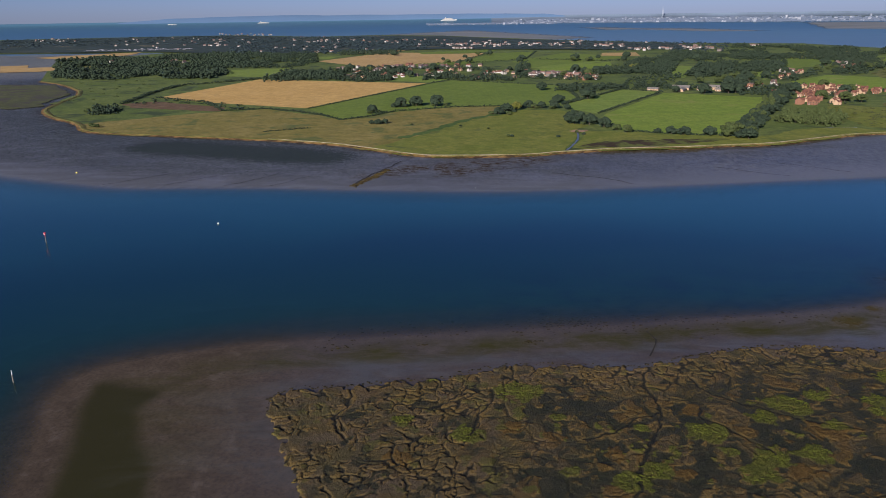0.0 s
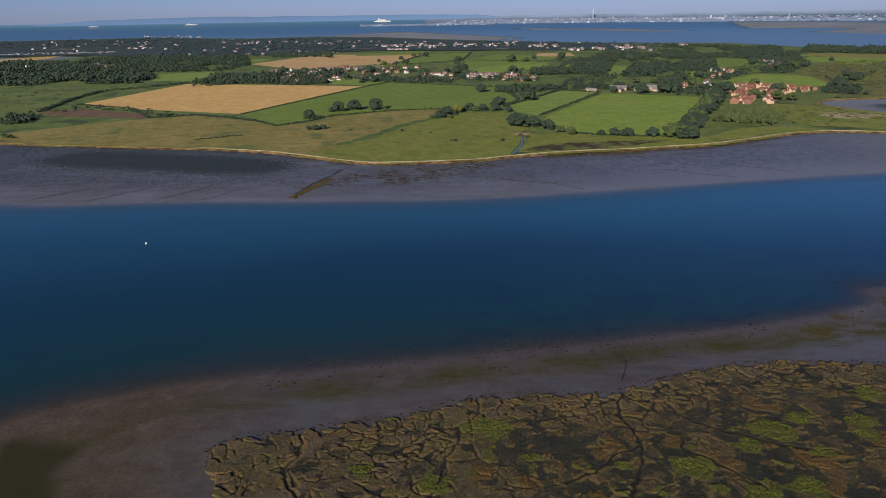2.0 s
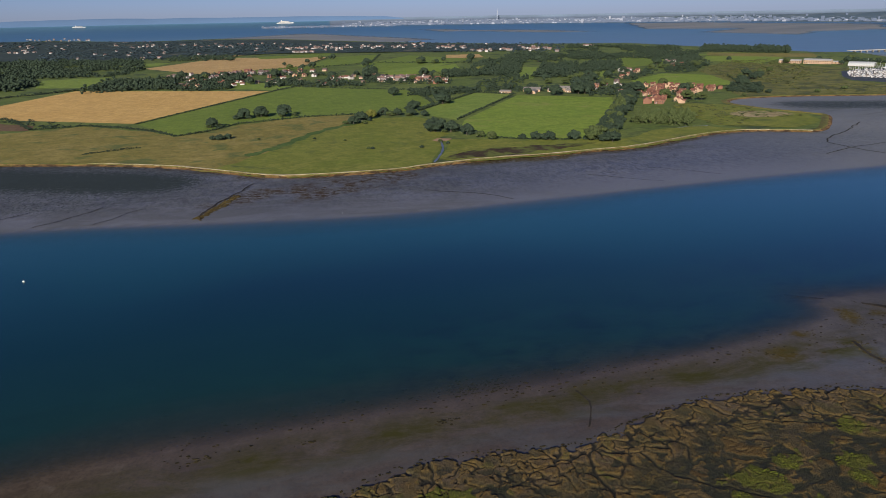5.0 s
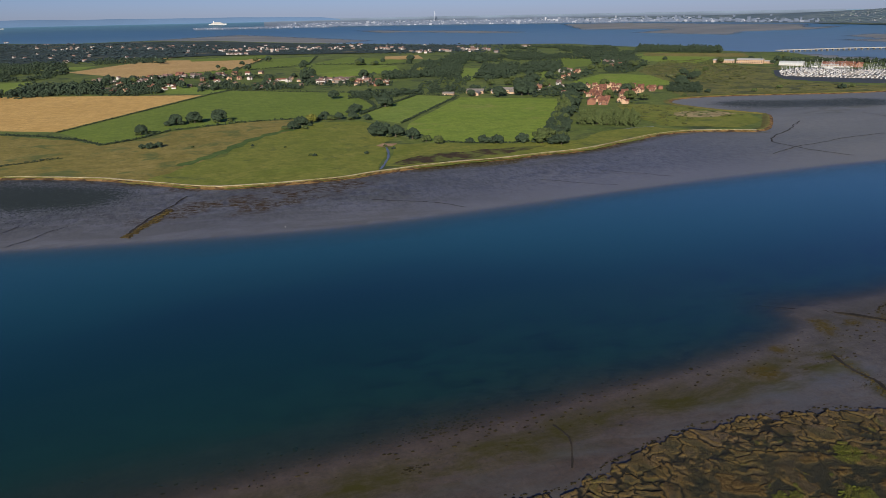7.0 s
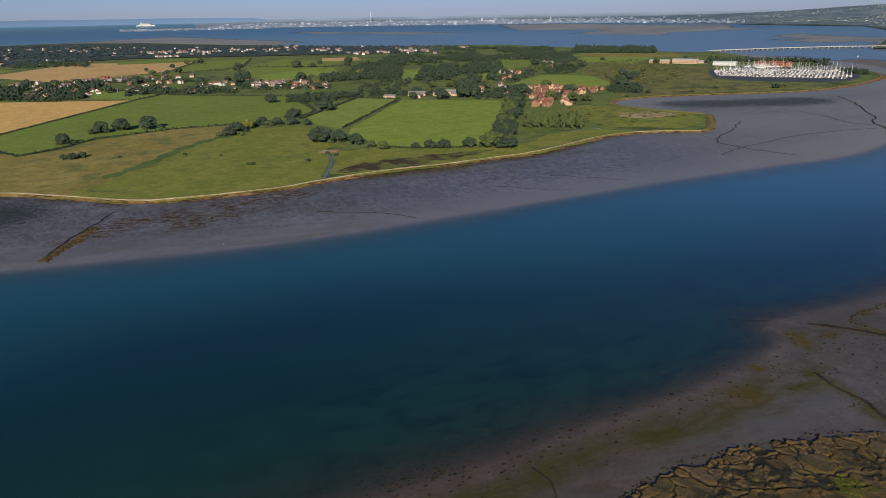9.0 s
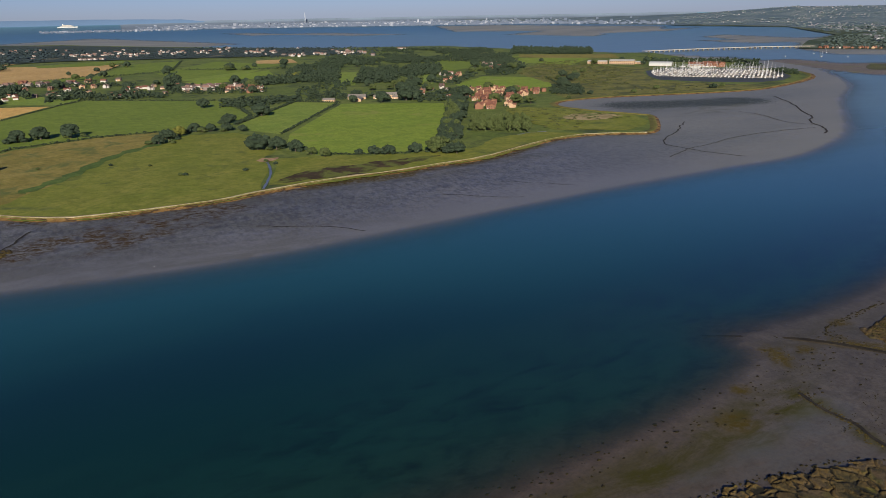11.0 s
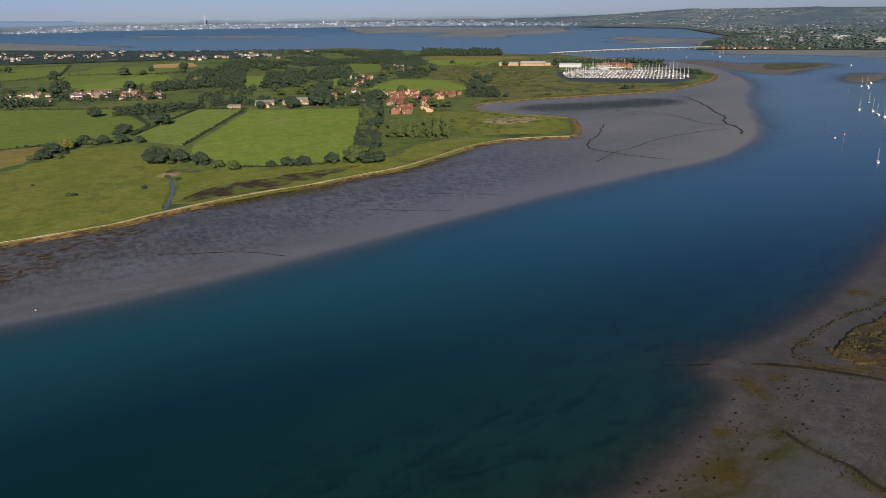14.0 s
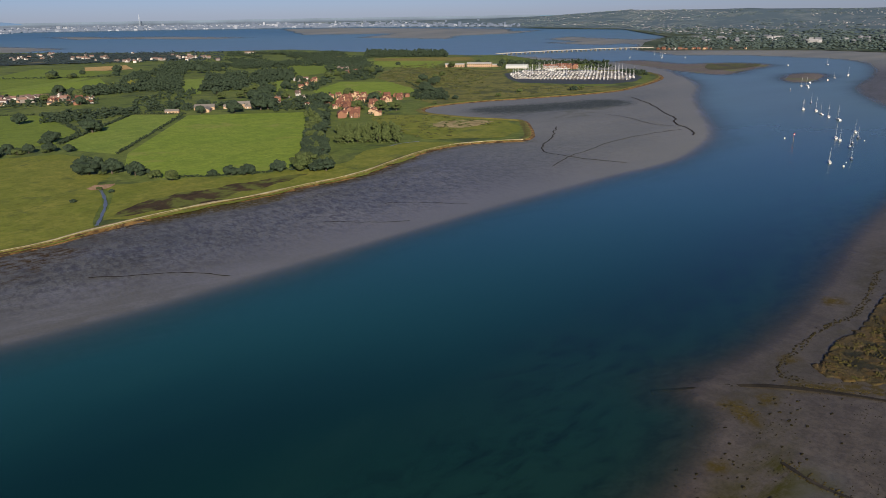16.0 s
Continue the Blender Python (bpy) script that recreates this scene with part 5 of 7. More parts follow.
for i, (line, w) in enumerate([
        ([(68, 218), (70, 223), (73, 229), (72, 236)], 1.0), ([(552, 666), (488, 615), (467, 605), (444, 583), (442, 565), (445, 547), (451, 525), (458, 509)], 3.2),
        ([(626, 574), (576, 578), (536, 575), (503, 569), (466, 558), (446, 556), (407, 535)], 2.2), ([(811, 772), (770, 711), (707, 647), (692, 624), (652, 600), (645, 585), (626, 561), (604, 546)], 5.0), ([(643, 578), (634, 598), (637, 624), (656, 656), (656, 691)], 2.2),
        ([(179, 245), (177, 238), (177, 233), (176, 226), (173, 220), (176, 205)], 2.4), ([(80, 508), (105, 494), (119, 482), (128, 470)], 2.0), ([(-40, 530), (-50, 512), (-59, 484)], 4.0), ([(-30, 560), (-42, 535), (-48, 520)], 2.5),
        ([(-120, 520), (-138, 495), (-150, 482)], 1.6), ([(-160, 520), (-180, 500), (-192, 488)], 1.6), ([(-200, 525), (-222, 505), (-236, 492)], 1.6), ([(-95, 510), (-108, 490), (-118, 480)], 1.4),
        ([(250, 530), (275, 510), (290, 495)], 1.4), ([(200, 520), (222, 500), (240, 488)], 1.4), ([(-470, 770), (-540, 840), (-580, 960), (-640, 1100)], 9.0)]):
    creek(line, w, 300 + i)

M_WEED = leaf_material("bladder_wrack", (0.012, 0.010, 0.005), (0.035, 0.028, 0.010))
M_WEED_BROWN = leaf_material("brown_weed", (0.026, 0.018, 0.008), (0.060, 0.044, 0.014))
M_WEED_GOLD = leaf_material("golden_weed", (0.040, 0.030, 0.008), (0.075, 0.057, 0.013))


def clods(name, spots, material, label, flat=0.35, category="seaweed", ground_z=None):
    V, F, o = [], [], 0
    r = np.random.default_rng(5)
    low = np.maximum(bed(np.array([q[0] for q in spots]), np.array([q[1] for q in spots])), -0.3)
    if ground_z is not None:
        low = np.full(len(spots), ground_z)
    for (x, y, s), z in zip(spots, low):
        tv, tf = ICO1_V * (1 + r.uniform(-0.4, 0.4, (len(ICO1_V), 1))), ICO1_F
        V.append(tv * (s * r.uniform(0.8, 1.7), s * r.uniform(0.6, 1.0), s * flat) + (x, y, z + 0.02))
        F.append(tf + o)
        o += len(tv)
    obj(name, np.vstack(V), np.vstack(F).tolist(), material, label=label, category=category, kind="stuff")


rs = np.random.default_rng(21)
spots = []
for x, y, n, sx, sy in [(45, 246, 60, 9, 3), (-38, 228, 14, 3, 1.2), (-8, 229, 6, 1.5, 0.8), (30, 230, 10, 2, 0.8), (-20, 238, 30, 25, 4), (60, 240, 40, 30, 4), (110, 248, 30, 30, 4), (30, 250, 40, 40, 5), (160, 250, 25, 20, 6), (205, 255, 40, 20, 8)]:
    spots += [(x + rs.normal() * sx, y + rs.normal() * sy, rs.uniform(0.12, 0.55)) for _ in range(2 * n)]
clods("seaweed", spots, M_WEED, "dark seaweed clumps on the mud")
edge_line = resampled([p for p in MARSH if p[1] > 180], 0.9)
clods("wrack_line", [(a + rs.normal() * 0.5, b + 1.0 + rs.normal() * 0.6, rs.uniform(0.15, 0.5)) for a, b in edge_line], M_WEED, "dark wrack along the edge of the marsh", 0.5)
gold = [(194 + rs.normal() * 2.2, 265 + rs.normal() * 2.5, rs.uniform(0.1, 0.3)) for _ in range(80)]
gold += [(296 + rs.normal() * 2, 285 + rs.normal() * 1.4, rs.uniform(0.1, 0.35)) for _ in range(40)]
gold += [(219 + 20 * u + rs.normal() * 0.7, 264 - 28 * u + rs.normal() * 0.8, rs.uniform(0.1, 0.35)) for u in rs.uniform(0, 1, 160)]
gold += [(x + rs.normal() * 0.9, y + rs.normal() * 0.9, rs.uniform(0.1, 0.4)) for x, y in resampled([(179, 245), (177, 238), (177, 233), (176, 226), (173, 220), (176, 208)], 0.2)]
clods("golden_seaweed", gold, M_WEED_GOLD, "golden brown seaweed along a stone causeway")
groyne_spots = [(-60 + 20 * u + rs.normal() * 1.2, 476 + 50 * u + rs.normal() * 1.5, rs.uniform(0.5, 1.5)) for u in rs.uniform(0, 1, 160)]
clods("stone_spit", groyne_spots, M_WEED_BROWN, "low weedy stone spit on the mud", 0.5)
shelf = resampled([(224, 263), (222, 268), (228, 272), (241, 274), (261, 276), (276, 276), (286, 274), (302, 276), (345, 288)], 0.4)
clods("mud_clods", [(a + rs.normal() * 0.9, b + rs.normal() * 0.7, rs.uniform(0.15, 0.55)) for a, b in shelf], M_WEED, "dark broken mud at the marsh edge", 0.5)
M_TUFT = leaf_material("marsh_grass", (0.034, 0.040, 0.005), (0.078, 0.084, 0.010))
M_TUFT_DARK = leaf_material("sea_purslane", (0.026, 0.024, 0.008), (0.066, 0.054, 0.014))
rg = np.random.default_rng(77)
tufts = [(a + r * 0.95 * math.sqrt(u) * math.cos(v), b + r * 0.8 * math.sqrt(u) * math.sin(v), rg.uniform(0.15, 0.42)) for a, b, r in GREENS for u, v in rg.uniform(0, 1, (int(7 * r * r), 2)) * (1, 6.283)]
clods("marsh_grass", [p for p in tufts if noise.noise((p[0] * 0.25, p[1] * 0.25, 6.1)) > -0.15 and inside(MARSH, np.array([p[0]]), np.array([p[1]]))[0] and reach(MARSH, p[0], p[1]) > 5], M_TUFT, "tufts of bright green marsh grass", 0.6, "grass", 0.70)
ex, ey = rg.uniform(232, 345, 4200), rg.uniform(240, 284, 4200)
ok = inside(MARSH_EAST, ex, ey) & (reach(MARSH_EAST, ex, ey, True) > 2.6)
clods("marsh_scrub", [(a, b, rg.uniform(0.15, 0.55)) for a, b in zip(ex[ok], ey[ok]) if noise.noise((a * 0.22, b * 0.22, 1.7)) > 0.0], M_TUFT_DARK, "low tawny green marsh plants", 0.8, "grass", 0.46)
M_CAUSE = cover("causeway_stone", (0.014, 0.011, 0.008), (0.024, 0.019, 0.013), (0.045, 0.036, 0.022), 1.5, 0.2)
bank_wall("causeway", resampled(rounded([(205, 275), (212, 268), (221, 257), (230, 242), (238, 225)], 2), 1.2), [(1.5, 0.05), (0.7, 0.42), (-0.4, 0.46), (-0.9, 0.1), (-1.1, -0.6)], M_CAUSE, "narrow dark stone causeway across the mud", taper=14)
bank_wall("causeway", resampled(rounded([(184, 289), (192, 284), (199, 280), (205, 275)], 2), 1.2), [(2.2, -0.9), (0.8, -0.02), (-0.6, -0.02), (-1.8, -0.9)], M_CAUSE, "drowned dark end of the stone causeway")
rb4 = random.Random(44)
bits = [(rb4.uniform(170, 235), rb4.uniform(215, 258), rb4.uniform(0.08, 0.24)) for _ in range(1000)]
clods("mud_clods", [(x, y, s) for x, y, s in bits if noise.noise((x * 0.06, y * 0.09, 2.2)) > -0.05], M_WEED, "dark broken clods on the mud", 0.4)

# ---------------------------------------------------------------- single trees
def spot(x, y, z=LAND_Z):
    q = MID + (np.array((x, y), float) - MID) * (1 - z / EYE_Z)
    return float(q[0]), float(q[1])


def empty(name, label, category, group=""):
    return tagged(new(name), label, category, group)


def limb(bm, a, b, ra, rb, sides=7):
    a, b = Vector(a), Vector(b)
    q = (b - a).to_track_quat("Z", "Y").to_matrix()
    rings = []
    for p, r in ((a, ra), (b, rb)):
        rings.append([bm.verts.new(p + q @ Vector((math.cos(t) * r, math.sin(t) * r, 0))) for t in np.linspace(0, 2 * math.pi, sides, endpoint=False)])
    for i in range(sides):
        bm.faces.new((rings[0][i], rings[0][(i + 1) % sides], rings[1][(i + 1) % sides], rings[1][i]))
    bm.faces.new(rings[1])


def tree(width, height, seed, leaves, label, name="tree", n=64):
    r = random.Random(seed)
    top = empty(name, label, "tree" if name == "tree" else "bush", "field trees")
    bm = bmesh.new()
    limb(bm, (0, 0, -0.4), (0.15, 0.1, height * 0.34), width * 0.040, width * 0.028)
    for i in range(6):
        a = i * 1.05 + r.uniform(-0.3, 0.3)
        limb(bm, (0.1, 0.1, height * r.uniform(0.24, 0.36)), (math.cos(a) * width * 0.3, math.sin(a) * width * 0.3, height * r.uniform(0.5, 0.75)), width * 0.018, width * 0.006, 5)
    part("trunk", bm, M_BARK, top)
    v, f = clumps(n, width, height, height * 0.16, seed, fine=False)
    q = np.random.default_rng(seed + 500)
    m = 520                                                       # loose leaf sprays round the crown
    pick = v[q.integers(0, len(v), m)] + q.normal(0, width * 0.022, (m, 3))
    s = width * 0.024
    tri = pick[:, None, :] + q.normal(0, s, (m, 3, 3))
    f2 = np.arange(3 * m).reshape(m, 3) + len(v)
    ob = new("crown", mesh_of("crown", np.vstack([v, tri.reshape(-1, 3)]), [tuple(map(int, t)) for t in np.vstack([f, f2])], leaves))
    ob.parent = top
    return top


OAKS = [tree(15, 13, 1, M_LEAF, "broad dark green field oak"), tree(13, 12, 2, M_LEAF, "broad dark green field oak"), tree(17, 13.5, 3, M_LEAF, "broad dark green field oak")]
GOLDEN = tree(12, 11, 4, M_LEAF3, "yellow-green tree in the hedge")
WILLOW = tree(13, 12, 5, M_LEAF2, "pale grey-green willow tree")
SLIM = [tree(6.5, 14, 6, M_LEAF4, "upright green poplar tree"), tree(7.5, 15, 7, M_LEAF4, "upright green poplar tree")]
BUSH = [tree(7, 4.5, 8, M_LEAF, "round dark green bush", "bush", 34), tree(6, 3.8, 9, M_LEAF2, "olive green thorn bush", "bush", 30)]


def plant(kinds, places, seed):
    r = random.Random(seed)
    for x, y, s in places:
        px, py = spot(x, y)
        s = s * 1.15
        copy_thing(kinds[r.randrange(len(kinds))], Matrix.Translation((px, py, LAND_Z)) @ pose(0, 0, 0, 0, 0, r.uniform(0, 360)) @ Matrix.Diagonal((s, s, s * r.uniform(0.9, 1.1), 1)))


plant(OAKS, [(-50, 912, 0.85), (-31, 922, 1.0), (-5, 916, 1.0), (-81, 852, 0.75), (150, 931, 0.8), (195, 969, 1.1), (138, 748, 1.1), (152, 740, 1.0), (163, 721, 0.8), (66, 828, 0.65), (77, 848, 0.7),
             (107, 888, 0.7), (122, 881, 0.65), (137, 874, 0.75), (150, 863, 0.6), (321, 1767, 1.2), (-130, 2104, 1.2), (150, 1090, 1.0), (581, 1681, 1.2), (365, 1012, 1.1), (400, 1015, 1.3), (412, 1020, 1.3), (332, 1035, 0.7)], 31)
ro = random.Random(17)
SCATTER = [([(-220, 1300), (290, 1240), (290, 1450), (-220, 1620)], 26), ([(290, 1080), (450, 1060), (540, 1200), (420, 1250)], 14), ([(450, 1100), (660, 1330), (620, 1400), (430, 1150)], 12),
           ([(-60, 1650), (420, 1650), (480, 1900), (60, 2100)], 18), ([(640, 1350), (900, 1620), (1000, 1560), (740, 1290)], 14), ([(430, 880), (600, 1030), (560, 1090), (440, 980)], 6), ([(590, 910), (700, 1060), (900, 1250), (760, 1180)], 10), ([(1000, 1340), (1200, 1250), (1220, 1400), (1020, 1480)], 10)]
for q, n in SCATTER:
    got = []
    lo, hi = np.min(q, 0), np.max(q, 0)
    while len(got) < n:
        x, y = ro.uniform(lo[0], hi[0]), ro.uniform(lo[1], hi[1])
        if inside(q, np.array([x]), np.array([y]))[0]:
            got.append((x, y, ro.uniform(0.6, 1.05)))
    plant(OAKS + [WILLOW], got, 38)
ru = random.Random(91)
UNDER = [(-50, 912), (-31, 922), (-5, 916), (-81, 852), (150, 931), (195, 969), (138, 748), (152, 740), (163, 721), (66, 828), (77, 848), (107, 888), (122, 881), (137, 874)]
plant(BUSH, [(x + ru.uniform(-11, 11), y + ru.uniform(-5, 5), ru.uniform(0.6, 1.2)) for x, y in UNDER for _ in range(3)], 37)
plant([GOLDEN], [(90, 869, 0.9)], 32)
plant([WILLOW], [(262, 652, 1.05), (272, 660, 0.9), (177, 684, 0.6), (483, 925, 1.0), (500, 900, 1.0), (515, 890, 0.9), (280, 650, 0.8)], 33)
plant(BUSH, [(171, 702, 1.4), (216, 674, 1.5), (225, 667, 1.7), (205, 681, 0.9), (248, 663, 1.7), (-67, 765, 1.2), (-60, 770, 1.0), (-74, 768, 0.8), (63, 672, 0.6), (66, 671, 0.5), (108, 664, 0.5), (47, 721, 0.45), (20, 740, 0.4), (-31, 755, 0.5),
             (130, 690, 0.6), (134, 676, 0.5), (700, 910, 1.2), (760, 930, 1.4), (830, 890, 1.5), (640, 930, 1.2), (585, 905, 1.0), (860, 900, 1.2), (600, 1010, 1.2), (-375, 775, 1.1), (-368, 770, 1.0), (-440, 905, 1.4)], 34)
rt = random.Random(8)
belt = [(u, w) for u in np.linspace(0, 1, 22) for w in (0.15, 0.5, 0.85)]
plant(OAKS + [SLIM[0], SLIM[1], WILLOW], [(262 + 180 * u + 10 * w + rt.uniform(-4, 4), 655 + 312 * u - 16 * w + rt.uniform(-4, 4), rt.uniform(0.5, 0.8)) for u, w in belt], 35)
plant(SLIM, [(341 + 46 * u + 46 * w + rt.uniform(-3, 3), 736 + 70 * u - 38 * w + rt.uniform(-3, 3), rt.uniform(0.5, 0.68)) for u in np.linspace(0.05, 0.95, 9) for w in np.linspace(0.02, 0.9, 7)], 36)
# the first of each kind stands in the wood
for i, ob in enumerate(OAKS + SLIM + BUSH + [GOLDEN, WILLOW]):
    px, py = spot(300 + 12 * i, 1420 + 9 * i)
    ob.matrix_world = Matrix.Translation((px, py, LAND_Z))

# ---------------------------------------------------------------- houses
def tiles(name, a, b):
    k = Nodes(name)
    c = k.mix(k.ramp(k.noise(0.9, 5, 0.7), [(0.3, 0.0), (0.7, 1.0)]), a, b)
    k.bump(k.noise(6.0, 3, 0.6), 0.5, 0.05)
    return k.done(k.mix(k.math("MULTIPLY", k.rand(), 0.35), c, tuple(v * 0.55 for v in a)), 0.85)


M_BRICK = tiles("red_brick", (0.21, 0.092, 0.047), (0.155, 0.070, 0.038))
M_CREAM = tiles("cream_render", (0.42, 0.275, 0.160), (0.32, 0.205, 0.122))
M_WHITE = tiles("white_render", (0.46, 0.42, 0.36), (0.36, 0.33, 0.29))
M_TILE = tiles("clay_tiles", (0.155, 0.056, 0.030), (0.100, 0.040, 0.025))
M_SLATE = tiles("brown_tiles", (0.10, 0.065, 0.05), (0.07, 0.05, 0.042))
M_SHEET = tiles("grey_sheet_roof", (0.19, 0.165, 0.14), (0.14, 0.12, 0.10))
M_PALE = tiles("pale_roof", (0.36, 0.35, 0.32), (0.27, 0.26, 0.24))
M_DARKGLASS = plain("window_glass", (0.03, 0.035, 0.04), 0.1, 0, 0.3)
M_DOOR = plain("painted_door", (0.55, 0.53, 0.5), 0.6)


def box(bm, x0, y0, z0, x1, y1, z1):
    v = [bm.verts.new(p) for p in ((x0, y0, z0), (x1, y0, z0), (x1, y1, z0), (x0, y1, z0), (x0, y0, z1), (x1, y0, z1), (x1, y1, z1), (x0, y1, z1))]
    for q in ((3, 2, 1, 0), (4, 5, 6, 7), (0, 1, 5, 4), (1, 2, 6, 5), (2, 3, 7, 6), (3, 0, 4, 7)):
        bm.faces.new([v[i] for i in q])


def gable(bm, w, d, z, rise, over=0.35, thick=0.25):
    """A pitched roof with thickness, its ridge along x."""
    x0, x1, y0 = -w / 2 - over, w / 2 + over, d / 2 + over
    sec = [(-y0, z - over * rise / (d / 2)), (0, z + rise), (y0, z - over * rise / (d / 2)), (y0, z - over * rise / (d / 2) + thick), (0, z + rise + thick * 1.3), (-y0, z - over * rise / (d / 2) + thick)]
    a = [bm.verts.new((x0, y, h)) for y, h in sec]
    b = [bm.verts.new((x1, y, h)) for y, h in sec]
    n = len(sec)
    for i in range(n):
        bm.faces.new((a[i], a[(i + 1) % n], b[(i + 1) % n], b[i]))
    for s, flip in ((a, 1), (b, 0)):
        for q in ((0, 1, 4, 5), (1, 2, 3, 4)):
            bm.faces.new([s[i] for i in (q if flip else q[::-1])])


def house(w, d, h, rise, wall_mat, roof_mat, label, rows=2, cols=3, wing=True, name="house", category="house", chimney=True):
    top = empty(name, label, category, "houses")
    bm = bmesh.new()
    box(bm, -w / 2, -d / 2, -0.5, w / 2, d / 2, h)
    for s in (-1, 1):
        a, b, c = (bm.verts.new((s * w / 2, -d / 2, h)), bm.verts.new((s * w / 2, d / 2, h)), bm.verts.new((s * w / 2, 0, h + rise)))
        bm.faces.new((a, b, c) if s > 0 else (b, a, c))
    part("wall", bm, wall_mat, top)
    bm = bmesh.new()
    gable(bm, w, d, h, rise)
    part("roof", bm, roof_mat, top)
    if wing:
        bm = bmesh.new()
        box(bm, -w * 0.12, -d / 2 - 3, -0.5, w * 0.32, -d / 2 + 0.4, h * 0.98)
        for y in (-d / 2 - 3,):
            bm.faces.new((bm.verts.new((-w * 0.12, y, h * 0.98)), bm.verts.new((w * 0.32, y, h * 0.98)), bm.verts.new((w * 0.10, y, h * 0.98 + rise * 0.75))))
        part("front_wing", bm, wall_mat, top)
        bm = bmesh.new()
        gable(bm, d / 2 + 3.2, w * 0.44, h * 0.98, rise * 0.75, 0.3)
        bmesh.ops.rotate(bm, matrix=Matrix.Rotation(math.pi / 2, 3, "Z"), verts=bm.verts)
        bmesh.ops.translate(bm, vec=(w * 0.10, -d / 4 - 1.5, 0), verts=bm.verts)
        part("wing_roof", bm, roof_mat, top)
    if chimney:
        bm = bmesh.new()
        box(bm, w * 0.28, -0.4, h + rise * 0.5, w * 0.28 + 0.9, 0.5, h + rise + 1.1)
        box(bm, w * 0.28 + 0.2, -0.2, h + rise + 1.1, w * 0.28 + 0.45, 0.1, h + rise + 1.4)
        part("chimney", bm, wall_mat, top)
    proto = None
    for side in (-1, 1):
        for r in range(rows):
            for c in range(cols):
                x = -w / 2 + w * (c + 0.5) / cols
                if wing and side < 0 and -w * 0.16 < x < w * 0.36:
                    y = -d / 2 - 3.06
                else:
                    y = side * (d / 2 + 0.06)
                z = 0.9 + r * (h - 0.4) / max(rows, 1)
                if proto is None:
                    bm = bmesh.new()
                    box(bm, -0.65, -0.05, 0, 0.65, 0.05, 1.25)
                    proto = part("window", bm, M_DARKGLASS, top)
                    win = proto
                else:
                    win = new("window", proto.data)
                    win.parent = top
                win.location = (x, y, z)
    bm = bmesh.new()
    box(bm, -w * 0.3 - 0.5, -d / 2 - 0.09, 0, -w * 0.3 + 0.5, -d / 2, 2.05)
    part("door", bm, M_DOOR, top)
    return top


RED = [house(11, 8, 5.2, 2.9, M_BRICK, M_TILE, "red-brick house with an orange tiled roof"), house(9, 7.5, 5.2, 2.8, M_CREAM, M_TILE, "cream house with an orange tiled roof"),
       house(15, 9, 6.0, 3.4, M_BRICK, M_TILE, "large orange-brick house with a tiled roof", cols=4)]
MIXED = [house(11, 8, 5.0, 3.0, M_WHITE, M_SLATE, "white rendered house with a brown roof"), house(10, 8, 5.0, 3.0, M_BRICK, M_SLATE, "red-brick house with a brown roof"),
         house(13, 7.5, 3.0, 2.6, M_WHITE, M_TILE, "white bungalow with a tiled roof", rows=1), house(10, 8, 5.2, 3.0, M_CREAM, M_TILE, "cream house with a tiled roof")]
BARN = [house(24, 12, 3.4, 2.8, M_CREAM, M_SHEET, "long pale barn with a grey sheet roof", 1, 4, False, "barn", "barn", False), house(20, 11, 4.0, 2.8, M_CREAM, M_SHEET, "pale farm shed with a grey roof", 1, 3, False, "barn", "barn", False)]
LONG = house(34, 12, 5.5, 2.0, M_CREAM, M_PALE, "long white building with a low pale roof", 2, 12, False, "long_building", "building", False)


def settle_houses(kinds, places, seed, turn=-28, jitter=25, size=0.74):
    r = random.Random(seed)
    for x, y in places:
        px, py = spot(x, y)
        X, Y, Z = (float(q) for q in far(px, py, LAND_Z))
        s = far_scale(px, py) * r.uniform(0.84, 1.16) * size
        copy_thing(kinds[r.randrange(len(kinds))], Matrix.Translation((X, Y, Z)) @ pose(0, 0, 0, 0, 0, turn + r.uniform(-jitter, jitter) + r.choice((0, 0, 90))) @ Matrix.Diagonal((s, s, s, 1)))


ESTATE = [(516, 1056), (542, 1068), (552, 1052), (572, 1049), (585, 1041), (590, 1018), (586, 983), (490, 1008), (499, 994), (521, 1006), (531, 991), (544, 983), (547, 964), (473, 961), (485, 954), (502, 959), (511, 937), (507, 917),
          (480, 891), (473, 868), (464, 922), (474, 915), (528, 1030), (560, 1018), (572, 1000), (610, 1000), (452, 905), (488, 935)]
rq = random.Random(29)
ESTATE += [(x + rq.uniform(9, 14), y + rq.uniform(8, 14)) for x, y in ESTATE[::2]]
ESTATE += [(498, 1032), (536, 1046), (556, 1036), (518, 984), (530, 962), (496, 976), (486, 972), (514, 1020), (578, 1022), (600, 1012), (566, 984), (478, 940)]
settle_houses(RED[:2], ESTATE, 51, size=0.74)
settle_houses(RED[2:], [(435, 884), (448, 876), (460, 893)], 52, -30, 5)
settle_houses(MIXED, [(463, 1099), (485, 1115), (512, 1130), (445, 1064), (463, 1016), (426, 1039), (648, 1325), (608, 1277), (567, 1223), (785, 1439), (807, 1443), (520, 1145), (498, 1090), (590, 1250), (630, 1300)], 53)
settle_houses(MIXED + RED[:2], [(178, 1395), (189, 1376), (206, 1389), (217, 1370), (228, 1350), (234, 1311), (240, 1274), (261, 1305), (278, 1317), (244, 1250), (250, 1330), (165, 1420), (270, 1345), (200, 1350), (225, 1300)], 54)
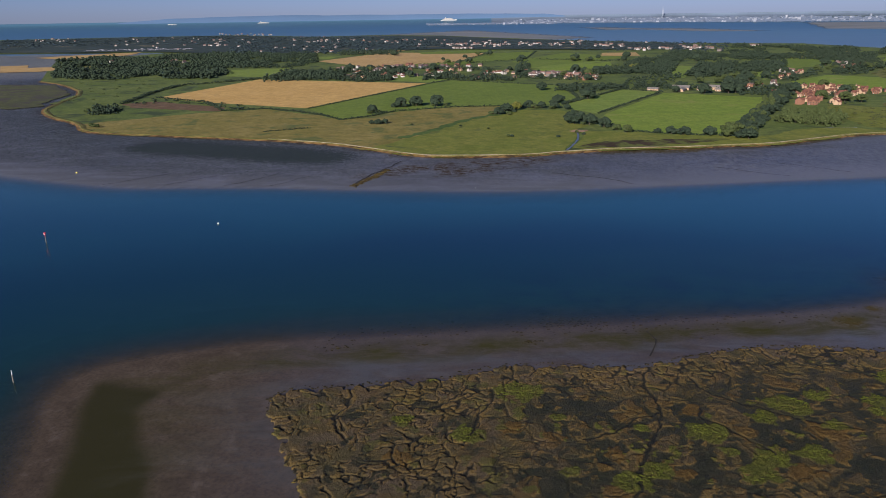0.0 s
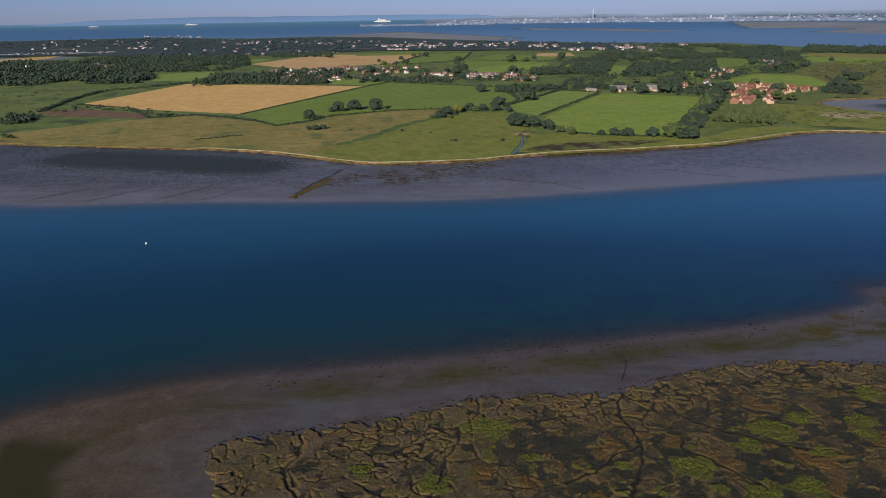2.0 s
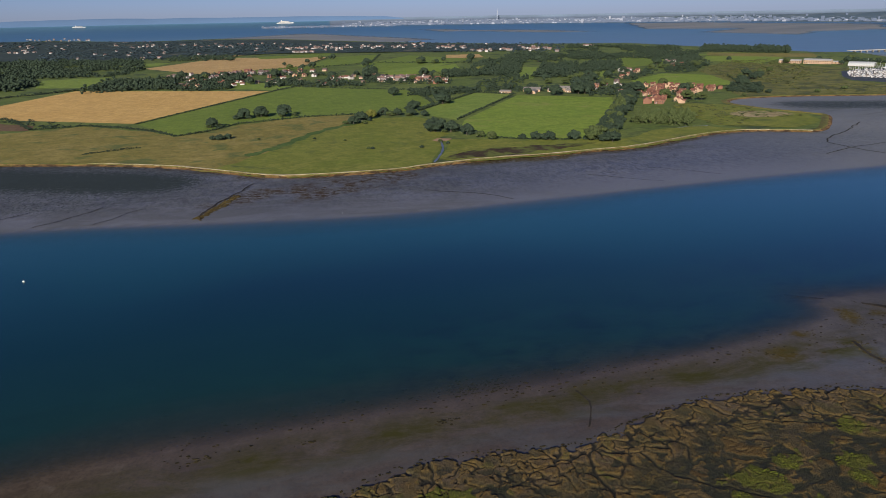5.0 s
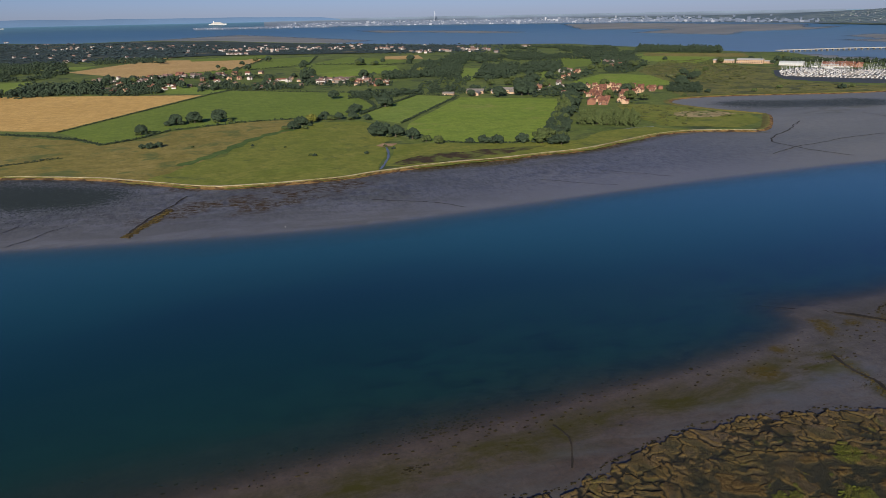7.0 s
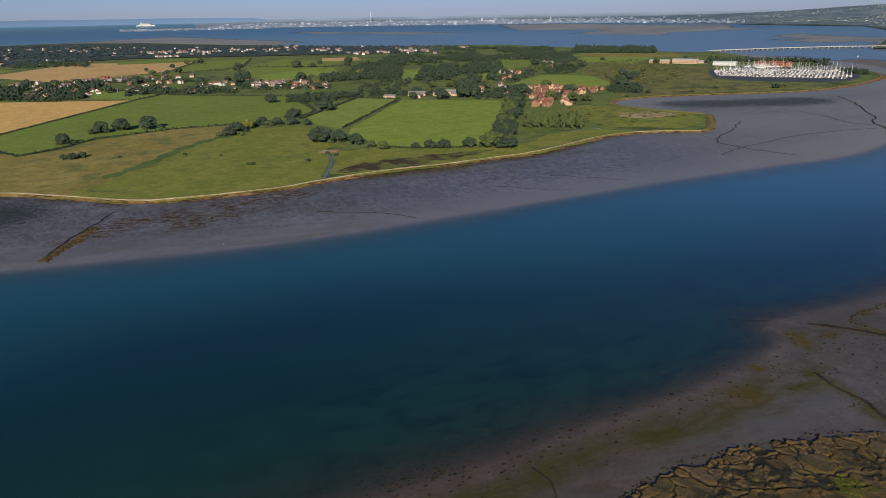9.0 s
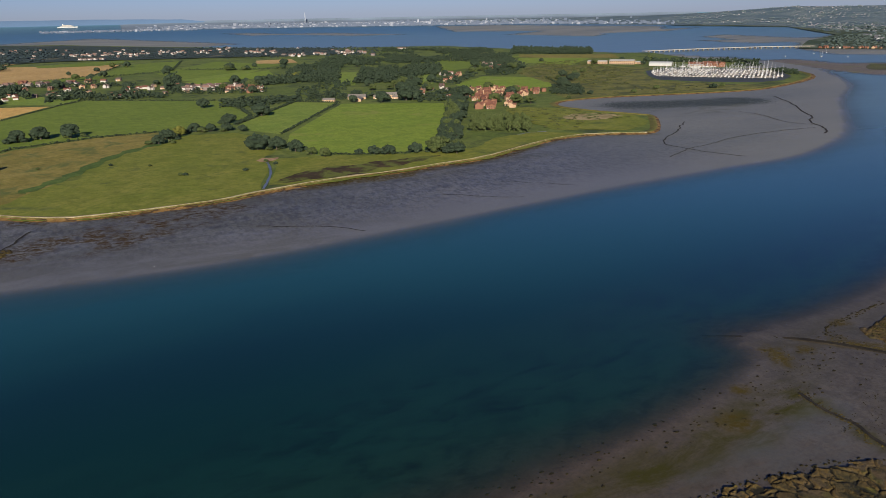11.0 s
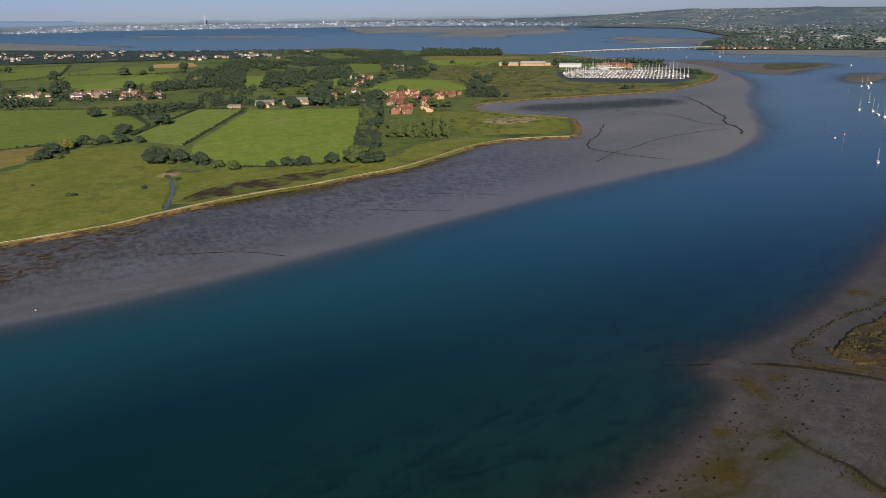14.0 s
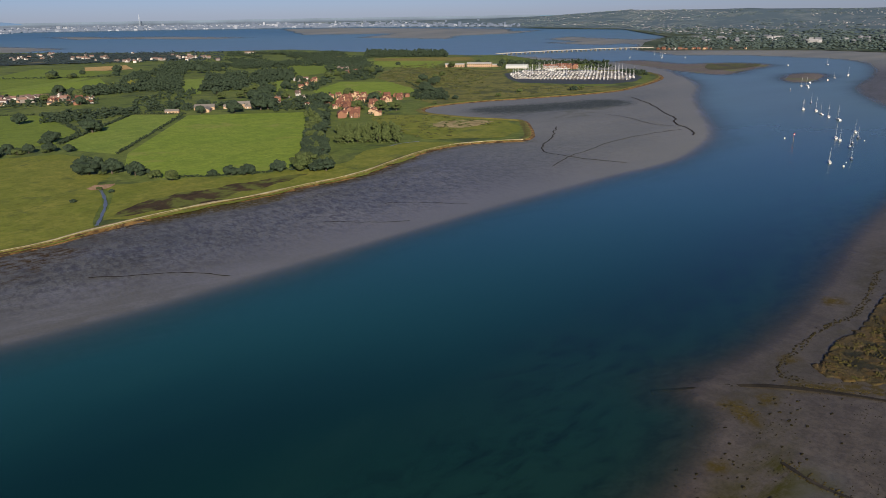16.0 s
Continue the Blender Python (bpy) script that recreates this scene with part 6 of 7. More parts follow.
settle_houses(MIXED, [(-214, 1616), (-180, 1545), (-162, 1500), (-142, 1465), (-131, 1491), (-121, 1496), (-186, 1394), (-158, 1358), (-202, 1394), (-62, 1516), (-25, 1505), (-7, 1543), (21, 1499), (58, 1487), (79, 1378), (106, 1430), (88, 1329), (40, 1499),
                      (-100, 1420), (-80, 1540), (0, 1470), (120, 1400), (-140, 1330), (60, 1330)], 55)
settle_houses(BARN, [(345, 1050), (379, 1060), (401, 1042), (420, 1048), (310, 1068)], 56, -30, 4)
rv = random.Random(77)
VILLAGE = []
while len(VILLAGE) < 30:
    x, y = rv.uniform(100, 1000), rv.uniform(2050, 3100)
    if inside([(115, 2506), (151, 3153), (521, 3039), (992, 2556), (794, 2069), (459, 2249)], np.array([x]), np.array([y]))[0]:
        VILLAGE.append((x, y))
while len(VILLAGE) < 100:
    x, y = rv.uniform(-2300, 150), rv.uniform(2250, 4400)
    if inside([(-638, 2216), (-2300, 4300), (-680, 4129), (151, 3153), (115, 2506)], np.array([x]), np.array([y]))[0]:
        VILLAGE.append((x, y))
SIMPLE = [house(10, 7, 3.6, 2.6, M_WHITE, M_TILE, "white house with a red roof among far trees", 0, 2, False, chimney=False), house(9, 7, 3.6, 2.6, M_CREAM, M_SLATE, "cream house with a brown roof among far trees", 0, 2, False, chimney=False)]
CLUSTERS = [  # rows of houses: one end, the other, the depth of the row, how many
    ((518, 2522), (614, 2488), (29, 131), 16),
    ((583, 2255), (630, 2240), (18, 69), 8),
    ((668, 2265), (706, 2253), (21, 70), 8),
    ((737, 2280), (825, 2251), (30, 88), 18),
    ((984, 2356), (1015, 2345), (15, 37), 4),
    ((-18, 2814), (259, 2712), (7, 160), 26),
    ((39, 2470), (113, 2446), (0, 24), 10),
    ((-2329, 4303), (-2042, 4179), (-270, 530), 12),
    ((-1511, 5043), (-1079, 4805), (-136, 526), 14),
    ((-965, 3050), (-862, 3013), (-27, 93), 8),
    ((259, 2712), (498, 2623), (21, 149), 16),
    ((-670, 3437), (-44, 3178), (-32, 314), 22),
    ((-216, 1581), (-94, 1556), (-8, 87), 12),
    ((-878, 1959), (-651, 1906), (-51, 133), 8),
    ((-97, 1607), (24, 1581), (-1, 71), 10),
    ((167, 1361), (258, 1344), (7, 51), 16),
    ((808, 1531), (870, 1517), (26, 48), 8),
    ((623, 1353), (651, 1348), (11, 25), 5)]


def village(name, places, seed, label):
    """Many small far houses joined: walls, a pitched roof each."""
    r = random.Random(seed)
    V, F, roof = [], [], []
    for x, y in places:
        x, y = spot(x, y)
        w, d, h, up = r.uniform(3.4, 5.6), r.uniform(2.6, 3.6), r.uniform(2.6, 4.2), r.uniform(1.8, 2.6)
        a, o = radians(r.choice((-30, 60)) + r.uniform(-25, 25)), len(V)
        for px, py, pz in ((-w, -d, -1), (w, -d, -1), (w, d, -1), (-w, d, -1), (-w, -d, h), (w, -d, h), (w, d, h), (-w, d, h), (-w, 0, h + up), (w, 0, h + up),
                           (-w - 0.4, -d - 0.4, h - 0.1), (w + 0.4, -d - 0.4, h - 0.1), (w + 0.4, d + 0.4, h - 0.1), (-w - 0.4, d + 0.4, h - 0.1), (-w - 0.4, 0, h + up + 0.2), (w + 0.4, 0, h + up + 0.2)):
            V.append([float(c) for c in far(x + px * math.cos(a) - py * math.sin(a), y + px * math.sin(a) + py * math.cos(a), LAND_Z + 1.4 + pz)])
        F += [tuple(o + i for i in q) for q in ((0, 1, 5, 4), (2, 3, 7, 6), (1, 2, 6, 9, 5), (3, 0, 4, 8, 7), (10, 11, 15, 14), (12, 13, 14, 15))]
        roof += [0, 0, 0, 0, 1, 1]
    ob = obj(name, V, F, M_FARWALL, label=label, category="houses", kind="stuff")
    ob.data.materials.append(M_FARROOF)
    ob.data.polygons.foreach_set("material_index", roof)


def by_island(name, a, b):
    k = Nodes(name)
    return k.done(k.mix(k.ramp(k.island(), [(0.3, 0.0), (0.9, 1.0)]), a, b), 0.9)


M_FARWALL = by_island("far_house_walls", (0.15, 0.125, 0.105), (0.42, 0.385, 0.34))
M_FARROOF = by_island("far_house_roofs", (0.10, 0.065, 0.055), (0.20, 0.11, 0.08))
rc2 = random.Random(63)
ROWS_OF_HOUSES = [(ax + (bx - ax) * u + cx * w, ay + (by - ay) * u + cy * w) for (ax, ay), (bx, by), (cx, cy), n in CLUSTERS for u, w in [(rc2.random(), rc2.uniform(-0.6, 0.6)) for _ in range(round(1.3 * n))]]
village("far_village", ROWS_OF_HOUSES + VILLAGE, 64, "pale houses with brown roofs among far trees")
GARDENS = []
while len(GARDENS) < 64:
    x, y = rv.uniform(-220, 290), rv.uniform(1240, 1610)
    if any(inside(q, np.array([x]), np.array([y]))[0] for q in ([(-221, 1473), (-202, 1342), (-116, 1289), (-50, 1366), (-54, 1575), (-150, 1612)], [(-76, 1413), (38, 1451), (153, 1463), (126, 1266), (23, 1302)], [(135, 1320), (161, 1445), (280, 1391), (281, 1292), (263, 1238)])):
        GARDENS.append((x, y))
settle_houses(SIMPLE, GARDENS, 58)
for i, ob in enumerate(RED + MIXED + SIMPLE):                    # the first of each kind has a place of its own
    px, py = spot(-120 + 26 * i, 1600 + 13 * (i % 3))
    ob.matrix_world = Matrix.Translation((px, py, LAND_Z)) @ pose(0, 0, 0, 0, 0, -30)
for ob, (x, y) in zip(BARN, [(352, 1072), (398, 1062)]):
    px, py = spot(x, y)
    ob.matrix_world = Matrix.Translation((px, py, LAND_Z)) @ pose(0, 0, 0, 0, 0, -28)
px, py = spot(1066, 1362)
LONG.matrix_world = Matrix.Translation((px, py, LAND_Z)) @ pose(0, 0, 0, 0, 0, -52) @ Matrix.Diagonal((1.5, 1.3, 1.25, 1))
for x, y, s in [(1030, 1400, 0.8), (1048, 1418, 0.6), (1092, 1345, 0.6)]:
    px, py = spot(x, y)
    copy_thing(LONG, Matrix.Translation((px, py, LAND_Z)) @ pose(0, 0, 0, 0, 0, -50) @ Matrix.Diagonal((s, s, s, 1)))

# ---------------------------------------------------------------- boats
M_HULL = plain("white_gelcoat", (0.64, 0.62, 0.57), 0.35, 0, 0.2, 1.0)
M_NAVY = plain("navy_gelcoat", (0.03, 0.05, 0.11), 0.35, 0, 0.2, 1.0)
M_DECK = plain("cream_deck", (0.62, 0.58, 0.50), 0.7)
M_MAST = plain("anodised_mast", (0.62, 0.62, 0.62), 0.4, 0.6)
M_COVER = plain("sail_cover", (0.10, 0.14, 0.25), 0.9)
M_COVER2 = plain("white_sail_cover", (0.48, 0.45, 0.40), 0.9)


def hull_mesh(length, beam, free):
    bm = bmesh.new()
    rings = []
    for i in range(11):
        u = i / 10
        half = beam / 2 * (0.78 + 0.22 * math.sin(math.pi * min(1, u * 1.3))) * (1 - max(0, (u - 0.45) / 0.55) ** 2.2)
        half = max(half, 0.03)
        x = -length / 2 + length * u
        z = free * (0.92 + 0.35 * u * u)
        ring = [(x, -half, z), (x, -half * 0.86, z * 0.35), (x, -half * 0.45, -0.35), (x, half * 0.45, -0.35), (x, half * 0.86, z * 0.35), (x, half, z)]
        rings.append([bm.verts.new(p) for p in ring])
    for a, b in zip(rings, rings[1:]):
        for j in range(5):
            bm.faces.new((a[j], b[j], b[j + 1], a[j + 1]))
        bm.faces.new((a[5], b[5], b[0], a[0]))
    bm.faces.new(rings[0])
    return bm


def yacht(length, mast, hull_mat, cover_mat, label):
    top = empty("yacht", label, "boat", "moored yachts")
    beam, free = length * 0.32, length * 0.11
    part("hull", hull_mesh(length, beam, free), hull_mat, top)
    bm = bmesh.new()
    box(bm, -length * 0.10, -beam * 0.26, free, length * 0.20, beam * 0.26, free + 0.55)
    for v in bm.verts:
        if v.co.z > free + 0.3:
            v.co.y *= 0.8
            v.co.x = v.co.x * 0.92 + 0.1
    part("cabin", bm, M_DECK, top)
    bm = bmesh.new()
    box(bm, -length * 0.40, -beam * 0.25, free + 0.02, -length * 0.12, beam * 0.25, free + 0.12)
    part("cockpit", bm, M_DARKGLASS, top)
    bm = bmesh.new()
    limb(bm, (length * 0.10, 0, free), (length * 0.10, 0, free + mast), 0.13, 0.09, 6)
    part("mast", bm, M_MAST, top)
    bm = bmesh.new()
    limb(bm, (length * 0.09, 0, free + 1.5), (-length * 0.30, 0, free + 1.45), 0.24, 0.18, 6)
    part("sail_cover", bm, cover_mat, top)
    bm = bmesh.new()
    limb(bm, (length * 0.48, 0, free * 1.2), (length * 0.10, 0, free + mast * 0.97), 0.07, 0.04, 4)
    part("furled_sail", bm, M_COVER2, top)
    bm = bmesh.new()
    limb(bm, (length * 0.10, -beam * 0.4, free + mast * 0.55), (length * 0.10, beam * 0.4, free + mast * 0.55), 0.05, 0.05, 4)
    part("spreader", bm, M_MAST, top)
    return top


YACHTS = [yacht(10.5, 13.5, M_HULL, M_COVER, "white sailing yacht with a furled sail"), yacht(9.0, 12.0, M_HULL, M_COVER2, "white sailing yacht with a furled sail"),
          yacht(12.0, 15.5, M_HULL, M_COVER, "large white sailing yacht with a furled sail"), yacht(9.5, 12.5, M_NAVY, M_COVER2, "navy-hulled sailing yacht with a furled sail")]


def motor_boat(length, label):
    top = empty("motor_boat", label, "boat", "motor boats")
    beam, free = length * 0.34, length * 0.12
    part("hull", hull_mesh(length, beam, free), M_HULL, top)
    bm = bmesh.new()
    box(bm, -length * 0.2, -beam * 0.34, free, length * 0.16, beam * 0.34, free + 1.5)
    for v in bm.verts:
        if v.co.z > free + 1:
            v.co.x *= 0.8
            v.co.y *= 0.85
    part("wheelhouse", bm, M_HULL, top)
    bm = bmesh.new()
    box(bm, -length * 0.165, -beam * 0.31, free + 0.75, length * 0.155, beam * 0.31, free + 1.25)
    part("window_band", bm, M_DARKGLASS, top)
    return top


MOTOR = motor_boat(8.0, "small white motor boat")


def moor(kind, x, y, z, turn, s=1.0):
    return copy_thing(kind, Matrix.Translation((x, y, z)) @ pose(0, 0, 0, 0, 0, turn) @ Matrix.Diagonal((s, s, s, 1)))


rb = random.Random(4)
for i, (x, y) in enumerate([(566, 408), (591, 403), (692, 440), (722, 455), (790, 500), (804, 516), (820, 531), (843, 547), (845, 562), (852, 566), (910, 584), (1100, 688), (1108, 684), (659, 431), (640, 425), (668, 445), (1548, 853), (676, 452)]):
    moor(YACHTS[rb.randrange(4)], x, y, 0.05, 38 + rb.uniform(-14, 14), rb.uniform(0.7, 0.9))
for x, y in [(1150, 700), (1210, 700), (1260, 712), (1314, 714), (1330, 720), (1080, 668), (1480, 900), (1560, 1250), (1610, 1290), (1640, 1330), (1500, 1300), (1700, 1340), (1580, 1200)]:
    moor(MOTOR if rb.random() < 0.5 else YACHTS[rb.randrange(4)], x, y, 0.05, 38 + rb.uniform(-15, 15), rb.uniform(0.75, 1.0))

# marina: pontoons with berths on both sides
M_DECKING = plain("pontoon_decking", (0.36, 0.31, 0.25), 0.85)
WET_Z = LAND_Z + 0.14
rowdir, across = np.array((0.62, -0.785)), np.array((0.785, 0.62))
berths = 0
for k_row in range(7):
    start = np.array((930.0, 1165.0)) + across * (-58 + 26 * k_row)
    pts = [start + rowdir * d for d in np.arange(-110, 330, 6.2)]
    ok = inside(BASIN, np.array([p[0] for p in pts]), np.array([p[1] for p in pts])) & (reach(BASIN, np.array([p[0] for p in pts]), np.array([p[1] for p in pts]), True) > 9)
    pts = [p for p, o in zip(pts, ok) if o]
    if len(pts) < 4:
        continue
    a, b = pts[0], pts[-1]
    p0, p1 = spot(*a), spot(*b)
    mid = ((p0[0] + p1[0]) / 2, (p0[1] + p1[1]) / 2)
    top = empty("pontoon", "timber-decked floating pontoon between moored boats", "pontoon", "marina pontoons")
    top.matrix_world = Matrix.Translation((*mid, WET_Z)) @ pose(0, 0, 0, 0, 0, math.degrees(math.atan2(p1[1] - p0[1], p1[0] - p0[0])))
    half = math.hypot(p1[0] - p0[0], p1[1] - p0[1]) / 2
    bm = bmesh.new()
    box(bm, -half, -1.1, 0.0, half, 1.1, 0.55)
    part("deck", bm, M_DECKING, top)
    for s in np.linspace(-half + 2, half - 2, 5):
        bm = bmesh.new()
        limb(bm, (s, 1.3, -0.5), (s, 1.3, 3.4), 0.2, 0.2, 6)
        part("pile", bm, M_SHEET, top)
    for p in pts:
        for side in (-1, 1):
            if rb.random() < 0.68:
                q = spot(*(p + across * side * 6.8))
                kind = YACHTS[rb.randrange(4)] if rb.random() < 0.85 else MOTOR
                moor(kind, q[0], q[1], WET_Z, math.degrees(math.atan2(across[1], across[0])) + (180 if side < 0 else 0) + rb.uniform(-8, 8), rb.choice((0.65, 0.75, 0.85, 0.95, 1.05, 1.15)))
                berths += 1
for i, ob in enumerate(YACHTS + [MOTOR]):
    q = spot(1085 + 7 * i, 1165 + 9 * i)
    ob.matrix_world = Matrix.Translation((*q, LAND_Z + 0.7)) @ pose(0, 0, 0, 0, 0, 40)
for i in range(20):                                              # boats laid up ashore
    q = spot(1075 + rb.uniform(0, 75), 1165 + rb.uniform(0, 55))
    moor(YACHTS[rb.randrange(3)] if rb.random() < 0.6 else MOTOR, q[0], q[1], LAND_Z + 0.7, rb.uniform(0, 360), 0.9)

# marina sheds
M_ROOFWHITE = plain("white_sheeting", (0.40, 0.40, 0.37), 0.6, 0, 0.2)
shed = empty("boat_shed", "white round-roofed boat shed beside the marina", "shed")
q = spot(1094, 1276)
shed.matrix_world = Matrix.Translation((*q, LAND_Z)) @ pose(0, 0, 0, 0, 0, -50)
bm = bmesh.new()
arc = [(math.cos(t) * 13, math.sin(t) * 6 + 2) for t in np.linspace(0, math.pi, 17)]
ra = [bm.verts.new((-22, y, z)) for y, z in arc]
rc = [bm.verts.new((22, y, z)) for y, z in arc]
for i in range(16):
    bm.faces.new((ra[i], ra[i + 1], rc[i + 1], rc[i]))
bm.faces.new(ra[::-1])
bm.faces.new(rc)
part("roof", bm, M_ROOFWHITE, shed)
bm = bmesh.new()
box(bm, -21.8, -12.8, -0.3, 21.8, 12.8, 2.05)
part("wall", bm, M_WHITE, shed)
bm = bmesh.new()
box(bm, 21.9, -5, 0, 22.2, 5, 5.5)
part("door", bm, M_SHEET, shed)
for x, y, s, turn in [(1118, 1205, 0.55, -48), (1150, 1180, 0.5, -48), (1175, 1205, 0.4, 30)]:
    q = spot(x, y)
    copy_thing(LONG, Matrix.Translation((*q, LAND_Z)) @ pose(0, 0, 0, 0, 0, turn) @ Matrix.Diagonal((s, s, s, 1)))
settle_houses(RED[2:], [(1136, 1192), (1146, 1184), (1128, 1204), (1156, 1176), (1118, 1214)], 61, -45, 10, 1.1)

# bridge to the mainland
M_CONCRETE = plain("bridge_concrete", (0.30, 0.27, 0.22), 0.85, 0, 0.25, 0.3)
bridge = empty("road_bridge", "long low concrete road bridge on many piers", "bridge")
BR = resampled([(1385, 1650), (1594, 1632), (1783, 1584), (1890, 1515)], 16)
bv, bf = [], []
for i, (x, y) in enumerate(BR):
    t = BR[min(i + 1, len(BR) - 1)] - BR[max(i - 1, 0)]
    n = np.array((-t[1], t[0])) / np.hypot(*t)
    for off, z in ((-5.5, 4.0), (-5.5, 5.4), (-5.2, 5.4), (-5.2, 4.6), (5.2, 4.6), (5.2, 5.4), (5.5, 5.4), (5.5, 4.0)):
        bv.append([float(c) for c in far(x + n[0] * off, y + n[1] * off, z)])
m = 8
bf = [(i * m + j, i * m + (j + 1) % m, (i + 1) * m + (j + 1) % m, (i + 1) * m + j) for i in range(len(BR) - 1) for j in range(m)]
obj("deck", bv, bf, M_CONCRETE, parent=bridge)
for x, y in BR[1:-1]:
    bm = bmesh.new()
    box(bm, -0.6, -4.4, -5.0, 0.6, 4.4, 0.0)
    pier = part("pier", bm, M_CONCRETE, bridge)
    pier.location = [float(c) for c in far(x, y, 4.1)]
    pier.rotation_euler.z = radians(-12)

# ---------------------------------------------------------------- marks and buoys
M_RED = plain("red_paint", (0.55, 0.03, 0.04), 0.5)
M_TIMBER = plain("weathered_timber", (0.16, 0.13, 0.10), 0.9)
M_BUOY = plain("white_buoy", (0.75, 0.72, 0.6), 0.5)
M_YELLOW = plain("yellow_buoy", (0.60, 0.50, 0.10), 0.5)


def beacon(x, y, height, red, label):
    top = empty("channel_beacon", label, "beacon", "channel marks")
    top.location = (x, y, 0)
    bm = bmesh.new()
    limb(bm, (0, 0, -3.5), (0.1, 0, height * 0.62), 0.28, 0.22, 8)
    part("pile", bm, M_TIMBER, top)
    bm = bmesh.new()
    limb(bm, (0.1, 0, height * 0.6), (0.1, 0, height * 0.95), 0.16, 0.14, 8)
    part("post", bm, M_RED if red else M_HULL, top)
    if red:
        bm = bmesh.new()
        limb(bm, (0.1, 0, height * 0.82), (0.1, 0, height), 0.6, 0.6, 12)
        part("topmark", bm, M_RED, top, "red can topmark")
        bm = bmesh.new()
        limb(bm, (0.1, 0, height * 0.86), (0.1, 0, height * 0.92), 0.66, 0.66, 12)
        part("band", bm, M_HULL, top, "white reflective band")
    return top


beacon(-206, 357, 5.6, True, "red can beacon on a dark timber pile in the channel")
beacon(632, 468, 7.5, True, "red can beacon on a dark timber pile in the channel")
beacon(-138, 206, 4.5, False, "pale withy post leaning in shallow water")
beacon(1010, 660, 6.0, False, "pale channel post in calm water")


def buoy(x, y, size, material, label):
    top = empty("mooring_buoy", label, "buoy", "mooring buoys")
    top.location = (x, y, 0)
    v = ICO_V * (size, size, size * 0.85) + (0, 0, size * 0.35)
    ob = new("float", mesh_of("float", v, [tuple(map(int, f)) for f in ICO_F], material, True))
    ob.parent = top
    bm = bmesh.new()
    limb(bm, (0, 0, size), (0, 0, size * 1.7), size * 0.12, size * 0.1, 6)
    part("ring", bm, M_TIMBER, top)


for x, y, s in [(-126, 389, 0.55), (-275, 534, 0.9), (645, 482, 0.8), (559, 395, 0.8), (575, 400, 0.5), (680, 430, 0.6), (22, 466, 0.32)]:
    buoy(x, y, s, M_BUOY if s < 0.85 else M_YELLOW, "small round white mooring buoy" if s < 0.85 else "yellow mooring buoy on the shallows")

# ---------------------------------------------------------------- far shores
M_NORTH = cover("mainland_country", (0.060, 0.080, 0.050), (0.085, 0.105, 0.065), (0.14, 0.145, 0.09), 0.05, 0.004, patch=(0.03, 0.045, 0.022), patch_scale=0.01, patch_at=0.5)
# Aerial haze is painted into the next three base colours as a blue cast.
M_HILL = cover("hill_country_hazed", (0.095, 0.130, 0.150), (0.115, 0.150, 0.165), (0.18, 0.195, 0.175), 0.02, 0.004, patch=(0.065, 0.095, 0.115), patch_scale=0.008, patch_at=0.47)
M_SHORE = plain("haze_painted_shore", (0.115, 0.150, 0.195), 1.0, 0, 0.3, 0.004)
M_HAZE = plain("haze_painted_hills", (0.070, 0.120, 0.20), 1.0, 0, 0.12, 0.002)


def blocks(name, dark, light, at_least=0.55):
    k = Nodes(name)
    return k.done(k.mix(k.ramp(k.island(), [(at_least, 0.0), (1.0, 1.0)]), dark, light), 0.9)


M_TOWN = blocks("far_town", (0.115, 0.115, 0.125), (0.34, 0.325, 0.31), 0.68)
# Haze over the city is put into its blue-grey block colours.
M_CITY = blocks("far_city_hazed", (0.080, 0.100, 0.140), (0.27, 0.28, 0.31), 0.80)
NORTH = [(1842, 1530), (1848, 1482), (1896, 1408), (1940, 1341), (1993, 1259), (2049, 1173), (2088, 1111), (2069, 942), (2110, 760), (2400, 640), (4200, 500), (4200, 1500), (4600, 3000), (4600, 4200), (3980, 4300), (3848, 3155), (2820, 2111), (2282, 1834)]
nv, nf = fill(NORTH, 120, 2.0)
obj("mainland", nv, nf, M_NORTH, label="low wooded mainland shore", category="land", kind="structure")


def polar_land(name, azimuths, distances, height, material, label, start=None):
    a, d = np.meshgrid(np.radians(azimuths), distances)
    if start is not None:                                         # the near edge follows the coast
        first = start(np.degrees(a))
        d = first * (distances[-1] / first) ** np.linspace(0, 1, len(distances))[:, None]
    x, y = MID[0] + np.sin(a) * d, MID[1] + np.cos(a) * d
    X, Y, Z = far(x, y, height(np.degrees(a), d, x, y))
    n, m = len(azimuths), len(distances)
    f = [(i * n + j, i * n + j + 1, (i + 1) * n + j + 1, (i + 1) * n + j) for i in range(m - 1) for j in range(n - 1)]
    return obj(name, np.stack([X.ravel(), Y.ravel(), Z.ravel()], 1), f, material, label=label, category="hills", kind="structure", smooth=True)


def COAST_N(a):
    return np.interp(a, [26, 35, 43, 51, 54, 60, 95], [9000, 7000, 5900, 5000, 3700, 2700, 2300])


def COAST_CITY(a):
    return np.interp(a, [2, 4, 10, 18, 25, 31, 36, 46], [9000, 7900, 8000, 7800, 7400, 7200, 6800, 5900])


def ridge(a, d, x, y):
    top = np.interp(a, [27, 36, 42, 46, 49, 52, 55, 60, 66, 72, 95], [4, 8, 22, 50, 85, 118, 108, 112, 96, 100, 95])
    top = top + 16 * (fbm(a * 0.6, d * 0.0004, 400, 4) - 0.5)
    start = np.interp(a, [27, 38, 48, 55, 70, 95], [9000, 7000, 5400, 4300, 3600, 3000])
    return 2 + top * blend(d, start, start + 3600) - 2.3 * (d < COAST_N(a) + 1)


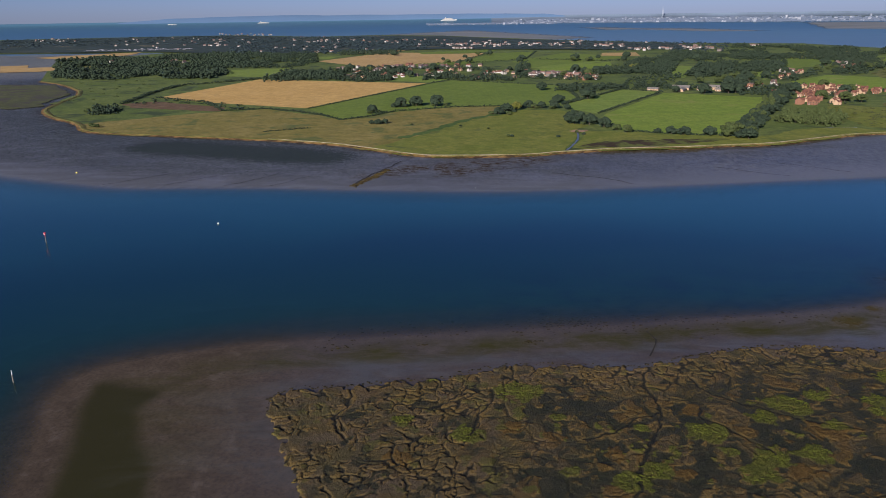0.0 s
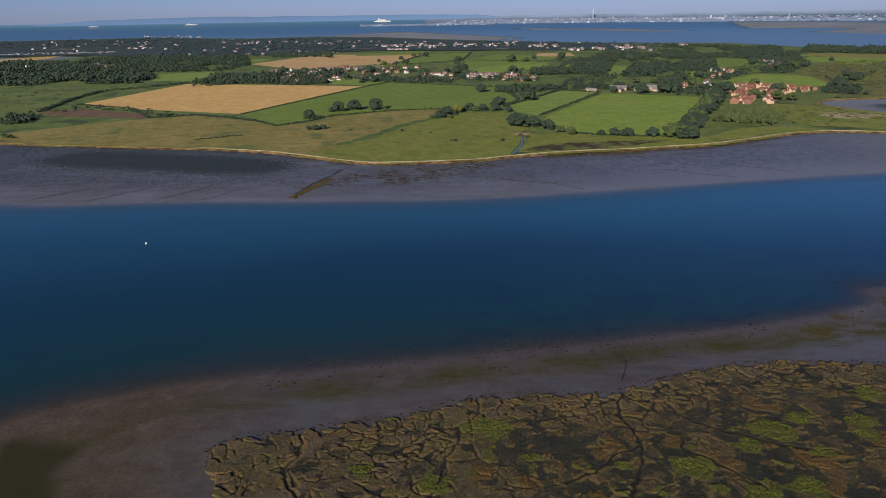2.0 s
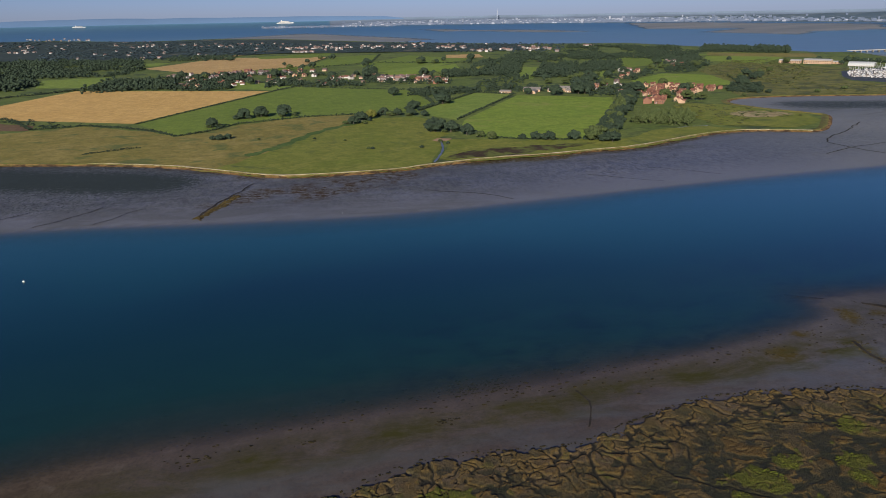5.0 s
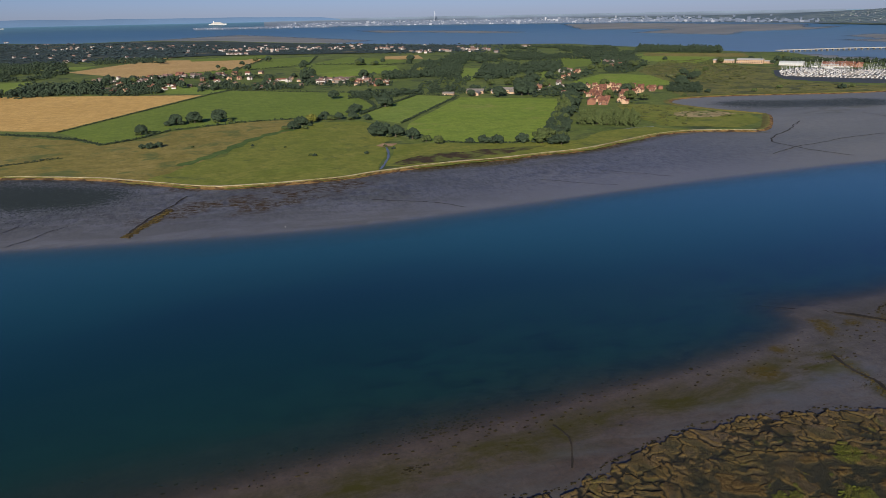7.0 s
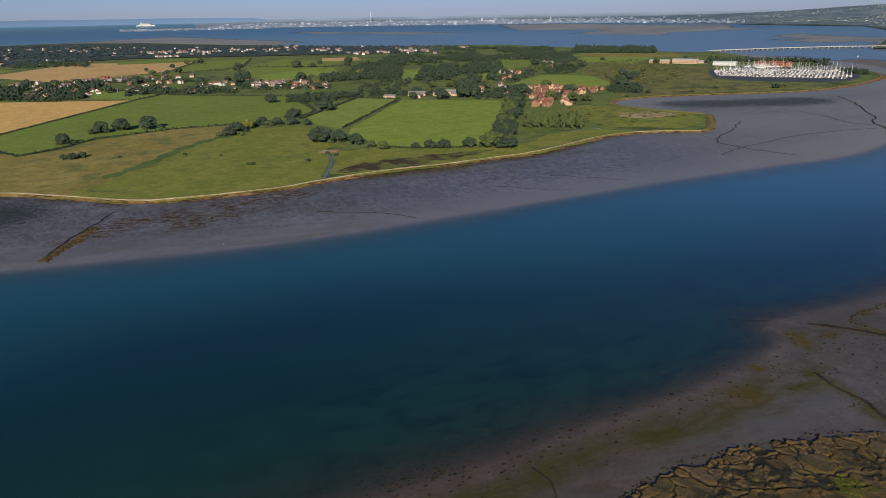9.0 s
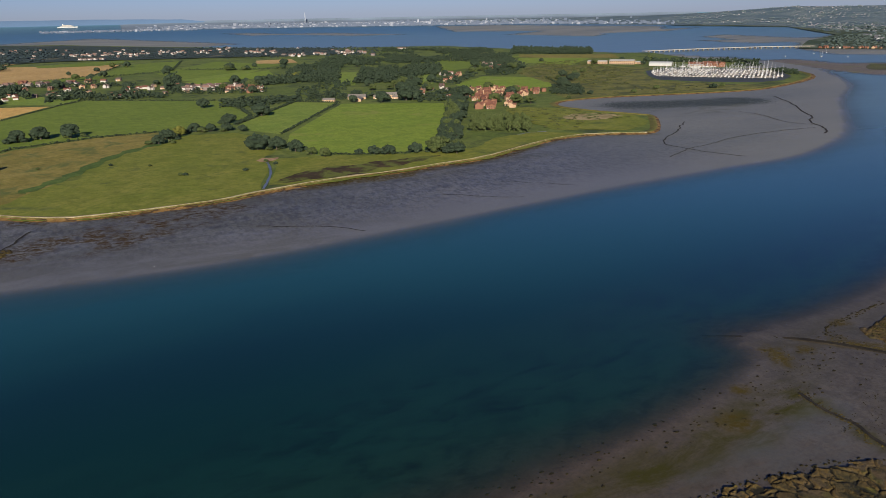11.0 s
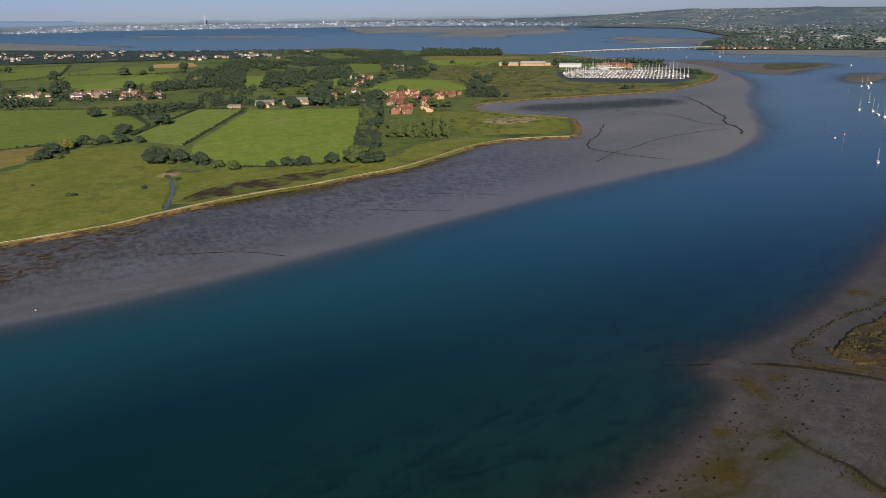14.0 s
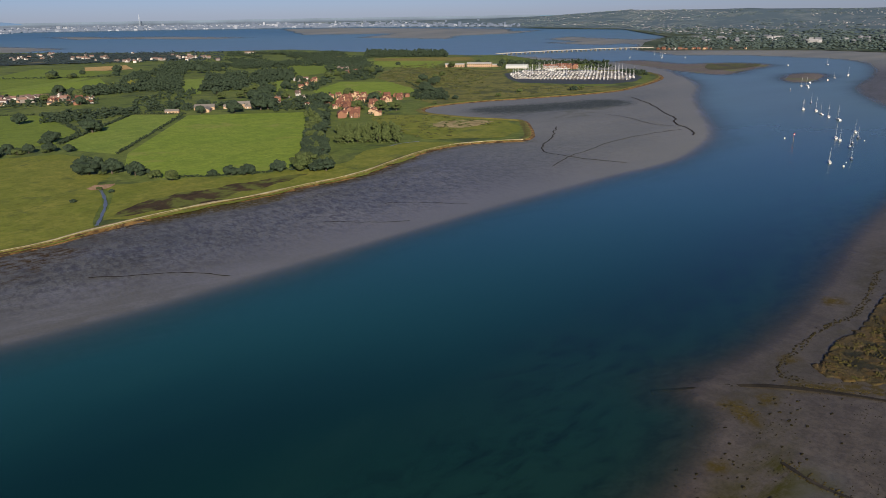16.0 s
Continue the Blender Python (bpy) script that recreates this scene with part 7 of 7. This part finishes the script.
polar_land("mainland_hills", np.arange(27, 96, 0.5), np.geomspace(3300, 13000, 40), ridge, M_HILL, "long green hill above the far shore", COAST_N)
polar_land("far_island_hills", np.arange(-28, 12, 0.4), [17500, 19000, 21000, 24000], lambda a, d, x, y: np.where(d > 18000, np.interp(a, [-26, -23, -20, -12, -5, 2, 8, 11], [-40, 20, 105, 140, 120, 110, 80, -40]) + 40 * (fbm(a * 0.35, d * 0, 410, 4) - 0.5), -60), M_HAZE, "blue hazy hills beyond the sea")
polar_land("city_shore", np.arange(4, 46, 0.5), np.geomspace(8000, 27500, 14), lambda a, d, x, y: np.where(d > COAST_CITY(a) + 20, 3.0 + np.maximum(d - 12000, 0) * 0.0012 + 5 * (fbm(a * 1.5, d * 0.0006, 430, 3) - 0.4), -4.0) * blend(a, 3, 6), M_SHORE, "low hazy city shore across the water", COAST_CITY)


def town(name, count, place, size, tall, material, label, category, seed):
    """Far houses, each a walled block with a pitched or flat roof."""
    r = random.Random(seed)
    V, F = [], []
    for _ in range(count):
        x, y, z = place(r)
        s = size * r.uniform(0.7, 1.6)
        h = tall(r, x, y)
        a = r.uniform(0, math.pi)
        ca, sa = math.cos(a), math.sin(a)
        o = len(V)
        w, d = s, s * r.uniform(0.5, 0.8)
        top = h + (s * 0.25 if h < 14 else 0.01)
        for px, py, pz in ((-w, -d, -2), (w, -d, -2), (w, d, -2), (-w, d, -2), (-w, -d, h), (w, -d, h), (w, d, h), (-w, d, h), (-w, 0, top), (w, 0, top)):
            V.append([float(c) for c in far(x + px * ca - py * sa, y + px * sa + py * ca, z + pz)])
        F += [tuple(o + i for i in q) for q in ((0, 1, 5, 4), (2, 3, 7, 6), (1, 2, 6, 9, 5), (3, 0, 4, 8, 7), (4, 5, 9, 8), (6, 7, 8, 9))]
    obj(name, V, F, material, label=label, category=category, kind="stuff")


def at(az, d):
    return MID[0] + math.sin(radians(az)) * d, MID[1] + math.cos(radians(az)) * d


def on_hill(r):
    while True:
        az = r.uniform(44, 78)
        d = float(COAST_N(az)) * 1.1 + 200 + r.random() ** 1.3 * 3600
        x, y = at(az, d)
        if noise.noise((x * 0.0016, y * 0.0016, 5.5)) > 0.08:
            break
    return x, y, float(ridge(np.array(az), np.array(d), 0, 0))


def in_city(r):
    az = r.triangular(5, 44, 16) if r.random() < 0.7 else r.uniform(5, 44)
    return (*at(az, float(COAST_CITY(az)) + 60 + 4200 * r.random() ** 1.5), 3.0)


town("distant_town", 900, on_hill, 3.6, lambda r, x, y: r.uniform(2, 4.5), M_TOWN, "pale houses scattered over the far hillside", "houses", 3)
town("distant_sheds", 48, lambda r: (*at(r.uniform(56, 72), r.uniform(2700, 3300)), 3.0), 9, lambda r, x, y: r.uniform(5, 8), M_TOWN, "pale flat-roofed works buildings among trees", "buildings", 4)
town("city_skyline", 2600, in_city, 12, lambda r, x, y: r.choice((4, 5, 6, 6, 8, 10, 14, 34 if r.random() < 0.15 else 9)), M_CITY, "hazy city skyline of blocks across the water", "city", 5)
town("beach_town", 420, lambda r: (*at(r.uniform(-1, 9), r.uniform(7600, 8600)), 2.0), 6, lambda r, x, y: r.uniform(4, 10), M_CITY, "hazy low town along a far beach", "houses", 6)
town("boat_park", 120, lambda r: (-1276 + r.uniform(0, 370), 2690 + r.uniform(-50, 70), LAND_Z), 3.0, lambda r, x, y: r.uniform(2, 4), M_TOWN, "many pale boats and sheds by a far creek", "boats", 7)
settle_houses(MIXED + RED, [(1862, 1478), (1870, 1466), (1878, 1452), (1888, 1440), (1896, 1428), (1906, 1414), (1916, 1400), (1925, 1386), (1934, 1374), (1945, 1360), (1880, 1476), (1896, 1450), (1912, 1428), (1930, 1404), (1950, 1378), (1985, 1320), (2010, 1290)], 71)
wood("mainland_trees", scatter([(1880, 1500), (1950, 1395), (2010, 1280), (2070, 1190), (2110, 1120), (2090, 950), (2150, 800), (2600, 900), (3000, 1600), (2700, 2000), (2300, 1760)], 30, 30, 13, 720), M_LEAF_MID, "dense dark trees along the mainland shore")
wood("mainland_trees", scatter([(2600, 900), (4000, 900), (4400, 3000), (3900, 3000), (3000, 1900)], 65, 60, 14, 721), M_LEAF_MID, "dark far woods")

def hill_wood(name, count, seed):
    r = np.random.default_rng(seed)
    V, F, o = [], [], 0
    while len(V) < count:
        az = r.uniform(44, 80)
        d = float(COAST_N(az)) * 1.06 + r.random() * 4200
        x, y = at(az, d)
        if noise.noise((x * 0.0022, y * 0.0022, 9.1)) < 0.0 and d > COAST_N(az) * 1.25:
            continue
        z = float(ridge(np.array(az), np.array(d), 0, 0))
        tv, tf = TUFTS_FAR[r.integers(8)]
        w, h = r.uniform(22, 60), r.uniform(7, 13)
        V.append(np.stack(far(x + tv[:, 0] * w, y + tv[:, 1] * w, z + (tv[:, 2] - 0.1) * h), 1))
        F.append(tf + o)
        o += len(tv)
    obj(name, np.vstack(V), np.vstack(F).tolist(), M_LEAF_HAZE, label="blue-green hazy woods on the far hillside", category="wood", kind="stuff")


# Leaf colour paled and blued to paint in the hillside haze.
M_LEAF_HAZE = leaf_material("hillside_leaves_hazed", (0.068, 0.094, 0.100), (0.098, 0.125, 0.122))
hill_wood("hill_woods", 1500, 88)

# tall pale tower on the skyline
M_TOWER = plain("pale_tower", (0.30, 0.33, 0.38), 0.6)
tx, ty = at(16.75, 11800)
X, Y, Z = (float(c) for c in far(tx, ty, 3.0))
ts = far_scale(tx, ty)
tower = empty("observation_tower", "tall pale waterfront tower with curved ribs", "tower")
tower.matrix_world = Matrix.Translation((X, Y, Z)) @ pose(0, 0, 0, 0, 0, -20) @ Matrix.Diagonal((ts * 0.75, ts * 0.75, ts, 1))
for s in (-1, 1):
    bm = bmesh.new()
    pts = [(s * (10 - 8 * (u ** 0.6)), 0, 150 * u) for u in np.linspace(0, 1, 9)]
    for a, b in zip(pts, pts[1:]):
        limb(bm, a, b, 3.6, 3.2, 6)
    part("leg", bm, M_TOWER, tower)
for s in (1,):
    bm = bmesh.new()
    pts = [(s * (3 + 14 * math.sin(math.pi * (0.15 + 0.85 * u))), 0, 55 + 80 * u) for u in np.linspace(0, 1, 9)]
    for a, b in zip(pts, pts[1:]):
        limb(bm, a, b, 2.5, 2.5, 5)
    part("sail_rib", bm, M_TOWER, tower)
bm = bmesh.new()
box(bm, -6, -5, 100, 9, 5, 110)
part("deck", bm, M_TOWER, tower)
bm = bmesh.new()
limb(bm, (0, 0, 148), (0, 0, 172), 2.5, 0.8, 6)
part("spire", bm, M_TOWER, tower)


def ship(az, d, length, label, decks):
    x, y = at(az, d)
    X, Y, Z = (float(c) for c in far(x, y, 0.0))
    s = far_scale(x, y)
    top = empty("ship", label, "ship", "ships at sea")
    top.matrix_world = Matrix.Translation((X, Y, Z)) @ pose(0, 0, 0, 0, 0, -az + 8) @ Matrix.Diagonal((s, s, s, 1))
    part("hull", hull_mesh(length, length * 0.13, length * 0.055), M_HULL, top)
    for i in range(decks):
        bm = bmesh.new()
        k_in = 0.80 - 0.09 * i
        z = length * 0.055 + i * length * 0.02
        box(bm, -length * 0.46 * k_in - length * 0.03, -length * 0.05, z, length * 0.46 * k_in - length * 0.04, length * 0.05, z + length * 0.017)
        part("deck", bm, M_WHITE, top)
    bm = bmesh.new()
    limb(bm, (-length * 0.2, 0, length * 0.055), (-length * 0.22, 0, length * 0.06 + decks * length * 0.02 + length * 0.05), length * 0.03, length * 0.025, 8)
    part("funnel", bm, M_HULL, top)


ship(0.7, 13000, 285, "large white cruise ship at sea", 5)
ship(-13.4, 13500, 200, "white ferry at sea", 3)
ship(-19.9, 13500, 150, "small white ferry at sea", 2)
